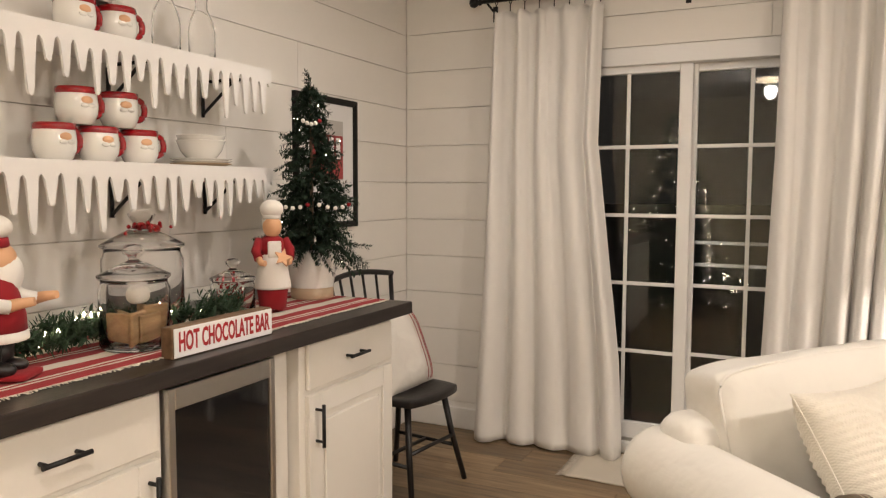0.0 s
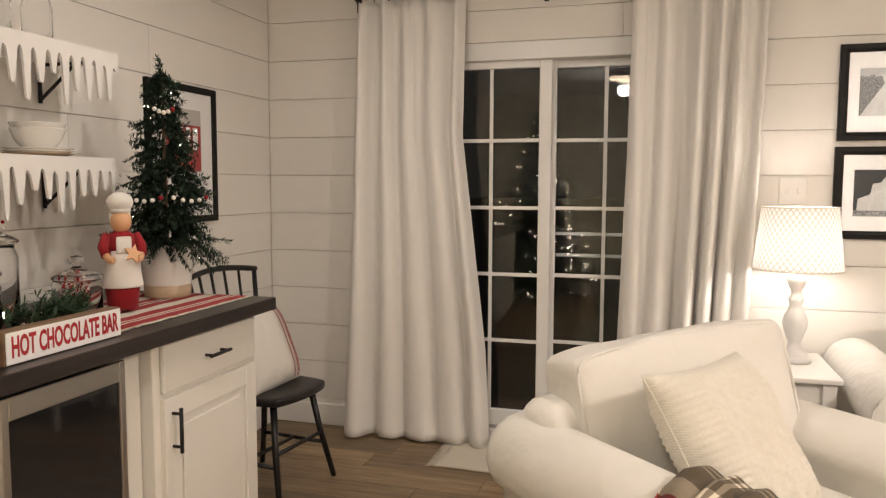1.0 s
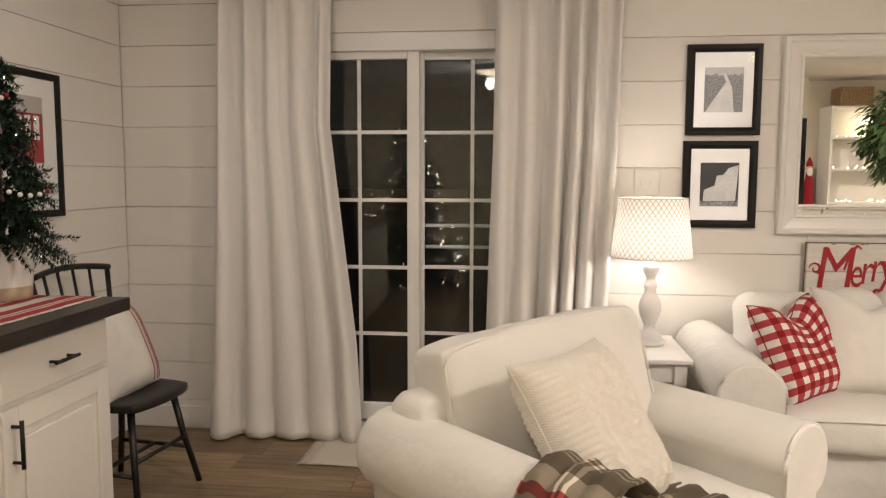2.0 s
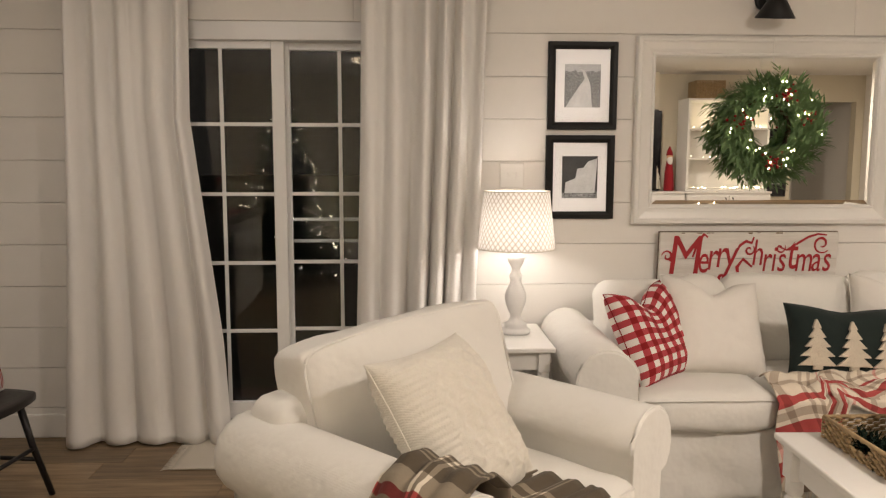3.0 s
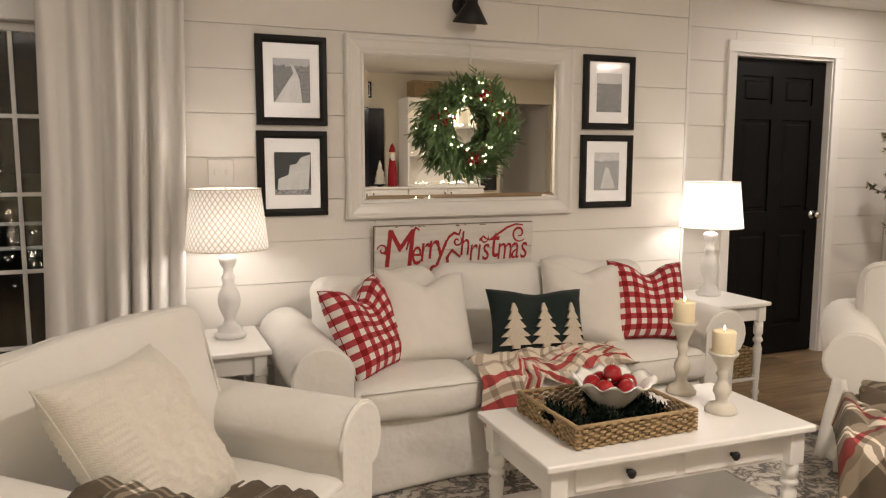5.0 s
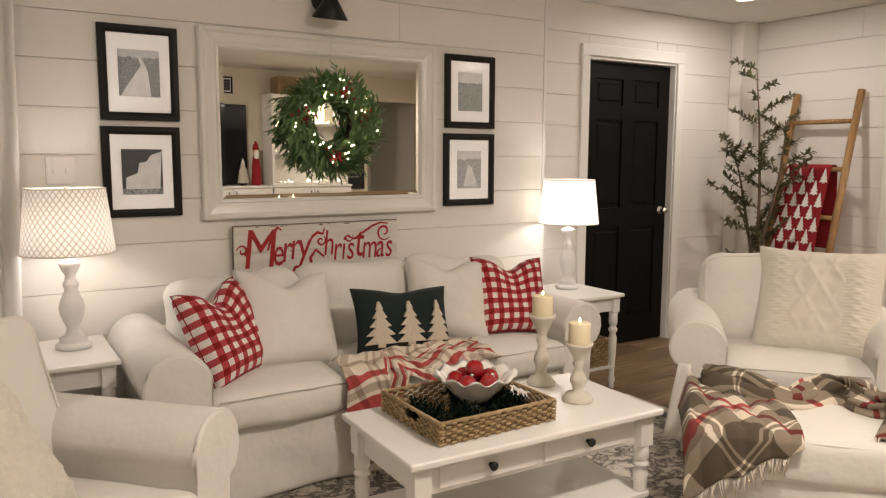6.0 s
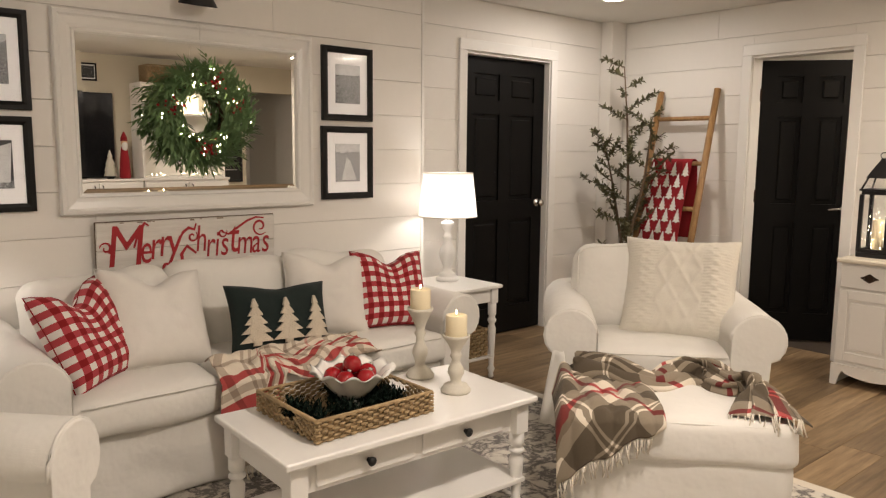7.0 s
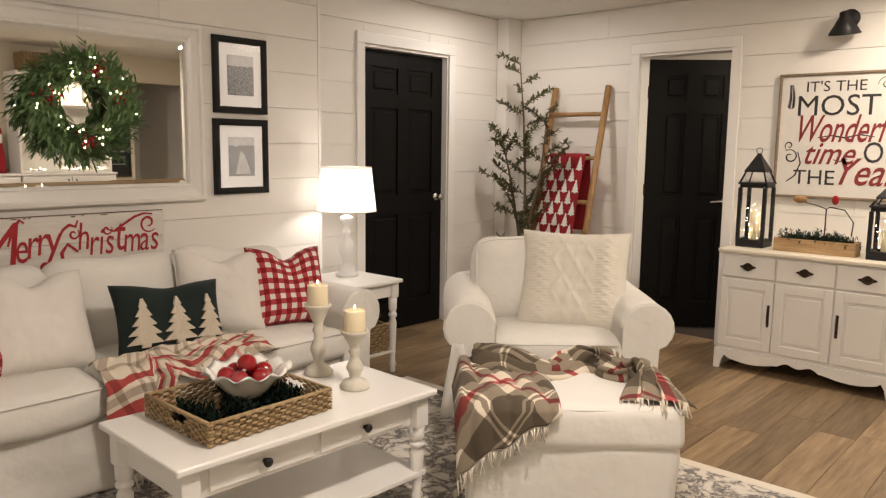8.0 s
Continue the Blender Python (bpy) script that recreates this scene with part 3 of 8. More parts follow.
# the small room behind the open door, and the passage behind the camera
tagged(finish("wall_closet", merge(merge(box(XR + 1.25, XR + 1.35, 1.6, 4.0, 0, CEIL), box(XR + 0.121, XR + 1.25, 3.85, 3.95, 0, CEIL)), box(XR + 0.121, XR + 1.25, 1.65, 1.75, 0, CEIL)), WHITE), "plain white walls of a small side room", "wall", kind="structure")
tagged(finish("ceiling_closet", box(XR + 0.121, XR + 1.35, 1.6, 4.0, CEIL, CEIL + 0.08), CEILING_PAINT), "plain white ceiling of a small side room", "ceiling", kind="structure")
tagged(finish("wall_passage", merge(merge(box(6.70, 6.80, YB - 1.5, YB - 0.121, 0, CEIL), box(7.65, 7.75, YB - 1.5, YB - 0.121, 0, CEIL)), box(6.70, 7.75, YB - 1.6, YB - 1.5, 0, CEIL)), WHITE), "plain walls of a dim passage", "wall", kind="structure")
tagged(finish("ceiling_passage", box(6.70, 7.75, YB - 1.6, YB - 0.121, CEIL, CEIL + 0.08), CEILING_PAINT), "plain ceiling of a dim passage", "ceiling", kind="structure")


def sliding_door():
    root = thing("window_1", pose(0, 0, 0), "white vinyl sliding patio door with grille bars, dark outside", "patio door", kind="structure")
    y0 = W + 0.03
    part("frame_head", box(SL0, SL1, W + 0.012, W + 0.15, SLTOP - 0.088, SLTOP, 0.003), VINYL, root)
    part("frame_sill", box(SL0, SL1, W + 0.0, W + 0.15, 0.0, 0.055, 0.004), VINYL, root)
    part("sill_track", box(SL0 + 0.03, SL1 - 0.03, W + 0.035, W + 0.045, 0.055, 0.072, 0.001), STEEL, root)
    for a, b in ((SL0, SL0 + 0.035), (SL1 - 0.035, SL1)):
        part("frame_jamb", box(a, b, W + 0.013, W + 0.149, 0.055, SLTOP - 0.088, 0.003), VINYL, root)

    def leaf(a, b, y, stile_a, stile_b):
        g0, g1, zb, zt = a + stile_a, b - stile_b, 0.152, 1.905
        sash = bmesh.new()
        for p, q, r, s in ((a, g0, 0.06, 1.945), (g1, b, 0.06, 1.945)):
            box(p, q, y, y + 0.036, r, s, 0.003, bm=sash)
        for r, s in ((0.06, zb), (zt, 1.945)):
            box(g0 + 0.0005, g1 - 0.0005, y + 0.001, y + 0.035, r, s, 0.003, bm=sash)
        part("sash", sash, VINYL, root)
        pane = part("pane", box(g0, g1, y + 0.012, y + 0.015, zb, zt), PANE, root)
        pane2 = part("pane", box(g0, g1, y + 0.024, y + 0.027, zb, zt), PANE, root)
        pane.visible_shadow = pane2.visible_shadow = False
        n = 3
        for i in range(1, n):
            x = g0 + (g1 - g0) * i / n
            part("grille_bar", box(x - 0.009, x + 0.009, y + 0.004, y + 0.0115, zb, zt, 0.001), VINYL, root)
        for z in (0.520, 0.864, 1.206, 1.546):
            part("grille_bar", box(g0, g1, y + 0.003, y + 0.0112, z - 0.009, z + 0.009, 0.001), VINYL, root)

    leaf(SL0 + 0.036, 1.725, W + 0.045, 0.065, 0.062)
    leaf(1.680, SL1 - 0.030, W + 0.090, 0.062, 0.065)
    sc = bmesh.new()
    for z in (0.965, 1.075):
        box(1.74, SL1 - 0.05, W + 0.135, W + 0.148, z - 0.008, z + 0.008, 0.001, bm=sc)
    part("screen_rail", sc, plain("grey_aluminium", (0.34, 0.34, 0.33), 0.45, vary=0.1), root, "grey aluminium screen rails")
    return root


sliding_door()
ground = tagged(finish("ground", box(-60, 60, W + 0.2, 90, -0.35, -0.25), plain("dark_lawn", (0.03, 0.035, 0.02), 0.95, vary=0.4, grain=8)), "dark lawn outside at night", "ground", kind="structure")


# ---- upholstery ----
def arm_mesh(sign, length, height=0.655, roll=0.125, width=0.24):
    """A rolled sofa arm along y, front at -length/2; sign is the outer side."""
    prof = [(0.0, 0.03), (0.0, height - roll)]
    cx = roll
    for k in range(13):
        a = math.pi - k * (math.pi * 1.22) / 12
        prof.append((cx + roll * math.cos(a), height - roll + roll * math.sin(a)))
    prof += [(width * 0.78, height - roll * 1.75), (width * 0.74, 0.30), (width * 0.76, 0.03)]
    gx, gz = sum(p[0] for p in prof) / len(prof), sum(p[1] for p in prof) / len(prof)
    bm = bmesh.new()
    rings = []
    steps = [(-0.5, 0.93), (-0.497, 0.97), (-0.488, 0.99), (-0.47, 1.0)] + [(-0.47 + 0.94 * i / 8, 1.0) for i in range(1, 9)] + [(0.5, 0.95)]
    for f, s in steps:
        drop = 0.0 if f > 0.3 else (0.3 - f) * 0.012
        rings.append([bm.verts.new((sign * (gx + (x - gx) * s + wobble((x, f * length, z), 5, 0.006, 3)), f * length, gz + (z - gz) * s - drop * max(0, z - 0.1))) for x, z in prof])
    n = len(prof)
    for a, b in zip(rings, rings[1:]):
        for k in range(n):
            q = (a[k], a[(k + 1) % n], b[(k + 1) % n], b[k])
            f = bm.faces.new(q if sign < 0 else q[::-1])
            f.smooth = True
    bm.faces.new(rings[0] if sign > 0 else rings[0][::-1])
    bm.faces.new(rings[-1][::-1] if sign > 0 else rings[-1])
    pipe = [(v.co.x, v.co.y, v.co.z) for v in rings[2][1:-2]]
    return bm, pipe


def puff(amount, half, seed):
    """Bulges a cushion in the middle and adds soft creases."""
    hx, hy, hz = half

    def fn(p):
        u, v, w = p.x / hx, p.y / hy, p.z / hz
        q = p.copy()
        q.z += amount * w * max(0, 1 - u * u) * max(0, 1 - v * v)
        q.y += amount * 0.4 * v * max(0, 1 - u * u) * max(0, 1 - w * w)
        q.z += wobble(p, 6, 0.010, seed) + wobble(p, 15, 0.004, seed)
        q.x += wobble(p, 5, 0.010, seed + 5)
        q.y += wobble(p, 7, 0.008, seed + 9)
        return q
    return fn


def seating(name, m, width, seats, label, category, seed, back_width=0.0, back_shift=0.0, back_turn=0.0, back_drop=0.0, back_off=0.0, frame_drop=0.0, back_tip=0.0, corner=0.075):
    """A slipcovered seat with rolled arms; it faces -y from its base at the origin."""
    root = thing(name, m, label, category)
    depth = 0.88
    aw = 0.24
    inner = width - 2 * aw + 0.05
    base = soft_box(inner + 0.02, depth - 0.06, 0.31, 0.025, 26, lambda p: p + Vector((0, (wobble(p, 4, 0.018, seed) + 0.012 * math.sin(p.x * 11 + 5 * p.z + seed) * (0.155 - p.z) * 3 + wobble(p, 13, 0.008, seed)) * (1 if p.y < 0 else 0), 0)))
    base.transform(pose(0, 0.01, 0.17))
    part("base", base, SLIPCOVER, root)
    back = soft_box(width - 0.16, 0.20, 0.74, 0.07, 10, lambda p: p + Vector((0, wobble(p, 4, 0.012, seed + 2), 0)))
    back.transform(pose(0, depth / 2 - 0.12, 0.40 - frame_drop))
    part("backrest", back, SLIPCOVER, root)
    for s in (-1, 1):
        bm, pipe = arm_mesh(s, depth - 0.02)
        bm.transform(pose(s * (width / 2 - aw), 0, 0))
        arm = part("arm", bm, SLIPCOVER, root)
        part("piping", tube([(x + s * (width / 2 - aw), y - 0.002, z) for x, y, z in pipe], 0.0045, 6), SLIPCOVER, arm)
    cw = inner / seats
    for i in range(seats):
        x = -inner / 2 + cw * (i + 0.5)
        c = soft_box(cw - 0.006, 0.68, 0.15, 0.045, 12, puff(0.020, (cw / 2, 0.34, 0.075), seed + i * 3))
        c.transform(pose(x, -0.105, 0.395))
        cush = part("seat_cushion", c, SLIPCOVER, root)
        edge = [(x - cw / 2 + 0.04 + (cw - 0.08) * k / 8, -0.447 + wobble((k, x, 0), 1, 0.004), 0.452) for k in range(9)]
        part("piping", tube(edge, 0.004, 6), SLIPCOVER, cush)
        bw = back_width or cw + 0.03
        b = soft_box(bw, 0.21, 0.47, corner, 14, puff(0.0, (bw / 2, 0.105, 0.24), seed + 40 + i * 7))
        for v in b.verts:
            k = max(0, 1 - (v.co.x / (bw / 2)) ** 2) * max(0, 1 - (v.co.z / 0.24) ** 2)
            v.co.y += math.copysign(0.05 * k, v.co.y)
            if seats > 1:
                v.co += Vector((wobble(v.co, 3.5, 0.030, seed + i), wobble(v.co, 4.0, 0.024, seed + 3 * i), wobble(v.co, 3.2, 0.036, seed + 5 * i + 2)))
                v.co.z -= 0.020 * math.exp(-(v.co.x / (bw * 0.22)) ** 2) * (1 if v.co.z > 0 else 0)
            v.co.z -= 0.02 * (v.co.x / (bw / 2)) ** 2 * (1 if v.co.z > 0 else 0)
        b.transform(pose(x + back_shift, 0.165 + back_off, 0.665 - back_drop, -13, back_tip, [2.5, -1.5, -4][i % 3] + back_turn))
        bc = part("back_cushion", b, SLIPCOVER, root)
        for sy in () if seats > 1 else (-1, 1):
            loop = []
            for q in range(49):
                a8 = 2 * math.pi * q / 48
                c8, s8 = math.cos(a8), math.sin(a8)
                ux, uz = math.copysign(abs(c8) ** 0.18, c8), math.copysign(abs(s8) ** 0.18, s8)
                inset = corner * 0.22
                lx, lz = ux * (bw / 2 - inset), uz * (0.235 - inset)
                loop.append((lx, sy * (0.105 - inset), lz - (0.02 * ux * ux if lz > 0 else 0)))
            pp = tube(loop, 0.0045, 6)
            pp.transform(pose(x + back_shift, 0.165 + back_off, 0.665 - back_drop, -13, back_tip, [2.5, -1.5, -4][i % 3] + back_turn))
            part("piping", pp, SLIPCOVER, bc)
    return root


def facing(x, y, angle):
    """A pose whose -y side looks along angle (degrees from +x)."""
    return pose(x, y, 0, 0, 0, angle + 90)


seating("sofa", pose(4.07, 3.62, 0), 2.18, 3, "white slipcovered three-seat sofa with rolled arms", "sofa", 1.0, 0.0, 0.0, 0.0, 0.040, 0.0, 0.17, 0.0, 0.085)
seating("armchair", facing(2.46, 2.54, -45), 1.05, 1, "white slipcovered armchair beside the patio door", "armchair", 21.0, 0.735, 0.017, -12.0, 0.015, 0.055, 0.06, -6.0, 0.035)
FAR = facing(5.80, 2.592, -138)
far_chair = seating("armchair", FAR, 1.06, 1, "white slipcovered armchair in the far corner", "armchair", 33.0, 0.72, -0.03, 0.0, 0.01, 0.0, 0.10, 0.0, 0.09)


flap = grid(8, 14, lambda u, v: (-0.50 - 0.05 * v + 0.10 * u * (0.5 + v * (1.2 - v)), -0.475 - 0.05 * v * u + 0.010 * math.sin(6 * u + 4 * v), 0.46 - 0.34 * v))
part("loose_cover_flap", flap, SLIPCOVER, far_chair, "loose flap of white slipcover").modifiers.new("thickness", "SOLIDIFY").thickness = 0.004


def ottoman(m):
    root = thing("ottoman", m, "white slipcovered ottoman with a throw over it", "ottoman")
    b = soft_box(0.775, 0.60, 0.28, 0.02, 10, lambda p: p + Vector((wobble(p, 5, 0.012, 2), wobble(p, 5, 0.014, 7), 0)))
    b.transform(pose(0, 0, 0.152))
    part("base", b, SLIPCOVER, root)
    c = soft_box(0.805, 0.63, 0.16, 0.035, 12, puff(0.02, (0.415, 0.315, 0.08), 4))
    c.transform(pose(0, 0, 0.355))
    cush = part("cushion", c, SLIPCOVER, root)
    ring = []
    for k in range(41):
        a = 2 * math.pi * k / 40
        c8, s8 = math.cos(a), math.sin(a)
        ring.append((0.393 * math.copysign(abs(c8) ** 0.25, c8), 0.305 * math.copysign(abs(s8) ** 0.25, s8), 0.424))
    part("piping", tube(ring, 0.004, 6), SLIPCOVER, cush)
    return root


OTTOMAN = facing(5.06, 2.005, -139)
ottoman(OTTOMAN)


# ---- tables ----
def turned_leg(height, r=0.024):
    k = height
    return lathe([(r * 0.55, 0), (r * 0.75, 0.02 * k), (r * 0.60, 0.06 * k), (r * 0.95, 0.12 * k), (r * 0.62, 0.16 * k), (r * 0.72, 0.30 * k), (r * 0.98, 0.58 * k),
                  (r * 1.02, 0.66 * k), (r * 0.66, 0.72 * k), (r * 1.1, 0.75 * k), (r * 1.1, 0.78 * k), (r * 0.8, 0.80 * k), (r * 0.8, 0.82 * k), (r * 1.05, 0.84 * k), (r * 1.05, k)], 16)


def side_table(m, w, d, h, label):
    root = thing("end_table", m, label, "end table", "end tables beside the sofa")
    part("tabletop", box(-w / 2, w / 2, -d / 2, d / 2, h - 0.022, h, 0.006, 2), FURNITURE_WHITE, root)
    ap = bmesh.new()
    for s in (-1, 1):
        box(-w / 2 + 0.05, w / 2 - 0.05, s * (d / 2 - 0.045) - 0.009, s * (d / 2 - 0.045) + 0.009, h - 0.105, h - 0.0225, 0.001, bm=ap)
        box(s * (w / 2 - 0.045) - 0.009, s * (w / 2 - 0.045) + 0.009, -d / 2 + 0.055, d / 2 - 0.055, h - 0.105, h - 0.0225, 0.001, bm=ap)
    part("apron", ap, FURNITURE_WHITE, root)
    for sx in (-1, 1):
        for sy in (-1, 1):
            lg = turned_leg(h - 0.11)
            box(-0.026, 0.026, -0.026, 0.026, h - 0.112, h - 0.0225, 0.002, bm=lg)
            lg.transform(pose(sx * (w / 2 - 0.045), sy * (d / 2 - 0.045), 0))
            part("leg", lg, FURNITURE_WHITE, root)
    part("shelf", box(-w / 2 + 0.03, w / 2 - 0.03, -d / 2 + 0.03, d / 2 - 0.03, 0.125, 0.143, 0.003), FURNITURE_WHITE, root)
    return root


side_table(pose(2.72, 3.78, 0), 0.47, 0.50, 0.575, "white painted end table with turned legs by the curtain")
side_table(pose(5.47, 3.80, 0), 0.48, 0.48, 0.575, "white painted end table with a low shelf beside the sofa")


def coffee_table():
    x0, x1, y0, y1, h = 3.562, 4.606, 2.280, 2.818, 0.455
    root = thing("coffee_table", pose((x0 + x1) / 2, (y0 + y1) / 2, 0, 0, 0, -1.8), "white painted coffee table with two drawers and turned legs", "coffee table")
    w, d = x1 - x0, y1 - y0
    part("tabletop", box(-w / 2, w / 2, -d / 2, d / 2, h - 0.024, h, 0.007, 3), FURNITURE_WHITE, root)
    ap = bmesh.new()
    box(-w / 2 + 0.085, w / 2 - 0.085, -d / 2 + 0.06, d / 2 - 0.05, h - 0.135, h - 0.0245, 0.001, bm=ap)
    for s in (-1, 1):
        box(s * (w / 2 - 0.065) - 0.012, s * (w / 2 - 0.065) + 0.012, -d / 2 + 0.085, d / 2 - 0.085, h - 0.135, h - 0.0245, 0.001, bm=ap)
    part("apron", ap, FURNITURE_WHITE, root)
    for s in (-1, 1):
        dr = part("drawer", box(s * 0.205 - 0.19, s * 0.205 + 0.19, -d / 2 + 0.052, -d / 2 + 0.0595, h - 0.122, h - 0.036, 0.003), FURNITURE_WHITE, root)
        kn = lathe([(0.008, 0), (0.006, 0.010), (0.014, 0.016), (0.016, 0.024), (0.010, 0.030), (0.002, 0.032)], 14)
        kn.transform(pose(s * 0.205, -d / 2 + 0.052, h - 0.078, 90))
        part("knob", kn, BLACK_METAL, dr, "small black knob")
    for sx in (-1, 1):
        for sy in (-1, 1):
            lg = turned_leg(h - 0.14, 0.027)
            box(-0.03, 0.03, -0.03, 0.03, h - 0.142, h - 0.0245, 0.002, bm=lg)
            lg.transform(pose(sx * (w / 2 - 0.055), sy * (d / 2 - 0.055), 0))
            part("leg", lg, FURNITURE_WHITE, root)
    part("shelf", box(-w / 2 + 0.03, w / 2 - 0.03, -d / 2 + 0.03, d / 2 - 0.03, 0.115, 0.135, 0.003), FURNITURE_WHITE, root)
    return root


coffee_table()
rug = thing("area_rug", pose(0, 0, 0), "worn grey and cream patterned area rug on the plank floor", "rug")
part("field", box(2.80, 5.585, 0.955, 3.405, 0.0, 0.0105, 0.002), RUG, rug)
for x0, x1, y0, y1 in ((2.745, 2.80, 0.90, 3.46), (5.585, 5.645, 0.90, 3.46), (2.8005, 5.5845, 0.90, 0.955), (2.8005, 5.5845, 3.405, 3.46)):
    part("border", box(x0, x1, y0, y1, 0.0, 0.0095, 0.002), CREAM_CLOTH, rug, "plain cream border")


def table_lamp(x, y, z, lattice, label):
    root = thing("table_lamp", pose(x, y, z), label, "table lamp", "lamps beside the sofa")
    base = lathe([(0.066, 0), (0.070, 0.006), (0.070, 0.018), (0.060, 0.024), (0.052, 0.032), (0.055, 0.044), (0.036, 0.052), (0.026, 0.070), (0.024, 0.085), (0.034, 0.108), (0.046, 0.140),
                  (0.050, 0.168), (0.045, 0.196), (0.032, 0.222), (0.024, 0.244), (0.030, 0.262), (0.030, 0.272), (0.022, 0.284), (0.020, 0.305), (0.030, 0.322), (0.038, 0.340), (0.042, 0.356), (0.030, 0.366), (0.010, 0.372)], 28)
    part("base", base, plain("chalky_lamp_paint", (0.72, 0.71, 0.69), 0.6, vary=0.12, grain=50, relief=0.25), root)
    part("stem", tube([(0, 0, 0.37), (0, 0, 0.46)], 0.007, 8), STEEL, root)
    r0, r1, z0, z1 = 0.178, 0.150, 0.398, 0.658
    sh = grid(48, 6, lambda u, v: ((r0 + (r1 - r0) * v) * math.cos(2 * math.pi * u), (r0 + (r1 - r0) * v) * math.sin(2 * math.pi * u), z0 + (z1 - z0) * v), closed=True)
    part("shade", sh, shade_material("lamp_shade_fabric", lattice), root, "patterned fabric drum shade" if lattice else "white fabric drum shade")
    for rr, zz in ((r1, z1), (r0, z0)):
        part("shade_trim", tube([(rr * math.cos(2 * math.pi * k / 36), rr * math.sin(2 * math.pi * k / 36), zz) for k in range(37)], 0.003, 6), CREAM_CLOTH, root)
    sp = bmesh.new()
    for k in range(3):
        a = 2 * math.pi * k / 3
        tube([(0, 0, 0.630), (r1 * math.cos(a), r1 * math.sin(a), 0.650)], 0.002, 5, sp)
    part("spider", sp, STEEL, root)
    fin = lathe([(0.004, 0.626), (0.010, 0.638), (0.008, 0.656), (0.002, 0.668)], 12)
    part("finial", fin, TRIM, root)
    return root


table_lamp(*LAMPS[0], True, "white turned table lamp with a trellis-patterned shade, lit")
table_lamp(*LAMPS[1], False, "white turned table lamp with a plain white shade, lit")


def ceiling_fixture(x, y):
    root = thing("ceiling_light", pose(x, y, CEIL), "round white flush ceiling light, lit, some of the set added as fill", "ceiling light", "ceiling lights")
    part("canopy", lathe([(0.155, -0.05), (0.165, -0.04), (0.165, -0.001)], 32), TRIM, root)
    part("diffuser", lathe([(0.02, -0.088), (0.08, -0.085), (0.13, -0.072), (0.15, -0.0505)], 32), glow("ceiling_diffuser_glow", (1.0, 0.80, 0.56), 5.0), root)
    return root


# housings for every flush light, the two added fill lights included
for lx, ly, *_ in CEILING_AND_FILL_LIGHTS:
    ceiling_fixture(lx, ly)
# trims for the corner downlight and the added one by the patio door
for lx, ly, _ in DOWN_AND_FILL_LIGHTS:
    spot = thing("recessed_downlight", pose(lx, ly, CEIL), "small round recessed ceiling downlight, lit, one of the pair added as fill", "ceiling light", "recessed downlights")
    part("trim_ring", lathe([(0.066, -0.005), (0.070, -0.007), (0.090, -0.003), (0.092, -0.0005)], 28, False), TRIM, spot)
    part("lens", lathe([(0.004, -0.004), (0.0655, -0.004)], 24, False), glow("downlight_lens_glow", (1.0, 0.82, 0.60), 6.0), spot)


# ---- curtains ----
def curtain(name, edges, seed, folds, depth, label):
    """A hanging panel; edges gives (height, one side, other side) from the floor up."""
    root = thing(name, pose(0, 0, 0), label, "curtain", "curtains at the patio door")

    def side(z, k):
        for a, b in zip(edges, edges[1:]):
            if z <= b[0]:
                f = (z - a[0]) / (b[0] - a[0])
                return a[k] + (b[k] - a[k]) * f
        return edges[-1][k]

    def fn(u, v):
        z = 0.010 + (2.235 - 0.010) * v
        low = 1 - v
        x0, x1 = side(z, 1), side(z, 2)
        uu = u + 0.055 * math.sin(4.3 * u + seed + 0.5 * low) + 0.020 * math.sin(11 * u + 2 * seed) + 0.010 * wobble((u * 3, v * 1.2, seed), 1, 1)
        ph = 2 * math.pi * folds * uu + seed
        amp = depth * (0.55 + 0.45 * low ** 0.6) * (0.70 + 0.40 * math.sin(5.1 * u + seed * 2))
        wave = math.sin(ph)
        y = 3.985 + amp * math.copysign(abs(wave) ** 0.75, wave) + 0.010 * math.sin(ph * 0.43 + 2.1) + 0.004 * math.sin(ph * 2.0 + 3 * v) * v
        y += wobble((u * 3, v * 1.6, seed), 1, 0.022 * low)
        x = x0 + (x1 - x0) * u + 0.016 * math.cos(ph) * low
        # pinched between the clips at the very top, breaking on the floor at the hem
        if v > 0.94:
            k = (v - 0.94) / 0.06
            z -= 0.016 * k * (0.5 - 0.5 * math.cos(2 * math.pi * 7.2 * u))
            y += 0.010 * k * math.sin(2 * math.pi * 7.2 * u)
        if v < 0.05:
            y -= (0.05 - v) * 0.5 * (0.5 + 0.5 * math.sin(ph + 1))
        return (x, y, z)

    ob = part("curtain_panel", grid(170, 60, fn), CURTAIN_CLOTH, root)
    ob.modifiers.new("thickness", "SOLIDIFY").thickness = 0.002
    ta, tb = edges[-1][1], edges[-1][2]
    for k in range(8):
        x = ta + (tb - ta) * (k + 0.1) / 7.2
        ring = tube([(x, 3.985 + 0.019 * math.cos(a * math.pi / 8), 2.293 - 0.004 + 0.019 * math.sin(a * math.pi / 8)) for a in range(17)], 0.0022, 5)
        tube([(x, 3.985, 2.270), (x, 3.985, 2.232)], 0.0028, 5, ring)
        part("ring_clip", ring, BLACK_METAL, root)
    return root


curtain("curtain", [(0.0, 0.690, 1.455), (0.5, 0.715, 1.425), (1.02, 0.738, 1.365), (1.57, 0.752, 1.302), (2.235, 0.765, 1.318)], 0.9, 5.3, 0.060, "long white satin curtain flaring at the floor, on black clip rings")
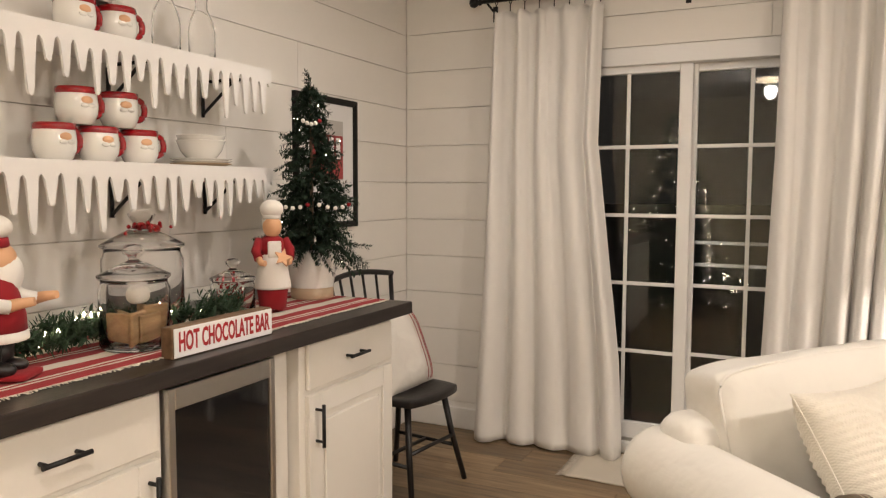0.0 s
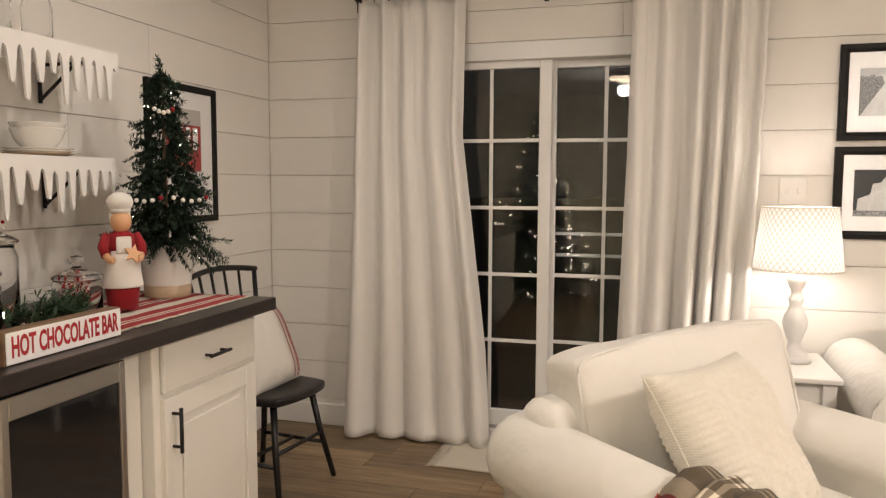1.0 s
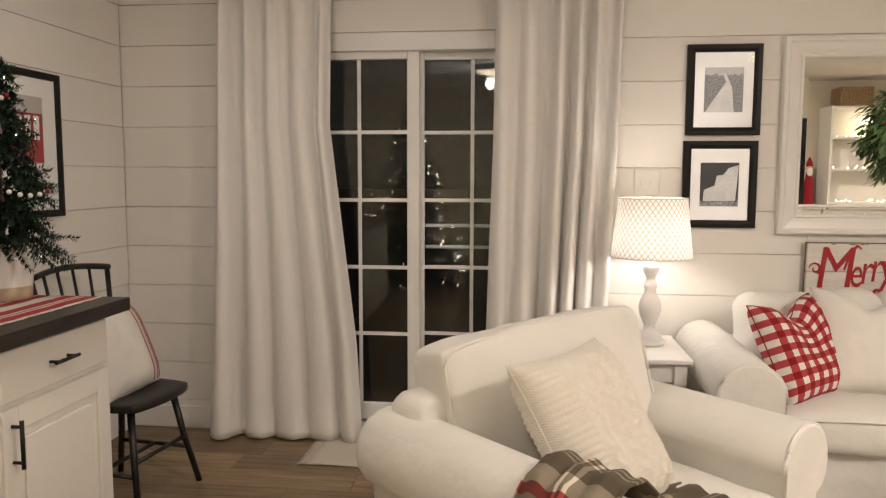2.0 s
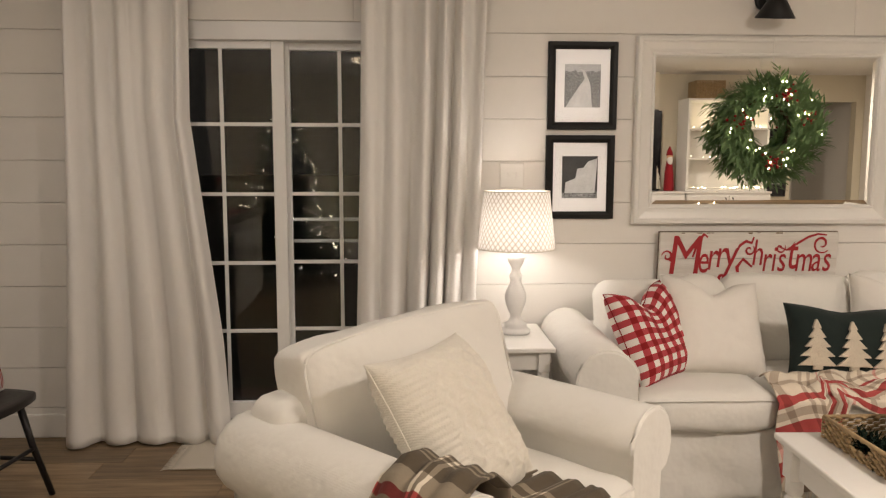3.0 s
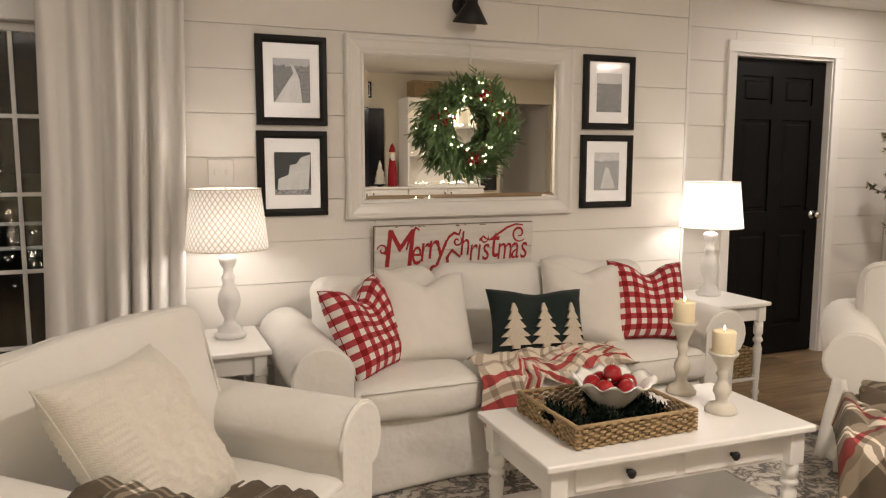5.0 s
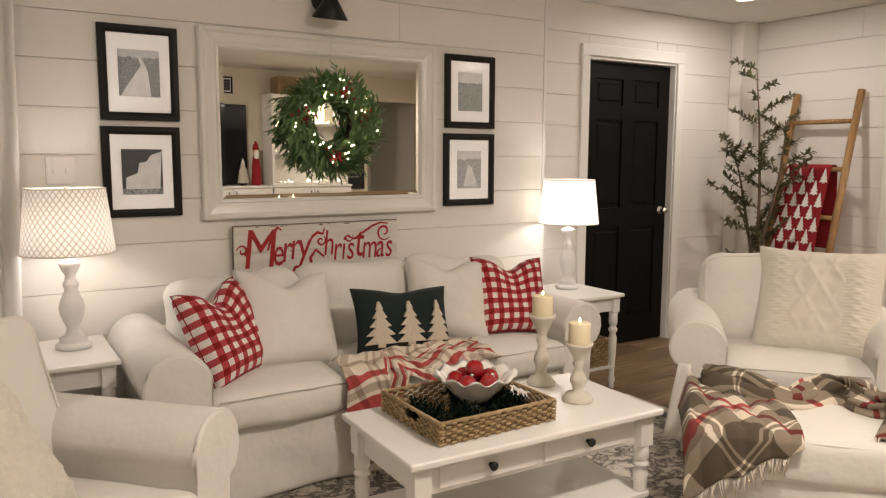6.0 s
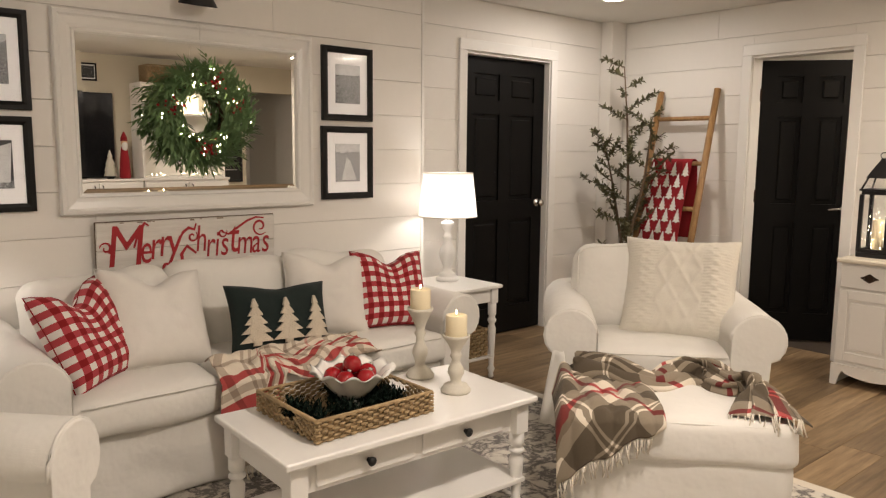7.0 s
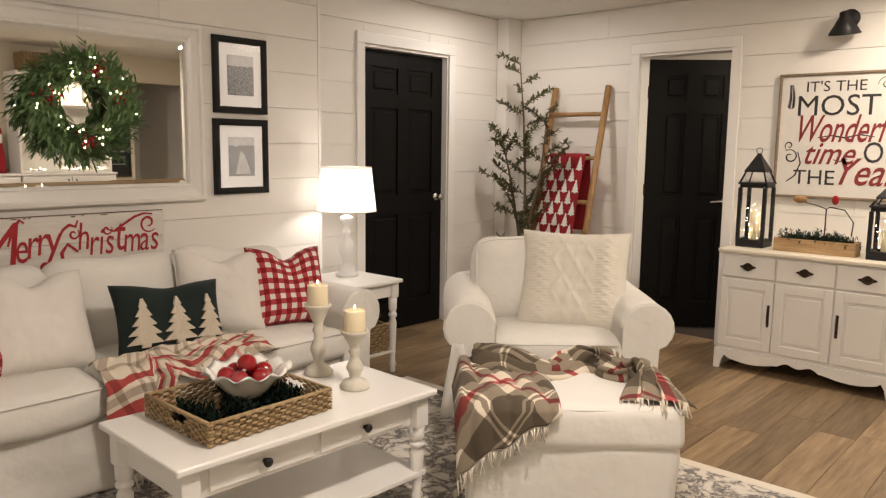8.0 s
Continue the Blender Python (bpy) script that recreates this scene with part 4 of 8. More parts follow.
curtain("curtain", [(0.0, 2.065, 2.625), (0.7, 2.085, 2.642), (1.45, 2.104, 2.672), (2.235, 2.112, 2.690)], 2.5, 5.2, 0.056, "long white satin curtain lit by the lamp beside it")


def curtain_rod():
    root = thing("curtain_rod", pose(0, 0, 0), "black metal curtain rod with ball finials over the patio door", "curtain rod")
    part("rod", tube([(0.69, 3.985, 2.293), (2.74, 3.985, 2.293)], 0.011, 10), BLACK_METAL, root)
    for x, s in ((0.69, -1), (2.74, 1)):
        f = lathe([(0.011, 0), (0.017, 0.004), (0.017, 0.012), (0.011, 0.016), (0.022, 0.028), (0.026, 0.042), (0.020, 0.058), (0.004, 0.066)], 14)
        f.transform(pose(x, 3.985, 2.293, 0, 90 * s, 0))
        part("finial", f, BLACK_METAL, root)
    for x in (0.725, 1.70, 2.705):
        b = tube([(x, 4.098, 2.25), (x, 4.06, 2.262), (x, 3.985, 2.280)], 0.006, 7)
        box(x - 0.012, x + 0.012, 4.090, 4.0995, 2.21, 2.29, 0.001, bm=b)
        part("bracket", b, BLACK_METAL, root)


curtain_rod()


def door_mat():
    root = thing("door_mat", pose(0, 0, 0), "cream woven door mat with fringe on the plank floor", "mat")
    part("mat", grid(30, 16, lambda u, v: (1.27 + 0.86 * u, 3.66 + 0.40 * v, 0.008 + wobble((u * 5, v * 4, 0), 1, 0.003))), CREAM_CLOTH, root).modifiers.new("thickness", "SOLIDIFY").thickness = 0.006
    fr = bmesh.new()
    rng = random.Random(2)
    for k in range(46):
        y = 3.665 + 0.39 * k / 45
        tube([(1.272, y, 0.006), (1.250, y + rng.uniform(-0.004, 0.004), 0.004), (1.232 - rng.uniform(0, 0.01), y + rng.uniform(-0.008, 0.008), 0.003)], 0.0022, 4, fr)
    tagged(part("fringe", fr, CREAM_CLOTH, root), kind="stuff")


door_mat()


# ---- greenery ----
def blade(bm, p, d, length, width, index=0):
    """One needle or leaf: a kinked pointed strip."""
    side = d.cross(Vector((0.3, 0.2, 1.0)))
    if side.length < 1e-4:
        side = Vector((1, 0, 0))
    side = side.normalized() * width / 2
    a, b = bm.verts.new(p - side * 0.5), bm.verts.new(p + side * 0.5)
    mid = p + d * length * 0.5
    c, e = bm.verts.new(mid + side), bm.verts.new(mid - side)
    tip = bm.verts.new(p + d * length + Vector((0, 0, -0.06 * length)))
    for f in (bm.faces.new((a, b, c, e)), bm.faces.new((e, c, tip))):
        f.material_index = index


def sprig(bm, rng, p, d, length, count, needle, width, spread=0.9):
    """A twig of needles round the axis d."""
    d = d.normalized()
    for k in range(count):
        f = (k + rng.random()) / count
        r = Vector((rng.uniform(-1, 1), rng.uniform(-1, 1), rng.uniform(-1, 1)))
        r = (r - d * r.dot(d))
        if r.length < 1e-3:
            continue
        q = (d * (1 - spread * 0.55) + r.normalized() * spread).normalized()
        blade(bm, p + d * length * f, q, needle * rng.uniform(0.7, 1.2), width)


def spark(bm, p, r):
    """A tiny bulb."""
    v = [bm.verts.new(Vector(p) + Vector(o) * r) for o in ((1, 0, 0), (-1, 0, 0), (0, 1, 0), (0, -1, 0), (0, 0, 1.4), (0, 0, -1.4))]
    for a, b in ((0, 2), (2, 1), (1, 3), (3, 0)):
        bm.faces.new((v[a], v[b], v[4]))
        bm.faces.new((v[b], v[a], v[5]))


def fir(name, m, height, radius, tiers, label, mat, seed, needle, width, per, bulbs, base=0.12, sway=0.05):
    """A tall cut-out fir of tiered branches."""
    rng = random.Random(seed)
    root = thing(name, m, label, "christmas tree")
    part("trunk", tube([(0, 0, 0), (0, 0, height * 0.96)], radius * 0.05, 8, None, 0.004), BARK, root)
    crown, lights = bmesh.new(), bmesh.new()
    tips = []
    for t in range(tiers):
        f = t / (tiers - 1)
        z = height * (base + (0.97 - base) * f)
        reach = radius * (1 - f) ** 0.85 + 0.02
        n = max(4, int(per * (1 - f) + 4))
        for k in range(n):
            a = 2 * math.pi * (k + rng.random() * 0.7) / n + t * 1.1
            R = reach * rng.uniform(0.62, 1.12)
            d = Vector((math.cos(a), math.sin(a), rng.uniform(-0.25, 0.25)))
            start = Vector((0, 0, z))
            segs = max(2, int(R / (needle * 1.6)))
            for s in range(segs):
                g = (s + 0.35) / segs
                p = start + d * R * g + Vector((0, 0, -0.10 * R * g))
                sprig(crown, rng, p, d + Vector((rng.uniform(-sway, sway) * 6, rng.uniform(-sway, sway) * 6, 0.1)), R / segs * 1.3, 20, needle, width)
                if rng.random() < 0.75:
                    side = Vector((-d.y, d.x, 0)) * rng.choice((-1, 1)) + d * 0.6
                    sprig(crown, rng, p, side, needle * 2.4, 16, needle, width)
            tips.append(start + d * R * 1.0 + Vector((0, 0, -0.08 * R)))
    sprig(crown, rng, Vector((0, 0, height * 0.95)), Vector((0, 0, 1)), height * 0.06, 18, needle, width)
    tagged(part("crown", crown, mat, root), kind="stuff")
    for k in range(bulbs):
        p = rng.choice(tips)
        k2 = rng.uniform(1.06, 1.20)
        spark(lights, Vector((p.x * k2, p.y * k2, p.z + rng.uniform(-0.02, 0.03))), 0.012)
    tagged(part("string_lights", lights, TREE_BULB, root, "tiny warm white bulbs"), kind="stuff")
    return root


def bottle_brush_tree(m, height, radius, label, seed):
    """A small bushy artificial fir: wired branches like bottle brushes, bent every way."""
    rng = random.Random(seed)
    root = thing("small_christmas_tree", m, label, "christmas tree")
    part("trunk", tube([(0, 0, 0), (0, 0, height * 0.96)], 0.011, 8, None, 0.004), BARK, root)
    crown = bmesh.new()
    tips = []
    for k in range(560):
        f = rng.random() ** 1.2
        z = height * (0.17 + 0.77 * f)
        # lumpy outline: the branches come in a few fuller rounds
        lump = 0.92 + 0.15 * math.sin(f * 21 + 0.6)
        R = (radius * (1 - f) ** 0.56 * lump + 0.016) * rng.uniform(0.62, 1.05)
        a = rng.uniform(0, 2 * math.pi)
        out = Vector((math.cos(a), math.sin(a), 0))
        bend = rng.uniform(-0.35, 0.45)
        p0 = Vector((0, 0, z)) + out * R * 0.25
        p2 = Vector((0, 0, z + bend * R - 0.05 * (1 - f))) + out * R
        mid = (p0 + p2) / 2 + Vector((rng.uniform(-0.01, 0.01), rng.uniform(-0.01, 0.01), 0.012))
        for q0, q1 in ((p0, mid), (mid, p2)):
            sprig(crown, rng, q0, q1 - q0, (q1 - q0).length * 1.05, max(12, int((q1 - q0).length * 620)), 0.0185, 0.0050, 0.86)
        tips.append(p2)
    for k in range(7):
        sprig(crown, rng, Vector((0, 0, height * (0.86 + 0.02 * k))), Vector((rng.uniform(-0.5, 0.5), rng.uniform(-0.5, 0.5), 1)), 0.045, 34, 0.0185, 0.0050, 0.86)
    tagged(part("crown", crown, NEEDLE, root), kind="stuff")
    lights = bmesh.new()
    outer = [p for p in tips if Vector((p.x, p.y)).length > 0.6 * radius * (1 - (p.z / height - 0.17) / 0.8) ** 0.72]
    for k in range(15):
        p = rng.choice(outer)
        spark(lights, Vector((p.x * 1.02, p.y * 1.02, p.z + 0.006)), 0.0023)
    tagged(part("string_lights", lights, FAIRY, root, "tiny warm white bulbs"), kind="stuff")
    # swags of felt beads strung round the front
    for z, r, a0, a1 in ((0.72, 0.098, -70, -35), (0.33, 0.192, -90, -58), (0.33, 0.192, -46, -10)):
        for k in range(5):
            a = radians(a0 + (a1 - a0) * k / 4)
            bead = bmesh.new()
            bmesh.ops.create_icosphere(bead, subdivisions=2, radius=0.0078)
            bead.transform(pose(r * math.cos(a), r * math.sin(a), height * z - 0.012 * math.sin(math.pi * k / 4) + 0.05))
            part("felt_bead", bead, RED_CLOTH if k == 4 else WHITE_FELT, root, "" if k != 4 else "red felt bead", True)
    return root


CTOP = 0.915      # worktop height
crock = thing("crock", pose(0.55, 2.69, CTOP + 0.003), "white stoneware crock with a tan base band", "crock")
part("bowl_wall", lathe([(0.082, 0.045), (0.088, 0.10), (0.090, 0.185), (0.084, 0.190), (0.080, 0.180), (0.078, 0.06), (0.02, 0.05)], 28, False), CERAMIC, crock)
part("base_band", lathe([(0.076, 0), (0.080, 0.006), (0.082, 0.0449), (0.02, 0.0449)], 28), STONEWARE, crock)
bottle_brush_tree(pose(0.55, 2.69, CTOP + 0.055), 0.775, 0.196, "small bushy artificial fir with fairy lights in a crock", 5)
fir("christmas_tree", pose(0.94, -0.42, 0), 2.16, 0.58, 24, "tall lit christmas tree standing behind the camera", TRAY_GREEN, 9, 0.060, 0.009, 15, 210, base=0.10)


def garland(name, m, points, thick, count, seed, label, bulbs=0, mat=None):
    rng = random.Random(seed)
    root = thing(name, m, label, "garland")
    g, li = bmesh.new(), bmesh.new()
    pts = [Vector(p) for p in points]
    for k in range(count):
        f = rng.random() * (len(pts) - 1)
        i = min(int(f), len(pts) - 2)
        p = pts[i].lerp(pts[i + 1], f - i)
        d = Vector((rng.uniform(-1, 1), rng.uniform(-1, 1), rng.uniform(-0.1, 1.0)))
        sprig(g, rng, p, d, thick * rng.uniform(0.6, 1.2), 14, 0.028, 0.0062)
        if k < bulbs:
            spark(li, p + d.normalized() * thick * 0.9, 0.0058)
    tagged(part("needles", g, mat or GARLAND_GREEN, root), kind="stuff")
    if bulbs:
        tagged(part("string_lights", li, FAIRY, root, "tiny warm white bulbs"), kind="stuff")
    return root


# ---- drinks counter ----
def bar_handle(length, vertical):
    h = bmesh.new()
    a = (0, 0, 1) if vertical else (0, 1, 0)
    e = Vector(a) * length / 2
    tube([Vector((0.030, 0, 0)) - e * 1.15, Vector((0.030, 0, 0)) + e * 1.15], 0.006, 8, h)
    for s in (-1, 1):
        tube([Vector((0, 0, 0)) + e * s * 0.85, Vector((0.030, 0, 0)) + e * s * 0.85], 0.005, 8, h)
    return h


def base_cabinet(y0, y1, hinge_right, label):
    root = thing("base_cabinet", pose(0, 0, 0), label, "cabinet", "cabinets under the worktop")
    body = box(XL + 0.02, 0.845, y0, y1, 0.10, 0.868, 0.002)
    part("body", body, CABINET_WHITE, root)
    part("toe_kick", box(XL + 0.02, 0.78, y0 + 0.002, y1 - 0.002, 0.0, 0.0995), CABINET_WHITE, root)
    dr = box(0.8455, 0.863, y0 + 0.03, y1 - 0.02, 0.700, 0.850, 0.007, 2)
    drawer = part("drawer", dr, CABINET_WHITE, root)
    h = bar_handle(0.10, False)
    h.transform(pose(0.863, (y0 + y1) / 2, 0.775))
    part("handle", h, BLACK_METAL, drawer, "black bar handle")
    d0, d1 = y0 + 0.03, y1 - 0.02
    dm = part("door", box(0.8455, 0.853, d0, d1, 0.115, 0.685, 0.001), CABINET_WHITE, root)
    for nm, a, b, z0, z1 in (("stile", d0, d0 + 0.065, 0.115, 0.685), ("stile", d1 - 0.065, d1, 0.115, 0.685), ("rail", d0 + 0.0655, d1 - 0.0655, 0.115, 0.185), ("rail", d0 + 0.0655, d1 - 0.0655, 0.615, 0.685)):
        part(nm, box(0.8532, 0.863, a, b, z0, z1, 0.002), CABINET_WHITE, dm)
    part("raised_panel", box(0.8532, 0.860, d0 + 0.090, d1 - 0.090, 0.210, 0.590, 0.006), CABINET_WHITE, dm)
    h = bar_handle(0.12, True)
    h.transform(pose(0.863, d0 + 0.035 if hinge_right else d1 - 0.035, 0.585))
    part("handle", h, BLACK_METAL, dm, "black bar handle")
    return root


base_cabinet(2.205, 2.775, True, "white painted base cabinet with black bar handles")
base_cabinet(1.075, 1.655, False, "white painted base cabinet beside the drinks cooler")
base_cabinet(0.490, 1.070, False, "white painted base cabinet at the counter's end")
filler = single("filler_panel", box(XL + 0.02, 0.805, 2.075, 2.200, 0.0, 0.868, 0.002), CABINET_WHITE, pose(0, 0, 0), "white filler panel between cooler and cabinet", "panel")


def cooler():
    root = thing("beverage_cooler", pose(0, 0, 0), "steel-framed under-counter drinks cooler with dark glass", "beverage cooler")
    y0, y1 = 1.662, 2.066
    part("body", box(XL + 0.05, 0.825, y0, y1, 0.02, 0.850, 0.003), BLACK_METAL, root)
    door = bmesh.new()
    for a, b, z0, z1 in ((y0, y0 + 0.022, 0.08, 0.845), (y1 - 0.022, y1, 0.08, 0.845), (y0 + 0.022, y1 - 0.022, 0.79, 0.845), (y0 + 0.022, y1 - 0.022, 0.08, 0.13)):
        box(0.826, 0.866, a, b, z0, z1, 0.002, bm=door)
    d = part("door_frame", door, STEEL, root, "brushed steel door frame")
    part("door_glass", box(0.845, 0.860, y0 + 0.0215, y1 - 0.0215, 0.129, 0.791), plain("smoked_glass", (0.012, 0.012, 0.013), 0.06, vary=0.1, relief=0.0, coat=0.5), d)
    part("grille", box(0.70, 0.84, y0 + 0.01, y1 - 0.01, 0.0, 0.075, 0.002), BLACK_METAL, root)


cooler()
single("worktop", box(XL + 0.001, 0.925, 0.45, 2.80, 0.870, CTOP, 0.004, 2), COUNTER, pose(0, 0, 0), "dark stained wooden worktop over white cabinets", "worktop")


def table_runner():
    root = thing("table_runner", pose(0, 0, 0), "cream and red striped table runner with a frayed edge", "table runner")
    part("cloth", grid(24, 90, lambda u, v: (0.395 + 0.435 * u, 0.70 + 2.075 * v, CTOP + 0.003 + abs(wobble((u * 6, v * 20, 1), 1, 0.003)))), RUNNER, root)
    fr = bmesh.new()
    rng = random.Random(6)
    for k in range(330):
        y = 0.70 + 2.07 * k / 330
        tube([(0.829, y, CTOP + 0.004), (0.829 + rng.uniform(0.006, 0.016), y + rng.uniform(-0.006, 0.006), CTOP + 0.003)], 0.0016, 4, fr)
    tagged(part("frayed_edge", fr, CREAM_CLOTH, root), kind="stuff")


table_runner()


def icicles(y0, y1, z, seed):
    """A board cut into icicles along its lower edge, face towards +x."""
    rng = random.Random(seed)
    pts = [(y0, z), (y0, z - 0.055)]
    y = y0 + 0.004
    while y < y1 - 0.03:
        w = rng.uniform(0.028, 0.040)
        L = rng.choice((0.055, 0.075, 0.09, 0.10, 0.12, 0.145))
        r0 = z - 0.055 - rng.uniform(-0.008, 0.008)
        pts += [(y, r0), (y + w * 0.28, r0 - L * 0.90), (y + w * 0.34, r0 - L * 0.97), (y + w * 0.44, r0 - L), (y + w * 0.56, r0 - L), (y + w * 0.66, r0 - L * 0.97), (y + w * 0.72, r0 - L * 0.90), (y + w, r0), (y + w + 0.003, r0 + 0.008), (y + w + 0.008, r0 + 0.012), (y + w + 0.013, r0 + 0.008), (y + w + 0.016, r0)]
        y += w + 0.017
    pts += [(y1, z - 0.06), (y1, z)]
    bm = bmesh.new()
    f = bm.faces.new([bm.verts.new((0, a, b)) for a, b in pts])
    ext = bmesh.ops.extrude_face_region(bm, geom=[f])
    bmesh.ops.translate(bm, verts=[v for v in ext["geom"] if isinstance(v, bmesh.types.BMVert)], vec=(0.009, 0, 0))
    bmesh.ops.recalc_face_normals(bm, faces=bm.faces[:])
    return bm


def wall_shelf(z, seed, label):
    root = thing("wall_shelf", pose(0, 0, 0), label, "shelf", "floating shelves over the counter")
    part("shelf_board", box(XL + 0.001, 0.432, 0.70, 2.595, z - 0.036, z, 0.003), TRIM, root)
    ic = icicles(0.70, 2.600, z + 0.002, seed)
    ic.transform(pose(0.4325, 0, 0))
    part("icicle_trim", ic, plain("white_foam_board", (0.82, 0.80, 0.77), 0.6, vary=0.03, relief=0.05), root, "white cut-out icicle trim")
    for y in (0.95, 1.52, 2.08, 2.50):
        b = tube([(XL + 0.012, y, z - 0.17), (XL + 0.012, y, z - 0.05), (XL + 0.03, y, z - 0.040), (0.38, y, z - 0.040)], 0.007, 7)
        tube([(XL + 0.012, y, z - 0.16), (XL + 0.09, y, z - 0.10), (XL + 0.16, y, z - 0.042)], 0.006, 7, b)
        part("bracket", b, BLACK_METAL, root, "black iron bracket")


wall_shelf(1.406, 4, "white floating shelf with icicle trim, holding mugs")
wall_shelf(1.766, 7, "white floating shelf with icicle trim near the ceiling")


def ball(bm, p, r, index, squash=(1, 1, 1)):
    s = bmesh.new()
    bmesh.ops.create_uvsphere(s, u_segments=16, v_segments=10, radius=r)
    for f in s.faces:
        f.smooth = True
    merge(bm, s, pose(*p) @ Matrix.Diagonal((*squash, 1)), index)


def mug(m):
    root = thing("mug", m, "white ceramic novelty mug with a red rim and handle", "mug", "novelty mugs on the shelves")
    part("cup", lathe([(0.036, 0), (0.044, 0.004), (0.056, 0.030), (0.058, 0.055), (0.055, 0.085), (0.054, 0.088), (0.050, 0.086), (0.050, 0.02), (0.01, 0.012)], 24, False), CERAMIC, root)
    part("rim", lathe([(0.0555, 0.086), (0.0575, 0.092), (0.056, 0.105), (0.052, 0.106), (0.050, 0.0865)], 24, False), RED, root, "glossy red rim band")
    h = tube([(0.0, 0.050 + 0.034 * math.sin(math.pi * k / 12) ** 0.7, 0.060 + 0.032 * math.cos(math.pi * k / 12)) for k in range(13)], 0.0095, 10)
    part("handle", h, RED, root, "glossy red handle")
    f = bmesh.new()
    ball(f, (0.0475, -0.004, 0.066), 0.020, 0, (0.60, 1.05, 0.80))
    part("face_patch", f, SKIN, root, "plain tan oval patch")
    b = bmesh.new()
    for y in (-0.014, 0.006):
        ball(b, (0.0535, y, 0.052), 0.010, 0, (0.8, 1.3, 0.7))
    part("relief", b, CERAMIC, root)
    return root


first = mug(pose(0.345, 1.772, 1.406, 0, 0, 2))
for y, z, a in ((1.917, 1.406, -28), (2.068, 1.406, -36), (1.847, 1.5125, -25), (1.994, 1.5125, -36), (1.850, 1.766, -24), (1.996, 1.766, -34), (1.922, 1.8725, -28)):
    copy_thing(first, pose(0.345, y, z, 0, 0, a + 24))

plates = thing("plate_stack", pose(0.345, 2.335, 1.406), "stack of white plates with a brown edge", "plates")
for k in range(3):
    part("plate", lathe([(0.055, k * 0.008), (0.070, k * 0.008 + 0.001), (0.102, k * 0.008 + 0.010), (0.104, k * 0.008 + 0.012), (0.07, k * 0.008 + 0.0045), (0.01, k * 0.008 + 0.004)], 28), STONEWARE if k == 0 else CERAMIC, plates)
bowls = thing("bowl_stack", pose(0.345, 2.335, 1.4272), "two nested white bowls resting on plates", "bowls")
for k in range(2):
    part("bowl", lathe([(0.040, k * 0.016), (0.045, k * 0.016 + 0.002), (0.070, k * 0.016 + 0.035), (0.081, k * 0.016 + 0.066), (0.083, k * 0.016 + 0.069), (0.078, k * 0.016 + 0.066), (0.066, k * 0.016 + 0.036), (0.03, k * 0.016 + 0.008)], 28, False), CERAMIC, bowls)


def bottle(m):
    root = thing("milk_bottle", m, "clear glass milk bottle standing on the shelf", "bottle", "glass bottles on the shelf")
    part("bottle_glass", lathe([(0.010, 0.004), (0.040, 0), (0.045, 0.008), (0.046, 0.10), (0.040, 0.135), (0.022, 0.175), (0.020, 0.20), (0.024, 0.205), (0.024, 0.222), (0.018, 0.222), (0.017, 0.176),
                               (0.036, 0.133), (0.042, 0.10), (0.041, 0.012), (0.010, 0.010)], 20, False), CLEAR, root)
    return root


b0 = bottle(pose(0.34, 2.195, 1.766))
copy_thing(b0, pose(0.345, 2.350, 1.766))


def jar(m, r, body, label, content):
    root = thing("glass_jar", m, label, "jar", "lidded glass jars on the counter")
    t = 0.004
    part("jar_glass", lathe([(0.01, 0.0), (r * 0.92, 0.0), (r, 0.010), (r, body * 0.86), (r * 0.93, body * 0.95), (r * 0.93, body), (r * 0.93 - t, body), (r * 0.93 - t, body * 0.95), (r - t, body * 0.85), (r - t, 0.012), (0.01, 0.010)], 32, False), CLEAR, root)
    z = body + 0.001
    lid = part("lid", lathe([(0.005, z + 0.004), (r * 0.98, z), (r * 1.03, z + 0.004), (r * 1.03, z + 0.010), (r * 0.80, z + r * 0.22), (r * 0.35, z + r * 0.45), (r * 0.16, z + r * 0.52), (r * 0.14, z + r * 0.60), (r * 0.30, z + r * 0.72), (r * 0.33, z + r * 0.85), (r * 0.20, z + r * 0.98), (0.005, z + r)], 28, False), CLEAR, root)
    if content:
        content(root, r - t - 0.004, body)
    return lid


def packets(root, r, body):
    for k, (x, y, a, h) in enumerate(((0.040, -0.030, 20, 0.085), (0.034, 0.036, -15, 0.095), (-0.03, -0.010, 70, 0.075), (0.048, 0.004, 2, 0.075), (-0.01, 0.045, 80, 0.088), (0.0, -0.050, -75, 0.080))):
        p = box(-0.006, 0.006, -0.036, 0.036, 0.0, h, 0.003)
        p.transform(pose(x, y, 0.0125, 0, 0, a))
        part("packet", p, BOX_WOOD, root, "brown paper packet")
    m = soft_box(0.05, 0.06, 0.05, 0.022, 6)
    m.transform(pose(-0.01, 0.02, 0.132))
    part("paper_bag", m, WHITE_FELT, root, "crumpled white bag")


CANE = checked("candy_stripe", 0.010, [(0, (0.78, 0.72, 0.68)), (0.55, (0.45, 0.02, 0.03))], 1.0, [(0, WT), (0.99, WT)], space="Object", fac=0.0)


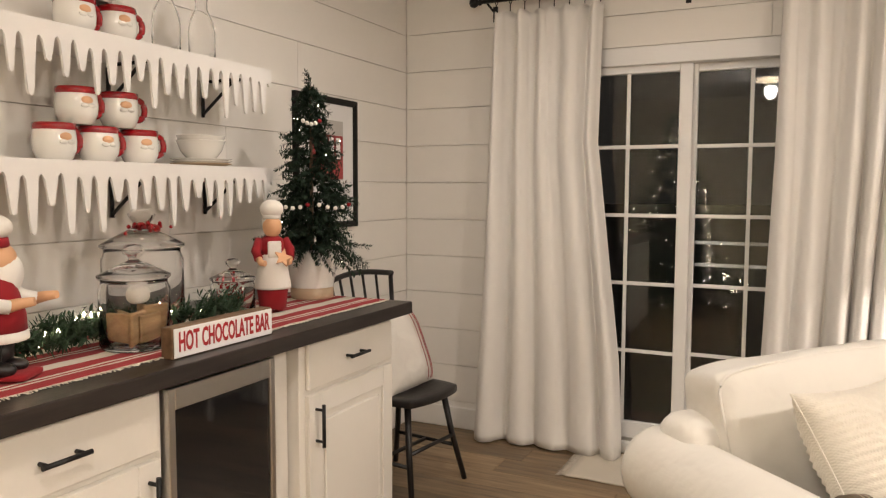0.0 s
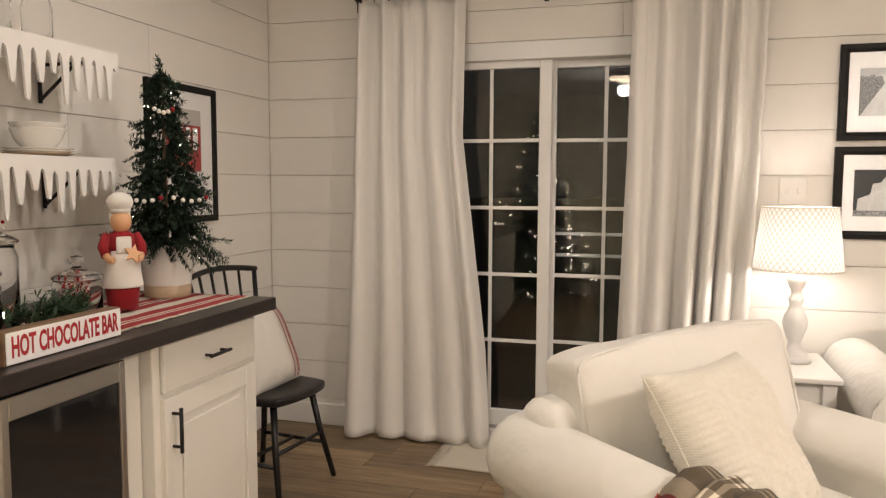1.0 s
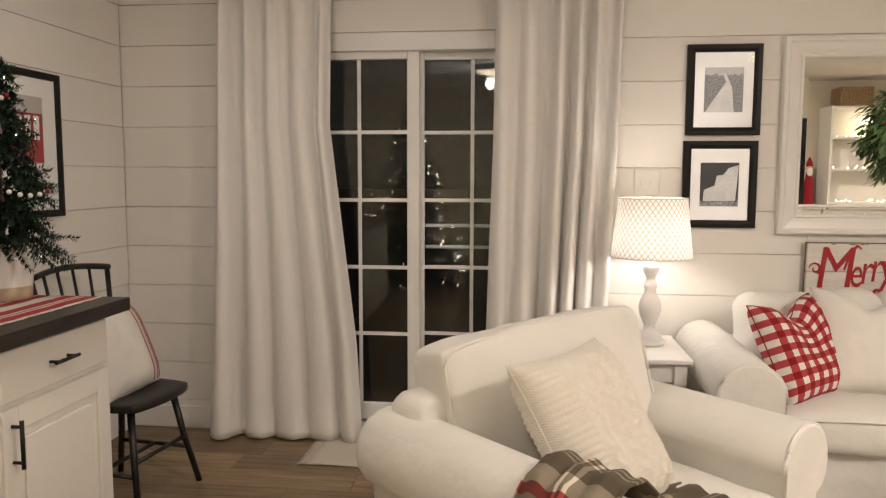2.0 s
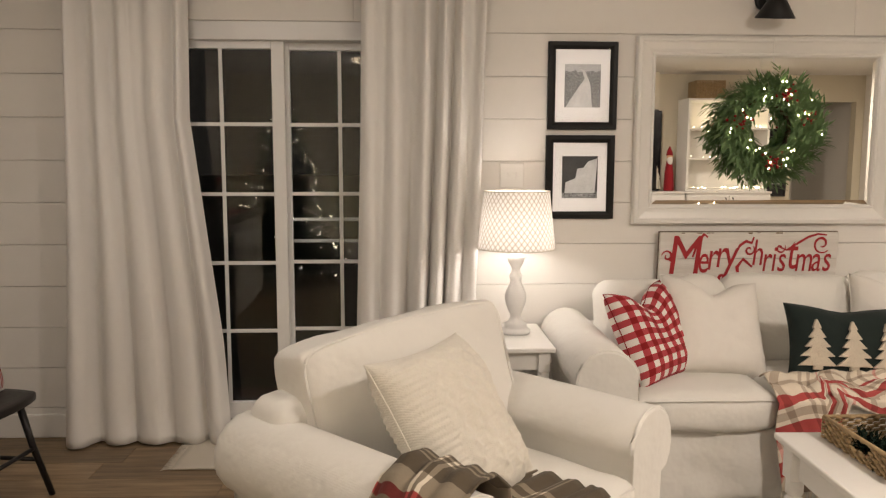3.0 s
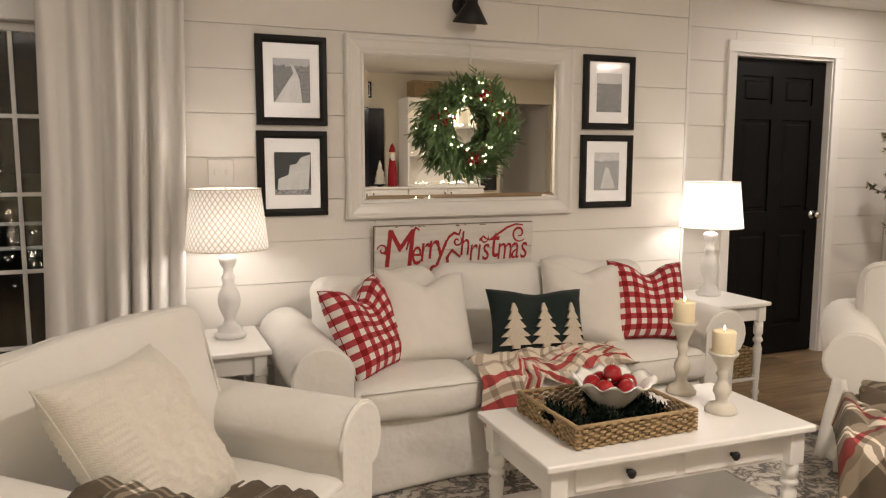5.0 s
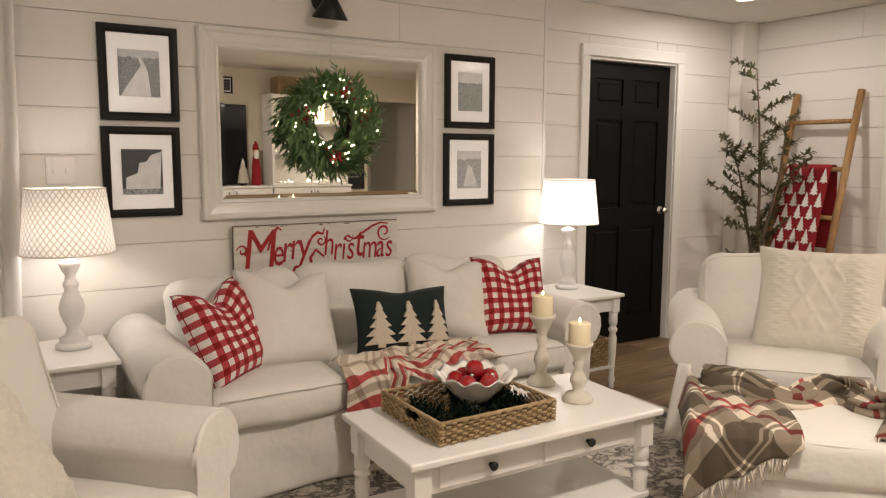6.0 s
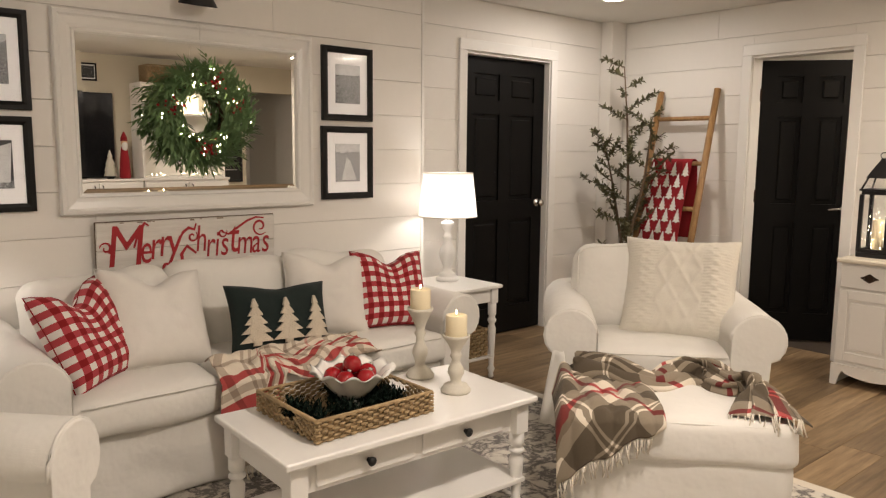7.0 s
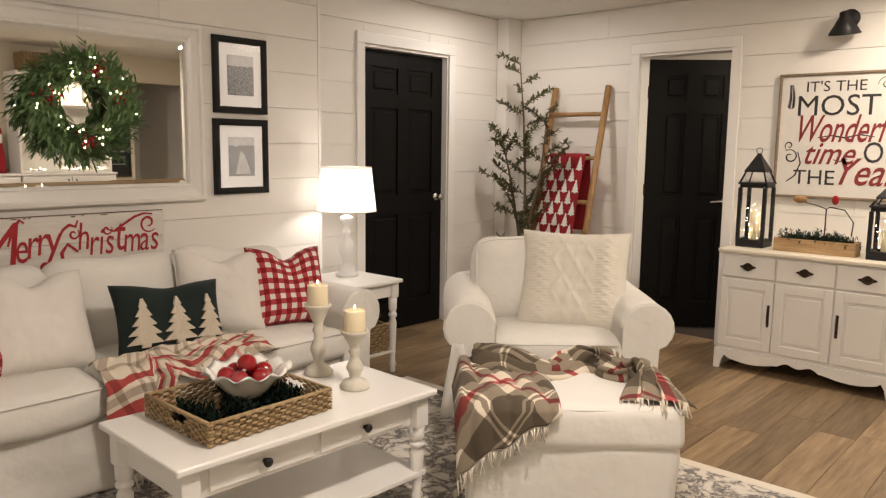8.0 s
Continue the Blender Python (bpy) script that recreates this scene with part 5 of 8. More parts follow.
def canes(root, r, body):
    rng = random.Random(12)
    for k in range(30):
        a, t = rng.uniform(0, 6.28), rng.uniform(0.1, 0.6)
        c = tube([(-0.030, 0, 0), (0.015, 0, 0), (0.026, 0, 0.005), (0.030, 0, 0.013), (0.026, 0, 0.021)], 0.0042, 6)
        c.transform(Matrix.Scale(1.25, 4))
        c.transform(pose(rng.uniform(-0.6, 0.6) * (r - 0.034), rng.uniform(-0.6, 0.6) * (r - 0.034), 0.016 + 0.075 * k / 30, rng.uniform(-35, 35), rng.uniform(-25, 25), rng.uniform(0, 360)))
        part("candy_cane", c, CANE, root)


jar(pose(0.68, 1.735, CTOP + 0.006), 0.088, 0.178, "lidded glass jar holding brown packets", packets)
lid2 = jar(pose(0.47, 1.955, CTOP + 0.006), 0.116, 0.235, "large lidded glass jar with red berries on its lid", None)
berry, rng_b = bmesh.new(), random.Random(3)
for k in range(46):
    s = bmesh.new()
    bmesh.ops.create_icosphere(s, subdivisions=1, radius=rng_b.uniform(0.005, 0.008))
    merge(berry, s, pose(rng_b.gauss(0, 0.026), rng_b.gauss(0, 0.032), 0.235 + 0.052 + rng_b.uniform(-0.008, 0.022)))
tagged(part("berry_pick", berry, RED, lid2.parent, "red berry trim"), kind="stuff")
jar(pose(0.52, 2.285, CTOP + 0.006), 0.073, 0.105, "small lidded glass jar full of candy canes", canes)

hot = thing("wooden_sign", pose(0.870, 1.866, CTOP), "small wooden block sign lettered in red, HOT CHOCOLATE BAR", "sign")
part("block", box(-0.042, -0.004, -0.188, 0.188, 0.0, 0.078, 0.002), timber("walnut_edge", (0.10, 0.055, 0.028), (0.24, 0.14, 0.07), along=(10, 1.2, 10)), hot)
part("sign_face", box(-0.0038, 0.0, -0.184, 0.184, 0.003, 0.075, 0.0008), PAPER, hot, "white painted face")
words("HOT CHOCOLATE BAR", 0.067, RED_PAINT, hot, Matrix.Translation((0.0004, 0, 0.039)) @ Euler((radians(90), 0, radians(90))).to_matrix().to_4x4(), squeeze=0.483, depth=0.0006, bold=0.0018)

garland("garland", pose(0, 0, CTOP + 0.008), [(0.55, 1.28, 0.02), (0.60, 1.46, 0.03), (0.60, 1.62, 0.035), (0.56, 1.80, 0.03), (0.66, 2.02, 0.04), (0.62, 2.18, 0.03)], 0.065, 330, 3, "green fir garland with fairy lights along the counter", 18)


# ---- plain figures ----
def turned_piece(bm, profile, m, index):
    merge(bm, lathe(profile, 18), m, index)


FIGURE = [RED_CLOTH, WHITE_FELT, SKIN, BLACK_WOOD, NEEDLE]


def doll_one():
    bm = bmesh.new()
    merge(bm, soft_box(0.15, 0.10, 0.018, 0.008, 4), pose(0.01, 0.01, 0.010), 0)
    for y in (-0.028, 0.028):
        turned_piece(bm, [(0.026, 0.018), (0.030, 0.05), (0.032, 0.10)], pose(0, y, 0), 3)
        ball(bm, (0.025, y, 0.028), 0.026, 3, (1.5, 0.9, 0.7))
    turned_piece(bm, [(0.074, 0.090), (0.076, 0.094), (0.074, 0.112)], pose(0, 0, 0), 1)
    turned_piece(bm, [(0.072, 0.112), (0.070, 0.15), (0.058, 0.195), (0.050, 0.222), (0.030, 0.238)], pose(0, 0, 0), 0)
    ball(bm, (0.010, 0.012, 0.272), 0.042, 2)
    ball(bm, (0.020, 0.020, 0.240), 0.046, 1, (0.9, 0.95, 1.15))
    ball(bm, (-0.012, -0.006, 0.285), 0.044, 1, (1, 1, 0.95))
    turned_piece(bm, [(0.040, 0.300), (0.043, 0.305), (0.040, 0.322)], pose(0, 0, 0), 0)
    ball(bm, (0, 0, 0.345), 0.044, 1, (1.15, 1.15, 0.72))
    for s in (-1, 1):
        merge(bm, tube([(0.0, s * 0.050, 0.212), (0.030, s * 0.075, 0.180), (0.062, s * 0.066 + 0.02, 0.172)], 0.022, 10, None, 0.016), None, 1)
        merge(bm, tube([(0.058, s * 0.066 + 0.02, 0.173), (0.080, s * 0.060 + 0.03, 0.178), (0.108, s * 0.055 + 0.03, 0.182)], 0.015, 10, None, 0.010), None, 2)
    return bm


def doll_two():
    bm = bmesh.new()
    for y in (-0.022, 0.022):
        ball(bm, (0.014, y, 0.014), 0.020, 0, (1.5, 0.9, 0.7))
    turned_piece(bm, [(0.052, 0.012), (0.056, 0.05), (0.062, 0.085)], pose(0, 0, 0), 0)
    turned_piece(bm, [(0.070, 0.080), (0.071, 0.088), (0.058, 0.15), (0.044, 0.195)], pose(0.004, 0, 0), 1)
    turned_piece(bm, [(0.046, 0.190), (0.050, 0.215), (0.044, 0.245), (0.018, 0.258)], pose(0, 0, 0), 0)
    merge(bm, soft_box(0.012, 0.052, 0.055, 0.005, 4), pose(0.046, 0, 0.212), 1)
    ball(bm, (0.006, 0.0, 0.285), 0.037, 2)
    ball(bm, (-0.010, 0, 0.296), 0.038, 1)
    ball(bm, (0, 0, 0.345), 0.042, 1, (1.1, 1.1, 0.75))
    turned_piece(bm, [(0.034, 0.312), (0.036, 0.33)], pose(0, 0, 0), 1)
    for s in (-1, 1):
        merge(bm, tube([(0.0, s * 0.046, 0.238), (0.020, s * 0.066, 0.205), (0.040, s * 0.060, 0.182)], 0.021, 10, None, 0.017), None, 0)
        merge(bm, tube([(0.038, s * 0.060, 0.184), (0.055, s * 0.054, 0.170), (0.070, s * 0.040, 0.168)], 0.013, 10, None, 0.010), None, 2)
    # a star-shaped biscuit on a tray
    star = [((0.034 if k % 2 == 0 else 0.016) * math.cos(math.pi * k / 5), (0.034 if k % 2 == 0 else 0.016) * math.sin(math.pi * k / 5)) for k in range(10)]
    st = bmesh.new()
    f = st.faces.new([st.verts.new((0, a, b)) for a, b in star])
    ext = bmesh.ops.extrude_face_region(st, geom=[f])
    bmesh.ops.translate(st, verts=[v for v in ext["geom"] if isinstance(v, bmesh.types.BMVert)], vec=(0.008, 0, 0))
    merge(bm, st, pose(0.078, 0.024, 0.185, 0, -30, 0), 2)
    return bm


single("christmas_figure", doll_one(), FIGURE, pose(0.68, 1.355, CTOP + 0.005, 0, 0, 30) @ Matrix.Scale(0.95, 4), "plain red and white cloth figure with a white cap", "figurine")
single("christmas_figure", doll_two(), FIGURE, pose(0.63, 2.355, CTOP + 0.005, 0, 0, -40) @ Matrix.Diagonal((0.86, 0.86, 1.0, 1)), "plain red cloth figure with a white apron and cap", "figurine")


# ---- pictures ----
def frame_ring(w, h, b, d, inset=0.0):
    """A mitred rectangular frame in the xz plane, face towards -y, back at y = 0."""
    bm = bmesh.new()
    rings = []
    for off, y in ((0.0, 0.0), (0.0, -d + 0.003), (0.003, -d), (b * 0.55, -d), (b - 0.004, -d + inset), (b, -d + inset + 0.003), (b, 0.0)):
        rings.append([bm.verts.new((sx * (w / 2 - off), y, sz * (h / 2 - off))) for sx, sz in ((-1, -1), (1, -1), (1, 1), (-1, 1))])
    for p, q in zip(rings, rings[1:] + rings[:1]):
        for k in range(4):
            bm.faces.new((p[k], p[(k + 1) % 4], q[(k + 1) % 4], q[k]))
    bmesh.ops.recalc_face_normals(bm, faces=bm.faces[:])
    return bm


def photo_material(name, top, low, split, scale, soft):
    """A monochrome print: a pale sky over a rough dark ground."""
    m, nt, b = nodes_of(name)
    vec = coords(nt)
    sep = nt.nodes.new("ShaderNodeSeparateXYZ")
    nt.links.new(vec, sep.inputs[0])
    n = noise_of(nt, vec, scale, 6.0, 0.65)
    side = math_node(nt, "GREATER_THAN", math_node(nt, "ADD", sep.outputs[2], math_node(nt, "MULTIPLY", math_node(nt, "SUBTRACT", n, 0.5), soft)), split)
    fine = noise_of(nt, vec, scale * 4.5, 5.0, 0.7)
    sharp = nt.nodes.new("ShaderNodeMapRange")
    sharp.inputs["From Min"].default_value, sharp.inputs["From Max"].default_value = 0.36, 0.64
    nt.links.new(fine, sharp.inputs["Value"])
    lo = mix_colour(nt, sharp.outputs[0], tuple([low * 0.25] * 3), tuple([min(1, low * 2.6)] * 3))
    hi = mix_colour(nt, n, tuple([top * 0.7] * 3), tuple([min(1, top * 1.25)] * 3))
    nt.links.new(mix_colour(nt, side, lo, hi), b.inputs["Base Color"])
    b.inputs["Roughness"].default_value = 0.35
    return m


def picture(m, w, h, border, mat_w, label, print_mat, pw, ph, shape=None):
    root = thing("framed_picture", m, label, "picture", "framed pictures on the wall")
    part("frame", frame_ring(w, h, border, 0.024, 0.004), FRAME_BLACK, root)
    part("mat_board", box(-w / 2 + border * 0.9, w / 2 - border * 0.9, -0.012, -0.001, -h / 2 + border * 0.9, h / 2 - border * 0.9), PAPER, root, "white card mount")
    ph_ob = part("print", box(-pw / 2, pw / 2, -0.0145, -0.0125, -ph / 2, ph / 2), print_mat, root)
    if shape:
        s = bmesh.new()
        s.faces.new([s.verts.new((x * pw / 2, -0.0152, z * ph / 2)) for x, z in shape])
        part("printed_shape", s, plain("print_pale_grey", (0.50, 0.50, 0.49), 0.4, vary=0.45, grain=60, patches=18), ph_ob)
    gl = part("glazing", box(-w / 2 + border * 0.92, w / 2 - border * 0.92, -0.0185, -0.0165, -h / 2 + border * 0.92, h / 2 - border * 0.92), CLEAR, root)
    gl.visible_shadow = False
    return root


path_shape = [(-0.95, -1.0), (0.55, -1.0), (0.42, 0.1), (0.10, 0.72), (-0.12, 0.78), (-0.02, 0.62), (0.10, 0.35)]
cloud_shape = [(-0.85, -0.75), (0.85, -0.75), (0.98, 0.9), (0.45, 0.75), (0.20, 0.45), (-0.15, 0.40), (-0.25, -0.05), (-0.8, -0.25)]
picture(pose(3.168, W - 0.001, 1.732), 0.338, 0.418, 0.036, 0.05, "black framed monochrome photo of a boardwalk", photo_material("print_dunes", 0.36, 0.10, 0.07, 30, 0.05), 0.175, 0.205, path_shape)
picture(pose(3.164, W - 0.001, 1.292), 0.338, 0.408, 0.036, 0.05, "black framed monochrome photo of tall clouds", photo_material("print_sky", 0.03, 0.14, -0.07, 22, 0.05), 0.175, 0.205, cloud_shape)
picture(pose(4.960, W - 0.001, 1.735), 0.338, 0.410, 0.036, 0.05, "black framed monochrome photo of a house on dunes", photo_material("print_shore", 0.50, 0.14, 0.05, 40, 0.03), 0.165, 0.215)
picture(pose(4.956, W - 0.001, 1.293), 0.345, 0.412, 0.036, 0.05, "black framed monochrome photo of a sandy path", photo_material("print_path", 0.52, 0.20, 0.06, 45, 0.04), 0.165, 0.215, [(-0.5, -0.9), (0.7, -0.9), (0.2, 0.1), (-0.1, 0.3)])

left_pic = thing("framed_picture", pose(XL + 0.001, 3.30, 1.455, 0, 0, 90), "large black framed print with red lettering behind the small tree", "picture")
part("frame", frame_ring(0.50, 0.615, 0.030, 0.024, 0.004), FRAME_BLACK, left_pic)
part("mat_board", box(-0.225, 0.225, -0.012, -0.001, -0.28, 0.28), PAPER, left_pic, "white card mount")
lp = part("print", box(-0.13, 0.13, -0.0145, -0.0125, -0.08, 0.20), plain("printed_grey", (0.48, 0.46, 0.43), 0.6), left_pic)
part("red_band", box(-0.125, 0.125, -0.0165, -0.015, -0.075, 0.13), plain("printed_red", (0.36, 0.05, 0.05), 0.6), lp, "red printed band")
for k in range(4):
    part("letter_bar", box(-0.10 + 0.055 * k, -0.065 + 0.055 * k, -0.0185, -0.017, 0.02, 0.12), PAPER, lp)


# ---- mirror, wreath and sign over the sofa ----
def wall_mirror():
    root = thing("wall_mirror", pose(4.072, W - 0.001, 1.515), "large wall mirror in a wide white moulded frame", "mirror")
    w, h, b = 1.290, 0.906, 0.096
    bm = bmesh.new()
    rings = []
    for off, y in ((0.0, 0.0), (0.0, -0.034), (0.006, -0.042), (0.020, -0.044), (0.030, -0.036), (0.060, -0.030), (0.076, -0.024), (0.082, -0.030), (0.090, -0.028), (b, -0.018), (b, 0.0)):
        rings.append([bm.verts.new((sx * (w / 2 - off), y, sz * (h / 2 - off))) for sx, sz in ((-1, -1), (1, -1), (1, 1), (-1, 1))])
    for p, q in zip(rings, rings[1:] + rings[:1]):
        for k in range(4):
            bm.faces.new((p[k], p[(k + 1) % 4], q[(k + 1) % 4], q[k]))
    bmesh.ops.recalc_face_normals(bm, faces=bm.faces[:])
    part("frame", bm, FURNITURE_WHITE, root)
    silver, nt, s = nodes_of("mirror_silver")
    s.inputs["Base Color"].default_value, s.inputs["Metallic"].default_value, s.inputs["Roughness"].default_value = (0.90, 0.90, 0.88, 1), 1.0, 0.0
    gw, gh = w / 2 - b + 0.004, h / 2 - b + 0.004
    gb = bmesh.new()
    outer = [gb.verts.new((x, -0.0125, z)) for x, z in ((-gw, -gh), (gw, -gh), (gw, gh), (-gw, gh))]
    inner = [gb.verts.new((x, -0.0150, z)) for x, z in ((-gw + 0.026, -gh + 0.026), (gw - 0.026, -gh + 0.026), (gw - 0.026, gh - 0.026), (-gw + 0.026, gh - 0.026))]
    for k in range(4):
        gb.faces.new((outer[k], outer[(k + 1) % 4], inner[(k + 1) % 4], inner[k]))
    gb.faces.new(inner)
    part("mirror_glass", gb, silver, root, "bevelled mirror glass")


wall_mirror()


def wreath():
    rng = random.Random(8)
    root = thing("wreath", pose(4.07, 4.010, 1.525), "green fir wreath with red berries and fairy lights on the mirror", "wreath")
    g, li, be = bmesh.new(), bmesh.new(), bmesh.new()
    for k in range(560):
        a = rng.uniform(0, 2 * math.pi)
        r = rng.uniform(0.105, 0.225)
        p = Vector((r * math.cos(a), rng.uniform(-0.035, 0.015), r * math.sin(a)))
        out = Vector((math.cos(a), 0, math.sin(a)))
        d = out * rng.uniform(-0.3, 0.9) + Vector((-math.sin(a), 0, math.cos(a))) * rng.uniform(0.4, 1.0) + Vector((0, rng.uniform(-0.5, 0.15), 0))
        sprig(g, rng, p, d, rng.uniform(0.05, 0.085), 7, 0.052, 0.0120, 0.55)
        if k < 34:
            spark(li, Vector((p.x, -0.060 - rng.random() * 0.012, p.z)), 0.0036)
    for a0 in (0.35, 1.25, 2.9, 4.75):
        for k in range(24):
            s = bmesh.new()
            bmesh.ops.create_icosphere(s, subdivisions=1, radius=rng.uniform(0.005, 0.0075))
            merge(be, s, pose(0.165 * math.cos(a0) + rng.gauss(0, 0.022), -0.05 + rng.gauss(0, 0.008), 0.165 * math.sin(a0) + rng.gauss(0, 0.020)))
    ring = tube([(0.16 * math.cos(2 * math.pi * k / 30), 0.0, 0.16 * math.sin(2 * math.pi * k / 30)) for k in range(31)], 0.014, 6)
    part("wreath_ring", ring, BARK, root)
    tagged(part("needles", g, FRESH, root), kind="stuff")
    tagged(part("string_lights", li, FAIRY, root, "tiny warm white bulbs"), kind="stuff")
    tagged(part("berries", be, RED_PAINT, root, "red berries"), kind="stuff")
    part("hanger", tube([(0, 0.005, 0.16), (0, 0.006, 0.425), (0, 0.060, 0.437)], 0.002, 5), TRIM, root)


wreath()


def ribbon(points, width, mat, parent, name="flourish"):
    """A painted stroke: a flat swelling band along a line in the xz plane."""
    bm = bmesh.new()
    pts = [Vector((x, 0, z)) for x, z in points]
    L, R = [], []
    for i, p in enumerate(pts):
        d = (pts[min(i + 1, len(pts) - 1)] - pts[max(i - 1, 0)]).normalized()
        s = Vector((-d.z, 0, d.x)) * width * (0.35 + 0.65 * math.sin(math.pi * (i + 0.5) / len(pts)))
        L.append(bm.verts.new(p + s))
        R.append(bm.verts.new(p - s))
    for i in range(len(pts) - 1):
        bm.faces.new((L[i], L[i + 1], R[i + 1], R[i]))
    return part(name, bm, mat, parent)


def spiral(cx, cz, r, turns, start, n=26, grow=0.25):
    return [(cx + r * (grow + (1 - grow) * k / n) * math.cos(start + turns * 2 * math.pi * k / n), cz + r * (grow + (1 - grow) * k / n) * math.sin(start + turns * 2 * math.pi * k / n)) for k in range(n + 1)]


SIGN_WEAR = plain("worn_bare_wood", (0.20, 0.14, 0.09), 0.8, vary=0.3)


def christmas_sign():
    root = thing("wooden_sign", pose(4.010, W - 0.040, 0.985 - 0.155, 3), "distressed white plank sign lettered in red, Merry Christmas", "sign")
    whitewash = timber("whitewashed_plank", (0.66, 0.62, 0.56), (0.82, 0.79, 0.74), along=(1.0, 10, 10), scale=3.0, rough=0.7)
    for k in range(3):
        part("sign_plank", box(-0.475, 0.475, -0.009, 0.009, -0.20 + k * 0.1315, -0.20 + (k + 1) * 0.1315 - 0.002, 0.002), whitewash, root)
    part("backing_board", box(-0.4785, 0.4785, 0.0092, 0.018, -0.203, 0.1965, 0.001), timber("bare_board_edge", (0.10, 0.065, 0.04), (0.22, 0.15, 0.10), along=(1.0, 10, 10)), root, "bare brown board behind the planks")
    wear = random.Random(19)
    for k in range(7):
        xw, L, dp = wear.uniform(-0.46, 0.42), wear.uniform(0.006, 0.045), wear.uniform(0.003, 0.008)
        part("worn_patch", box(xw, xw + L, -0.0096, -0.0085, 0.1924 - dp, 0.1924), SIGN_WEAR, root)
    up = Matrix.Translation((0, -0.0105, 0)) @ Euler((radians(90), 0, 0)).to_matrix().to_4x4()
    letters = [("M", -0.345, 0.050, 0.28, 0.85), ("e", -0.243, 0.035, 0.21, 0.62), ("r", -0.196, 0.050, 0.21, 0.70), ("r", -0.150, 0.062, 0.21, 0.70), ("y", -0.100, 0.060, 0.23, 0.75)]
    x = 0.020
    for ch, w in zip("hristmas", (0.052, 0.038, 0.030, 0.048, 0.050, 0.074, 0.052, 0.052)):
        letters.append((ch, x + w / 2, 0.035 + (0.03 if ch in "ht" else 0), 0.19 if ch not in "t" else 0.25, 0.68))
        x += w + 0.004
    for ch, x, z, size, sq in letters:
        words(ch, size, RED_PAINT, root, Matrix.Translation((x, 0, z + 0.02)) @ up, squeeze=sq, depth=0.0008, shear=0.12)
    for pts, wd in ((spiral(-0.435, 0.055, 0.030, 1.1, 2.4), 0.007), ([(-0.42, 0.03), (-0.40, 0.08), (-0.375, 0.15)], 0.010), ([(-0.30, 0.05), (-0.275, 0.13), (-0.245, 0.165), (-0.225, 0.150)], 0.010),
                    (spiral(0.385, 0.115, 0.048, 1.2, -2.0), 0.008), ([(0.16, 0.10), (0.20, 0.085), (0.25, 0.115), (0.31, 0.15), (0.36, 0.165), (0.41, 0.160)], 0.008),
                    (spiral(0.165, 0.095, 0.028, 1.0, 0.5), 0.006), ([(-0.08, 0.06), (-0.05, 0.11), (-0.02, 0.13), (0.01, 0.12), (0.02, 0.15)], 0.010), (spiral(0.000, 0.085, 0.028, 1.1, 0.2), 0.007),
                    ([(0.02, 0.0), (-0.03, 0.04), (-0.06, 0.0), (-0.05, -0.06), (0.0, -0.09)], 0.012), (spiral(-0.135, -0.055, 0.030, 1.0, 0.0), 0.010)):
        r = ribbon(pts, wd * 0.8, RED_PAINT, root)
        r.location = (0, -0.0118, 0.02)
    root.matrix_world = root.matrix_world @ Matrix.Diagonal((0.944, 1, 1, 1))


christmas_sign()


def sconce(m, label):
    """A barn-style wall lamp; its wall is at y = 0 and it looks towards -y."""
    root = thing("wall_sconce", m, label, "wall lamp", "black wall lamps")
    p = lathe([(0.055, 0), (0.055, 0.012), (0.045, 0.020), (0.01, 0.022)], 22)
    p.transform(pose(0, -0.0005, 0.06, 90))
    part("backplate", p, BLACK_METAL, root)
    part("arm", tube([(0, -0.02, 0.06), (0, -0.06, 0.075), (0, -0.10, 0.070), (0, -0.115, 0.045)], 0.011, 10), BLACK_METAL, root)
    s = lathe([(0.088, -0.065), (0.090, -0.062), (0.040, 0.020), (0.030, 0.035), (0.030, 0.062), (0.012, 0.070), (0.008, 0.068), (0.026, 0.055), (0.036, 0.018), (0.085, -0.062)], 26, False)
    s.transform(pose(0, -0.118, 0.02, 12))
    part("shade", s, BLACK_METAL, root, "matt black cone shade")
    return root


sconce(pose(4.055, W - 0.001, 2.085), "matt black cone wall lamp above the mirror, unlit")
sconce(pose(XR - 0.001, 1.735, 2.10, 0, 0, -90), "matt black cone wall lamp above the lettered sign, unlit")

sw = thing("light_switch", pose(2.83, W - 0.001, 1.30), "white double wall switch plate", "switch")
part("plate", box(-0.058, 0.058, -0.006, 0, -0.06, 0.06, 0.002), TRIM, sw)
for s in (-1, 1):
    part("toggle", box(s * 0.024 - 0.006, s * 0.024 + 0.006, -0.012, -0.006, -0.012, 0.012, 0.001), TRIM, sw)


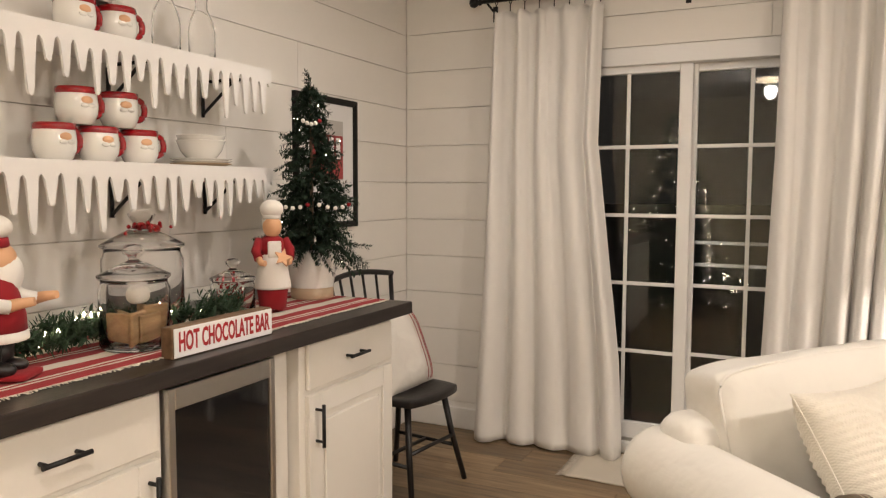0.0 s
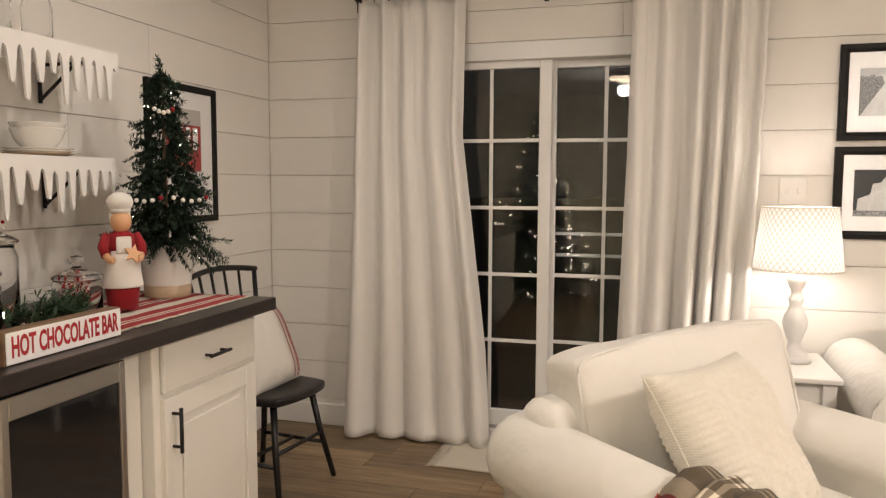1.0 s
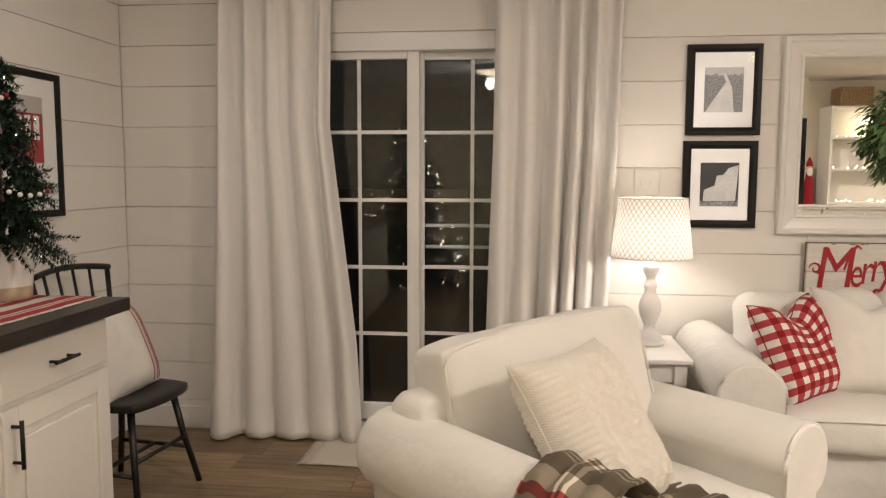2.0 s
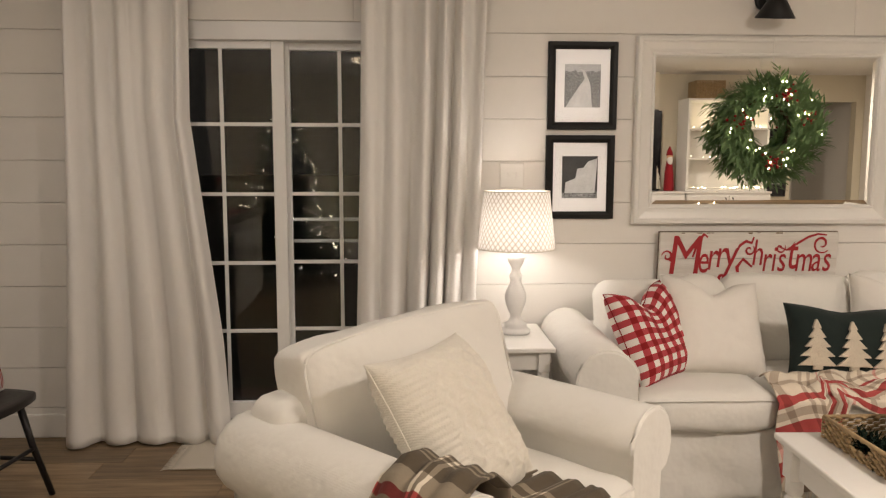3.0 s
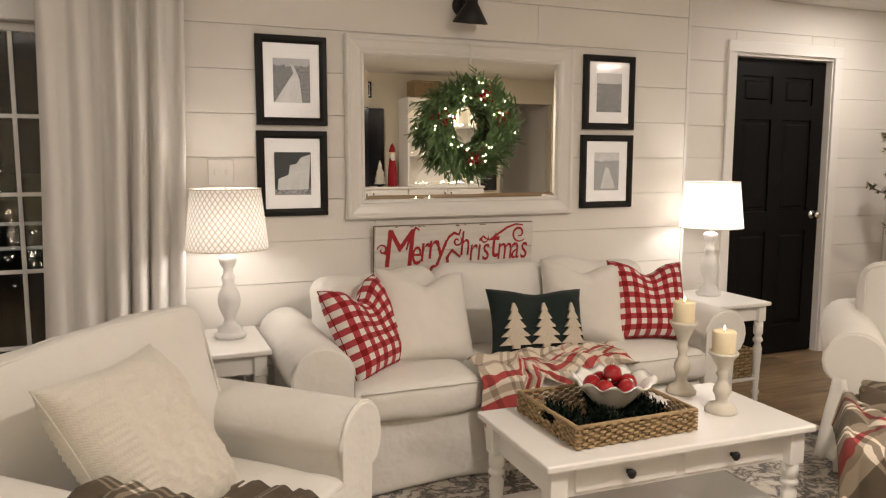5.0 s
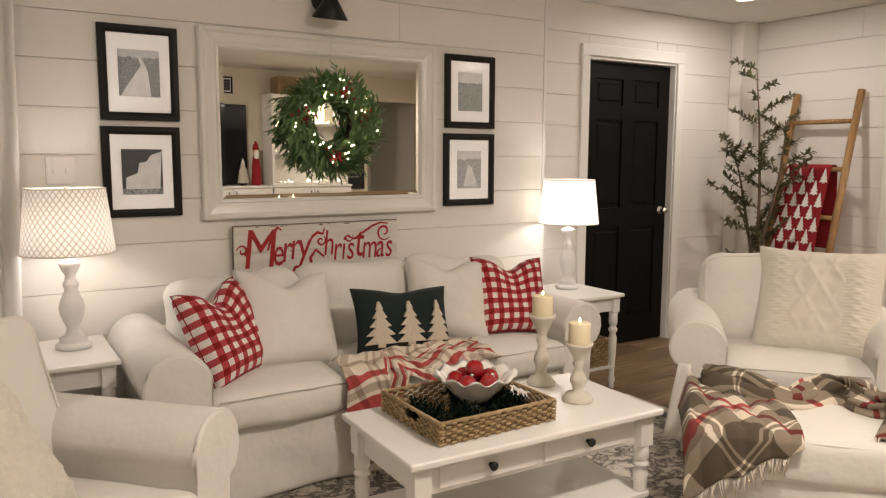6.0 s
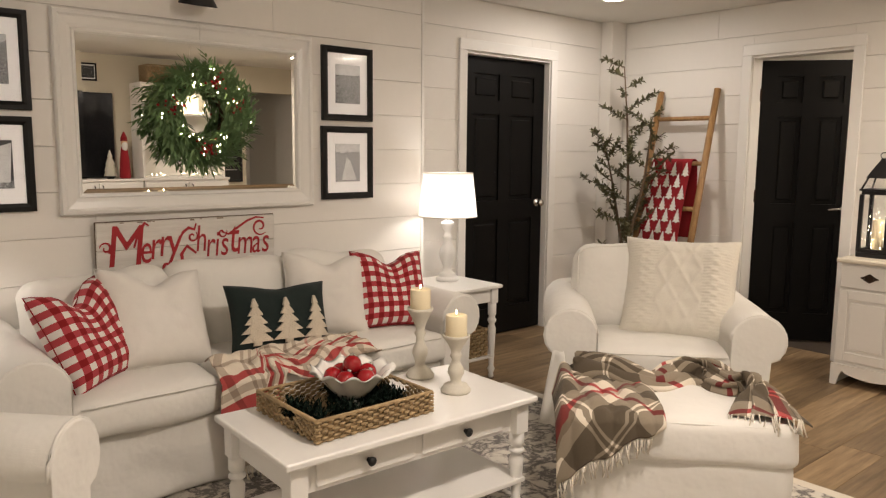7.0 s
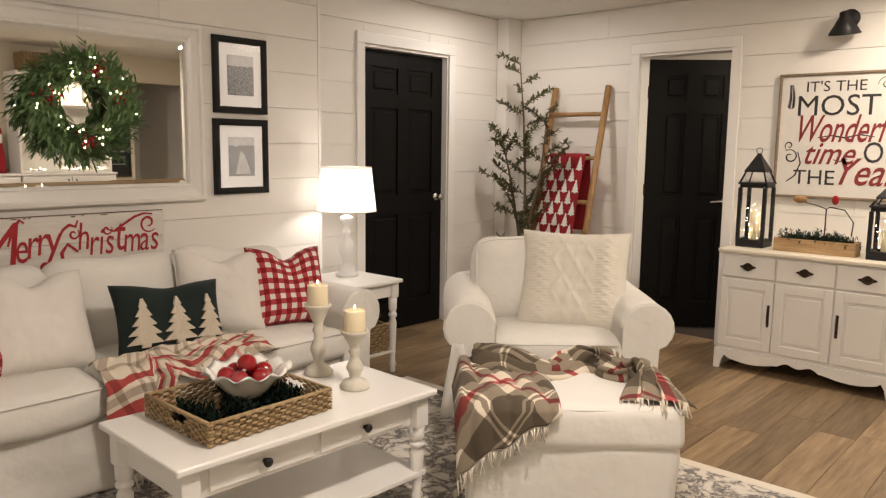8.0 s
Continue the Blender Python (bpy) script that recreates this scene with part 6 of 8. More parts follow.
# ---- chair by the corner ----
def windsor_chair():
    root = thing("side_chair", facing(0.63, 3.26, -8), "black painted spindle-back chair with a cushion", "chair")
    seat = soft_box(0.42, 0.42, 0.036, 0.015, 10, lambda p: Vector((p.x * (1 - 0.16 * (p.x / 0.21) ** 2 * (abs(p.y) / 0.21) ** 2), p.y * (1 - 0.16 * (p.y / 0.21) ** 2 * (abs(p.x) / 0.21) ** 2), p.z - (0.010 * max(0, 1 - (p.x ** 2 + p.y ** 2) / 0.03) if p.z > 0 else 0))))
    seat.transform(pose(0, 0, 0.430))
    part("seat", seat, BLACK_WOOD, root)
    for sx in (-1, 1):
        for sy in (-1, 1):
            part("leg", tube([(sx * 0.205, sy * 0.20, 0.0), (sx * 0.165, sy * 0.155, 0.22), (sx * 0.135, sy * 0.125, 0.418)], 0.012, 10, None, 0.015), BLACK_WOOD, root)
        part("stretcher", tube([(sx * 0.178, -0.170, 0.16), (sx * 0.178, 0.170, 0.16)], 0.009, 8), BLACK_WOOD, root)
    part("stretcher", tube([(-0.176, 0.0, 0.16), (0.176, 0.0, 0.16)], 0.009, 8), BLACK_WOOD, root)
    part("stretcher", tube([(-0.165, -0.158, 0.21), (0.165, -0.158, 0.21)], 0.009, 8), BLACK_WOOD, root)
    rail = [(-0.225 + 0.45 * k / 10, 0.235 + 0.035 * math.sin(math.pi * k / 10), 0.925 + 0.020 * math.sin(math.pi * k / 10)) for k in range(11)]
    part("top_rail", tube(rail, 0.013, 8), BLACK_WOOD, root)
    for k, f in enumerate((-1, -0.6, -0.2, 0.2, 0.6, 1)):
        rr = 0.011 if abs(f) == 1 else 0.0065
        top = (f * 0.215, 0.238 + 0.035 * (1 - f * f), 0.92 + 0.018 * (1 - f * f))
        part("back_post" if abs(f) == 1 else "spindle", tube([(f * 0.165, 0.165 + 0.012 * (1 - f * f), 0.44), top], rr, 8), BLACK_WOOD, root)
    return root


windsor_chair()


def cushion(name, m, w, h, t, mat, label, seed, chop=0.0, wrinkle=0.008, group="", relief=None):
    root = thing(name, m, label, "cushion", group)
    part("cover", pillow(w, h, t, seed, chop, wrinkle, 130 if relief else 34, relief), mat, root)
    ed = []
    n = 40
    for k in range(n + 1):
        a = k / n * 4
        s, f = int(a) % 4, a - int(a)
        u, v = ((2 * f - 1, -1), (1, 2 * f - 1), (1 - 2 * f, 1), (-1, 1 - 2 * f))[s]
        x = w / 2 * u * (1 - 0.075 * (1 - v * v) * abs(u))
        y = h / 2 * v * (1 - 0.075 * (1 - u * u) * abs(v))
        if chop:
            y -= chop * math.exp(-(u / 0.38) ** 2) * max(0.0, (v + 0.4) / 1.4) ** 1.3
        ed.append((x, y, 0))
    part("seam", tube(ed, 0.0028, 5), mat, root)
    return root


cushion_m = facing(0.63, 3.26, -8) @ pose(0.0, 0.035, 0.605, 68, 0, 4)
chair_cushion = cushion("scatter_cushion", cushion_m, 0.40, 0.38, 0.14, CUSHION_WHITE, "cream cushion with red stripes on the black chair", 4)
for x in (0.085, 0.105, 0.125):
    st = grid(1, 24, lambda u, v: (x + 0.006 * u + (0.006 if x == 0.105 else 0), -0.165 + 0.33 * v, 0.0715 * max(0.0, (1 - ((x + 0.003) / 0.20) ** 4) * (1 - (-0.88 + 1.76 * v) ** 4)) ** 0.55 + 0.010))
    part("red_stripe", st, RED_CLOTH, chair_cushion, "woven red stripe")


# ---- cushions on the seats ----
def on_seat(x, y, z, turn, lean, roll=0.0):
    return pose(x, y, z, 0, 0, turn) @ pose(0, 0, 0, lean, 0, 0) @ pose(0, 0, 0, 0, 0, roll)


SOFA_G = "scatter cushions on the sofa"
cushion("scatter_cushion", on_seat(3.345, 3.47, 0.650, 34, 63, 4), 0.38, 0.42, 0.17, GINGHAM, "red and white gingham cushion leaning on the sofa arm", 1, 0.080, group=SOFA_G)
cushion("scatter_cushion", on_seat(3.640, 3.55, 0.660, 8, 62, -7), 0.45, 0.44, 0.18, CUSHION_WHITE, "plain white cushion with a dented top on the sofa", 2, 0.065, 0.012, SOFA_G)
cushion("scatter_cushion", on_seat(4.470, 3.55, 0.665, -16, 66, -4), 0.42, 0.42, 0.16, CUSHION_WHITE, "plain white cushion behind the green one", 5, 0.050, 0.012, SOFA_G)
cushion("scatter_cushion", on_seat(4.800, 3.47, 0.665, -10, 67, -3), 0.40, 0.40, 0.16, GINGHAM, "red and white gingham cushion at the sofa's far arm", 8, 0.060, group=SOFA_G)
green = cushion("lumbar_cushion", on_seat(4.145, 3.42, 0.616, 2, 70, -4), 0.50, 0.31, 0.13, GREEN_VELVET, "dark green cushion with three cream felt trees", 11, 0.018, 0.005, SOFA_G)


def tree_outline(w, h, tiers):
    right = []
    for k in range(tiers):
        f0, f1 = k / tiers, (k + 1) / tiers
        a, b = w / 2 * (0.40 + 0.60 * (1 - f0)) if k else w / 2, w / 2 * (1 - f1) * 0.50 + 0.003
        if k:
            a = w / 2 * (1 - f0) * 1.12
        right += [(a, f0 * h), (a * 0.97, f0 * h + 0.02 * h), (b, f1 * h - 0.01 * h)]
    return [(-x, y) for x, y in right[::-1]] + [(-0.12 * w, 0), (-0.12 * w, -0.08 * h), (0.12 * w, -0.08 * h), (0.12 * w, 0)][0:4] + right


def felt_tree(w, h, tiers, thick):
    out = tree_outline(w, h, tiers)
    pts = [(x, y - h / 2) for x, y in out]
    bm = bmesh.new()
    f = bm.faces.new([bm.verts.new((x, y, 0)) for x, y in pts])
    ext = bmesh.ops.extrude_face_region(bm, geom=[f])
    bmesh.ops.translate(bm, verts=[v for v in ext["geom"] if isinstance(v, bmesh.types.BMVert)], vec=(0, 0, thick))
    bmesh.ops.recalc_face_normals(bm, faces=bm.faces[:])
    return bm


BOUCLE = plain("cream_boucle", (0.66, 0.58, 0.46), 0.95, vary=0.25, grain=160, relief=1.0, depth=0.008)
for x, w, h in ((-0.150, 0.140, 0.190), (0.0, 0.148, 0.186), (0.150, 0.140, 0.188)):
    t = part("felt_tree", felt_tree(w, h, 5, 0.012), BOUCLE, green, "cream appliqued tree")
    me = t.data
    for vert in me.vertices:
        gx, gy = (vert.co.x + x) / 0.235, (vert.co.y - 0.012) / 0.150
        vert.co.z += 0.065 * max(0.0, (1 - gx ** 4) * (1 - gy ** 4)) ** 0.55 + 0.002
    t.matrix_local = pose(x, -0.012, 0)

cushion("scatter_cushion", facing(2.46, 2.54, -45) @ pose(-0.085, -0.085, 0.632, 57, 0, 10), 0.45, 0.50, 0.18, KNIT, "cream cable-knit cushion in the armchair", 14, 0.0, 0.014, relief=cable_knit)
cushion("scatter_cushion", FAR @ pose(0.13, -0.04, 0.685, 64, 0, -14), 0.56, 0.54, 0.20, KNIT, "cream cable-knit cushion on the far armchair", 17, 0.0, 0.012, relief=diamond_knit)


# ---- throws ----
def fringe(points, down, mat, parent, seed, length=0.07):
    rng = random.Random(seed)
    bm = bmesh.new()
    d = Vector(down)
    for p in points:
        p = Vector(p)
        j = Vector((rng.uniform(-0.012, 0.012), rng.uniform(-0.012, 0.012), rng.uniform(-0.006, 0.006)))
        tube([p, p + d * length * 0.5 + j * 0.6, p + d * length * rng.uniform(0.85, 1.1) + j * 1.5], 0.0028, 4, bm)
    tagged(part("fringe", bm, mat, parent), kind="stuff")


def along(line, f):
    """A smooth point on a line of points, f in 0..1."""
    g = max(0.0, min(0.9999, f)) * (len(line) - 1)
    k = int(g)
    p = [Vector(line[max(0, min(len(line) - 1, k + d))]) for d in (-1, 0, 1, 2)]
    t = g - k
    return 0.5 * ((2 * p[1]) + (p[2] - p[0]) * t + (2 * p[0] - 5 * p[1] + 4 * p[2] - p[3]) * t * t + (3 * p[1] - p[0] - 3 * p[2] + p[3]) * t ** 3)


def sofa_throw():
    root = thing("throw_blanket", pose(0, 0, 0), "red and grey tartan throw bunched on the sofa seat", "throw")

    def fn(u, v):
        x = 3.755 + 0.73 * u + 0.025 * math.sin(5 * v + 2) + 0.02 * math.sin(9 * u)
        hang = 0.36 * max(0.0, min(1.0, (0.34 - u) / 0.10)) + 0.07 * max(0.0, 1 - abs(u - 0.55) / 0.25)
        flat = 0.225
        s = v * (flat + hang)
        ridge = abs(math.sin(9.5 * u + 3.0 * v + 0.8 * math.sin(7 * v)))
        rip = 0.018 * ridge ** 0.7 + 0.011 * abs(math.sin(21 * u - 7 * v + 1)) + 0.018 * abs(wobble((u * 8, v * 5, 3), 1, 1))
        y_edge = 3.160
        if s < flat:
            y = 3.385 - s - 0.010 * math.sin(14 * u)
            back = max(0.0, 1 - abs(s - 0.05) / 0.06)
            z = 0.470 + rip + 0.026 * back * (0.4 + 0.6 * math.sin(2.6 * u + 0.3) ** 2)
            if y < y_edge + 0.06:
                z -= (y_edge + 0.06 - y) * 0.5
        else:
            y = y_edge - 0.014 - 0.5 * rip
            z = 0.462 - (s - flat)
        return (x, y, z)

    part("blanket", grid(110, 60, fn, lambda u, v: (u * 0.80 + 0.05 * math.sin(6 * v), v * 0.64 + 0.04 * math.sin(9 * u))), TARTAN, root).modifiers.new("thickness", "SOLIDIFY").thickness = 0.006
    fringe([fn(u / 110, 1.0) for u in range(0, 34, 1)], (0, 0, -1), CREAM_CLOTH, root, 4, 0.06)


sofa_throw()


def ottoman_throw():
    root = thing("throw_blanket", OTTOMAN, "charcoal, cream and red tartan throw bunched and draped over the ottoman", "throw")
    bm = bmesh.new()

    def drape(u, v):
        """The spread end: over the top and down the front, cut off aslant."""
        x = -0.445 + 0.37 * u + 0.02 * v
        edge = -0.322
        s = v * (0.49 + 0.27 * (1 - u) ** 1.1 + 0.012 * math.sin(16 * u))
        y = 0.20 - 0.05 * u - s
        fold = 0.016 * abs(math.sin(8 * u + 2.5 * v)) + 0.010 * abs(math.sin(17 * u - 3 * v)) + 0.014 * abs(wobble((u * 5, v * 4, 7), 1, 1))
        z = 0.448 + fold * (1.3 - 0.5 * v)
        if y < edge:
            over = edge - y
            y, z = edge - 0.012 - 0.8 * fold - 0.05 * over, 0.438 - over
        elif y < edge + 0.05:
            z -= (edge + 0.05 - y) * 0.25
        if x < -0.412:
            z -= (-0.412 - x) * 3.2
        return (x, y, z)

    grid(60, 70, drape, lambda u, v: (0.36 * u - v * 0.42 + 0.40, 0.22 * u + v * 0.50 + 0.02), bm=bm)
    spine = [(-0.36, 0.16, 0), (-0.20, 0.13, 0), (-0.06, 0.02, 0), (0.06, 0.12, 0), (0.18, 0.14, 0), (0.25, 0.02, 0), (0.29, -0.02, 0), (0.32, -0.10, 0), (0.30, -0.29, 0)]

    def bunch(u, v):
        """The gathered length: folds stacked along a winding spine, opening out to a fringed tail."""
        c = along(spine, u)
        d = (along(spine, min(1, u + 0.02)) - along(spine, max(0, u - 0.02))).normalized()
        n = Vector((-d.y, d.x, 0))
        t = 2 * v - 1
        tail = max(0.0, (u - 0.80) / 0.20)
        half = 0.085 + 0.030 * math.sin(13 * u + 1) + 0.020 * tail
        folds = abs(math.sin(5.2 * t + 9 * u + 0.9 * math.sin(15 * u)))
        crown = max(0.0, 1 - t * t) ** 0.6
        z = 0.450 + crown * (0.022 + (0.052 + 0.018 * math.sin(19 * u)) * folds) * (1 - 0.75 * tail) + 0.014 * abs(wobble((u * 11, t * 3, 2), 1, 1))
        p = c + n * (t * half + 0.018 * math.sin(11 * t + 8 * u))
        over = max(0.0, -0.318 - p.y)
        if over:
            p.y = -0.330 - 0.1 * over
            z -= over * 1.2
        return (p.x, p.y, z - 0.25 * max(0.0, p.x - 0.40))

    grid(120, 46, bunch, lambda u, v: (u * 1.15 + 0.06 * math.sin(5 * v), v * 0.40 + 0.10 * u), bm=bm)
    part("blanket", bm, TARTAN_DARK, root).modifiers.new("thickness", "SOLIDIFY").thickness = 0.005
    fringe([drape(k / 90, 1.0) for k in range(1, 80, 2)], (0, -0.05, -1), CREAM_CLOTH, root, 5, 0.060)
    fringe([bunch(1.0, 0.06 + 0.88 * k / 26) for k in range(27)], (0.05, -0.25, -0.95), CREAM_CLOTH, root, 6, 0.055)


ottoman_throw()


def chair_throw():
    root = thing("throw_blanket", facing(2.46, 2.54, -45), "grey and red tartan throw over the armchair's arm", "throw")

    def fn(u, v):
        y = -0.46 + 0.24 * u + 0.03 * math.sin(4 * v)
        # across: from the seat, up over the rolled arm and down outside
        path = [(0.12, 0.482), (-0.05, 0.485), (-0.22, 0.488), (-0.262, 0.53), (-0.272, 0.615), (-0.325, 0.665), (-0.40, 0.677), (-0.475, 0.655), (-0.540, 0.59), (-0.552, 0.50), (-0.552, 0.40)]
        f = v * (len(path) - 1)
        i = min(int(f), len(path) - 2)
        k = f - i
        x = path[i][0] * (1 - k) + path[i + 1][0] * k
        z = path[i][1] * (1 - k) + path[i + 1][1] * k
        rip = 0.016 * abs(math.sin(10 * u + 4 * v)) + 0.012 * abs(wobble((u * 6, v * 6, 9), 1, 1))
        return (x - rip * 0.3, y, z + rip)

    part("blanket", grid(40, 60, fn, lambda u, v: (u * 0.25 + 0.05, v * 0.95 + 0.10)), TARTAN_DARK, root).modifiers.new("thickness", "SOLIDIFY").thickness = 0.006


chair_throw()


# ---- on the coffee table ----
CT = 0.455


def tray():
    root = thing("wicker_tray", pose(3.937, 2.572, CT), "woven seagrass tray with cut-out handles on the coffee table", "tray")
    w, d, h = 0.475, 0.405, 0.075
    part("tray_base", box(-w / 2 + 0.012, w / 2 - 0.012, -d / 2 + 0.012, d / 2 - 0.012, 0.0, 0.010, 0.002), WICKER, root)
    rows = 7
    for name, length, rot, off in (("long_side", w, 0, -d / 2), ("long_side", w, 180, -d / 2), ("short_side", d, 90, -w / 2), ("short_side", d, 270, -w / 2)):
        bm = bmesh.new()
        for r in range(rows):
            z = 0.008 + (h - 0.012) * r / (rows - 1)
            n = int(length / 0.021)
            for k in range(n):
                x = -length / 2 + length * (k + 0.5) / n
                if name == "short_side" and abs(x) < 0.045 and 2 < r < 6:
                    continue
                out = 0.0035 if (k + r) % 2 else -0.0035
                s = soft_box(length / n * 1.04, 0.010, h / rows * 0.96, 0.0042, 1)
                merge(bm, s, pose(x, off + 0.008 + out, z, 0, 0, 0))
        bm.transform(pose(0, 0, 0, 0, 0, rot))
        part(name, bm, WICKER, root)
    rim = bmesh.new()
    tube([(-w / 2 + 0.006, -d / 2 + 0.008, h), (w / 2 - 0.006, -d / 2 + 0.008, h), (w / 2 - 0.006, d / 2 - 0.008, h), (-w / 2 + 0.006, d / 2 - 0.008, h), (-w / 2 + 0.006, -d / 2 + 0.008, h)], 0.007, 8, rim)
    part("rim", rim, WICKER, root)


tray()
garland("greenery", pose(3.937, 2.572, CT + 0.012), [(-0.18, -0.10, 0.012), (-0.17, 0.10, 0.012), (-0.05, -0.12, 0.016), (0.02, 0.13, 0.016), (0.08, -0.12, 0.016), (0.17, 0.10, 0.012), (0.18, -0.08, 0.012)], 0.050, 340, 31, "dark fir sprigs lying in the wicker tray", 0, TRAY_GREEN)


def ruffled_bowl():
    root = thing("bowl", pose(3.985, 2.60, CT + 0.038), "white ceramic bowl with a ruffled rim holding baubles", "bowl")
    prof = [(0.040, 0.0), (0.058, 0.012), (0.090, 0.048), (0.120, 0.084), (0.148, 0.108)]

    def fn(u, v):
        f = v * 8
        inner = f > 4
        g = f if not inner else 8 - f
        i = min(int(g), 3)
        k = g - i
        r = prof[i][0] * (1 - k) + prof[i + 1][0] * k - (0.005 if inner else 0)
        z = prof[i][1] * (1 - k) + prof[i + 1][1] * k + (0.005 if inner else 0)
        a = 2 * math.pi * u
        wv = max(0, (g - 1.5) / 2.5) ** 2
        return ((r + 0.007 * wv * math.cos(11 * a)) * math.cos(a), (r + 0.007 * wv * math.cos(11 * a)) * math.sin(a), z + 0.010 * wv * math.sin(11 * a))

    bm = grid(110, 16, fn, closed=True)
    part("bowl_wall", bm, CERAMIC, root)
    part("foot", lathe([(0.048, -0.028), (0.045, -0.020), (0.040, 0.0), (0.040, 0.003)], 24), CERAMIC, root)


ruffled_bowl()
bau = thing("bauble", pose(3.985, 2.598, CT + 0.158), "glossy red bauble in the ruffled bowl", "ornament", "red baubles in the bowl")
bb = bmesh.new()
ball(bb, (0, 0, 0), 0.034, 0)
part("globe", bb, RED, bau)
part("cap", lathe([(0.008, 0.030), (0.008, 0.040), (0.002, 0.042)], 10), NICKEL, bau, "small metal cap")
for k, (x, y, z) in enumerate(((-0.048, -0.030, -0.040), (0.022, -0.054, -0.040), (0.062, -0.006, -0.036), (-0.010, 0.056, -0.036), (-0.060, 0.030, -0.036), (0.042, 0.048, -0.036))):
    copy_thing(bau, pose(3.985 + x, 2.60 + y, CT + 0.155 + z, 20 * k, 30, 40 * k))


def candlestick(x, y, h, label):
    root = thing("candlestick", pose(x, y, CT), label, "candlestick", "candlesticks on the coffee table")
    k = h / 0.28
    part("stick", lathe([(0.056, 0), (0.058, 0.010), (0.050, 0.020), (0.046, 0.028), (0.026, 0.040 * k), (0.020, 0.055 * k), (0.024, 0.075 * k), (0.032, 0.095 * k), (0.030, 0.115 * k), (0.018, 0.140 * k), (0.016, 0.160 * k), (0.024, 0.178 * k),
                        (0.018, 0.190 * k), (0.020, 0.205 * k), (0.030, 0.230 * k), (0.042, 0.255 * k), (0.052, 0.270 * k), (0.053, h), (0.044, h), (0.042, h - 0.006)], 28), CANDLESTICK, root)


def candle(x, y, z, h, label):
    root = thing("pillar_candle", pose(x, y, z), label, "candle", "ivory candles on candlesticks")
    part("wax", lathe([(0.040, 0), (0.041, 0.003), (0.041, h - 0.004), (0.039, h), (0.030, h - 0.003), (0.004, h - 0.005)], 26), WAX, root)
    part("wick", tube([(0, 0, h - 0.006), (0.001, 0, h + 0.006)], 0.0012, 5), BLACK_METAL, root)
    fl = lathe([(0.0015, h + 0.002), (0.0042, h + 0.006), (0.0045, h + 0.009), (0.0022, h + 0.015), (0.0006, h + 0.020)], 12)
    part("flame", fl, glow("candle_flame", (1.0, 0.72, 0.34), 14.0), root)


candlestick(4.405, 2.735, 0.285, "tall turned candlestick in weathered cream wood")
candle(4.405, 2.735, CT + 0.280, 0.082, "lit ivory pillar candle on the tall stick")
candlestick(4.390, 2.500, 0.222, "short turned candlestick in weathered cream wood")
candle(4.390, 2.500, CT + 0.217, 0.082, "lit ivory pillar candle on the short stick")


def basket(m, w, d, h, label):
    root = thing("wicker_basket", m, label, "basket")
    for nm, L, rot, off in (("side", w, 0, -d / 2), ("side", w, 180, -d / 2), ("side", d, 90, -w / 2), ("side", d, 270, -w / 2)):
        bm = bmesh.new()
        rows = max(4, int(h / 0.018))
        n = max(5, int(L / 0.030))
        for r in range(rows):
            for k in range(n):
                s = soft_box(L / n * 1.05, 0.009, h / rows * 0.96, 0.004, 1)
                merge(bm, s, pose(-L / 2 + L * (k + 0.5) / n, off + 0.006 + (0.003 if (k + r) % 2 else -0.003), h * (r + 0.5) / rows))
        bm.transform(pose(0, 0, 0, 0, 0, rot))
        part(nm, bm, WICKER, root)
    part("bottom", box(-w / 2 + 0.008, w / 2 - 0.008, -d / 2 + 0.008, d / 2 - 0.008, 0.002, 0.012), WICKER, root)


basket(pose(5.46, 3.76, 0.143), 0.34, 0.32, 0.17, "small woven basket on the end table's low shelf")


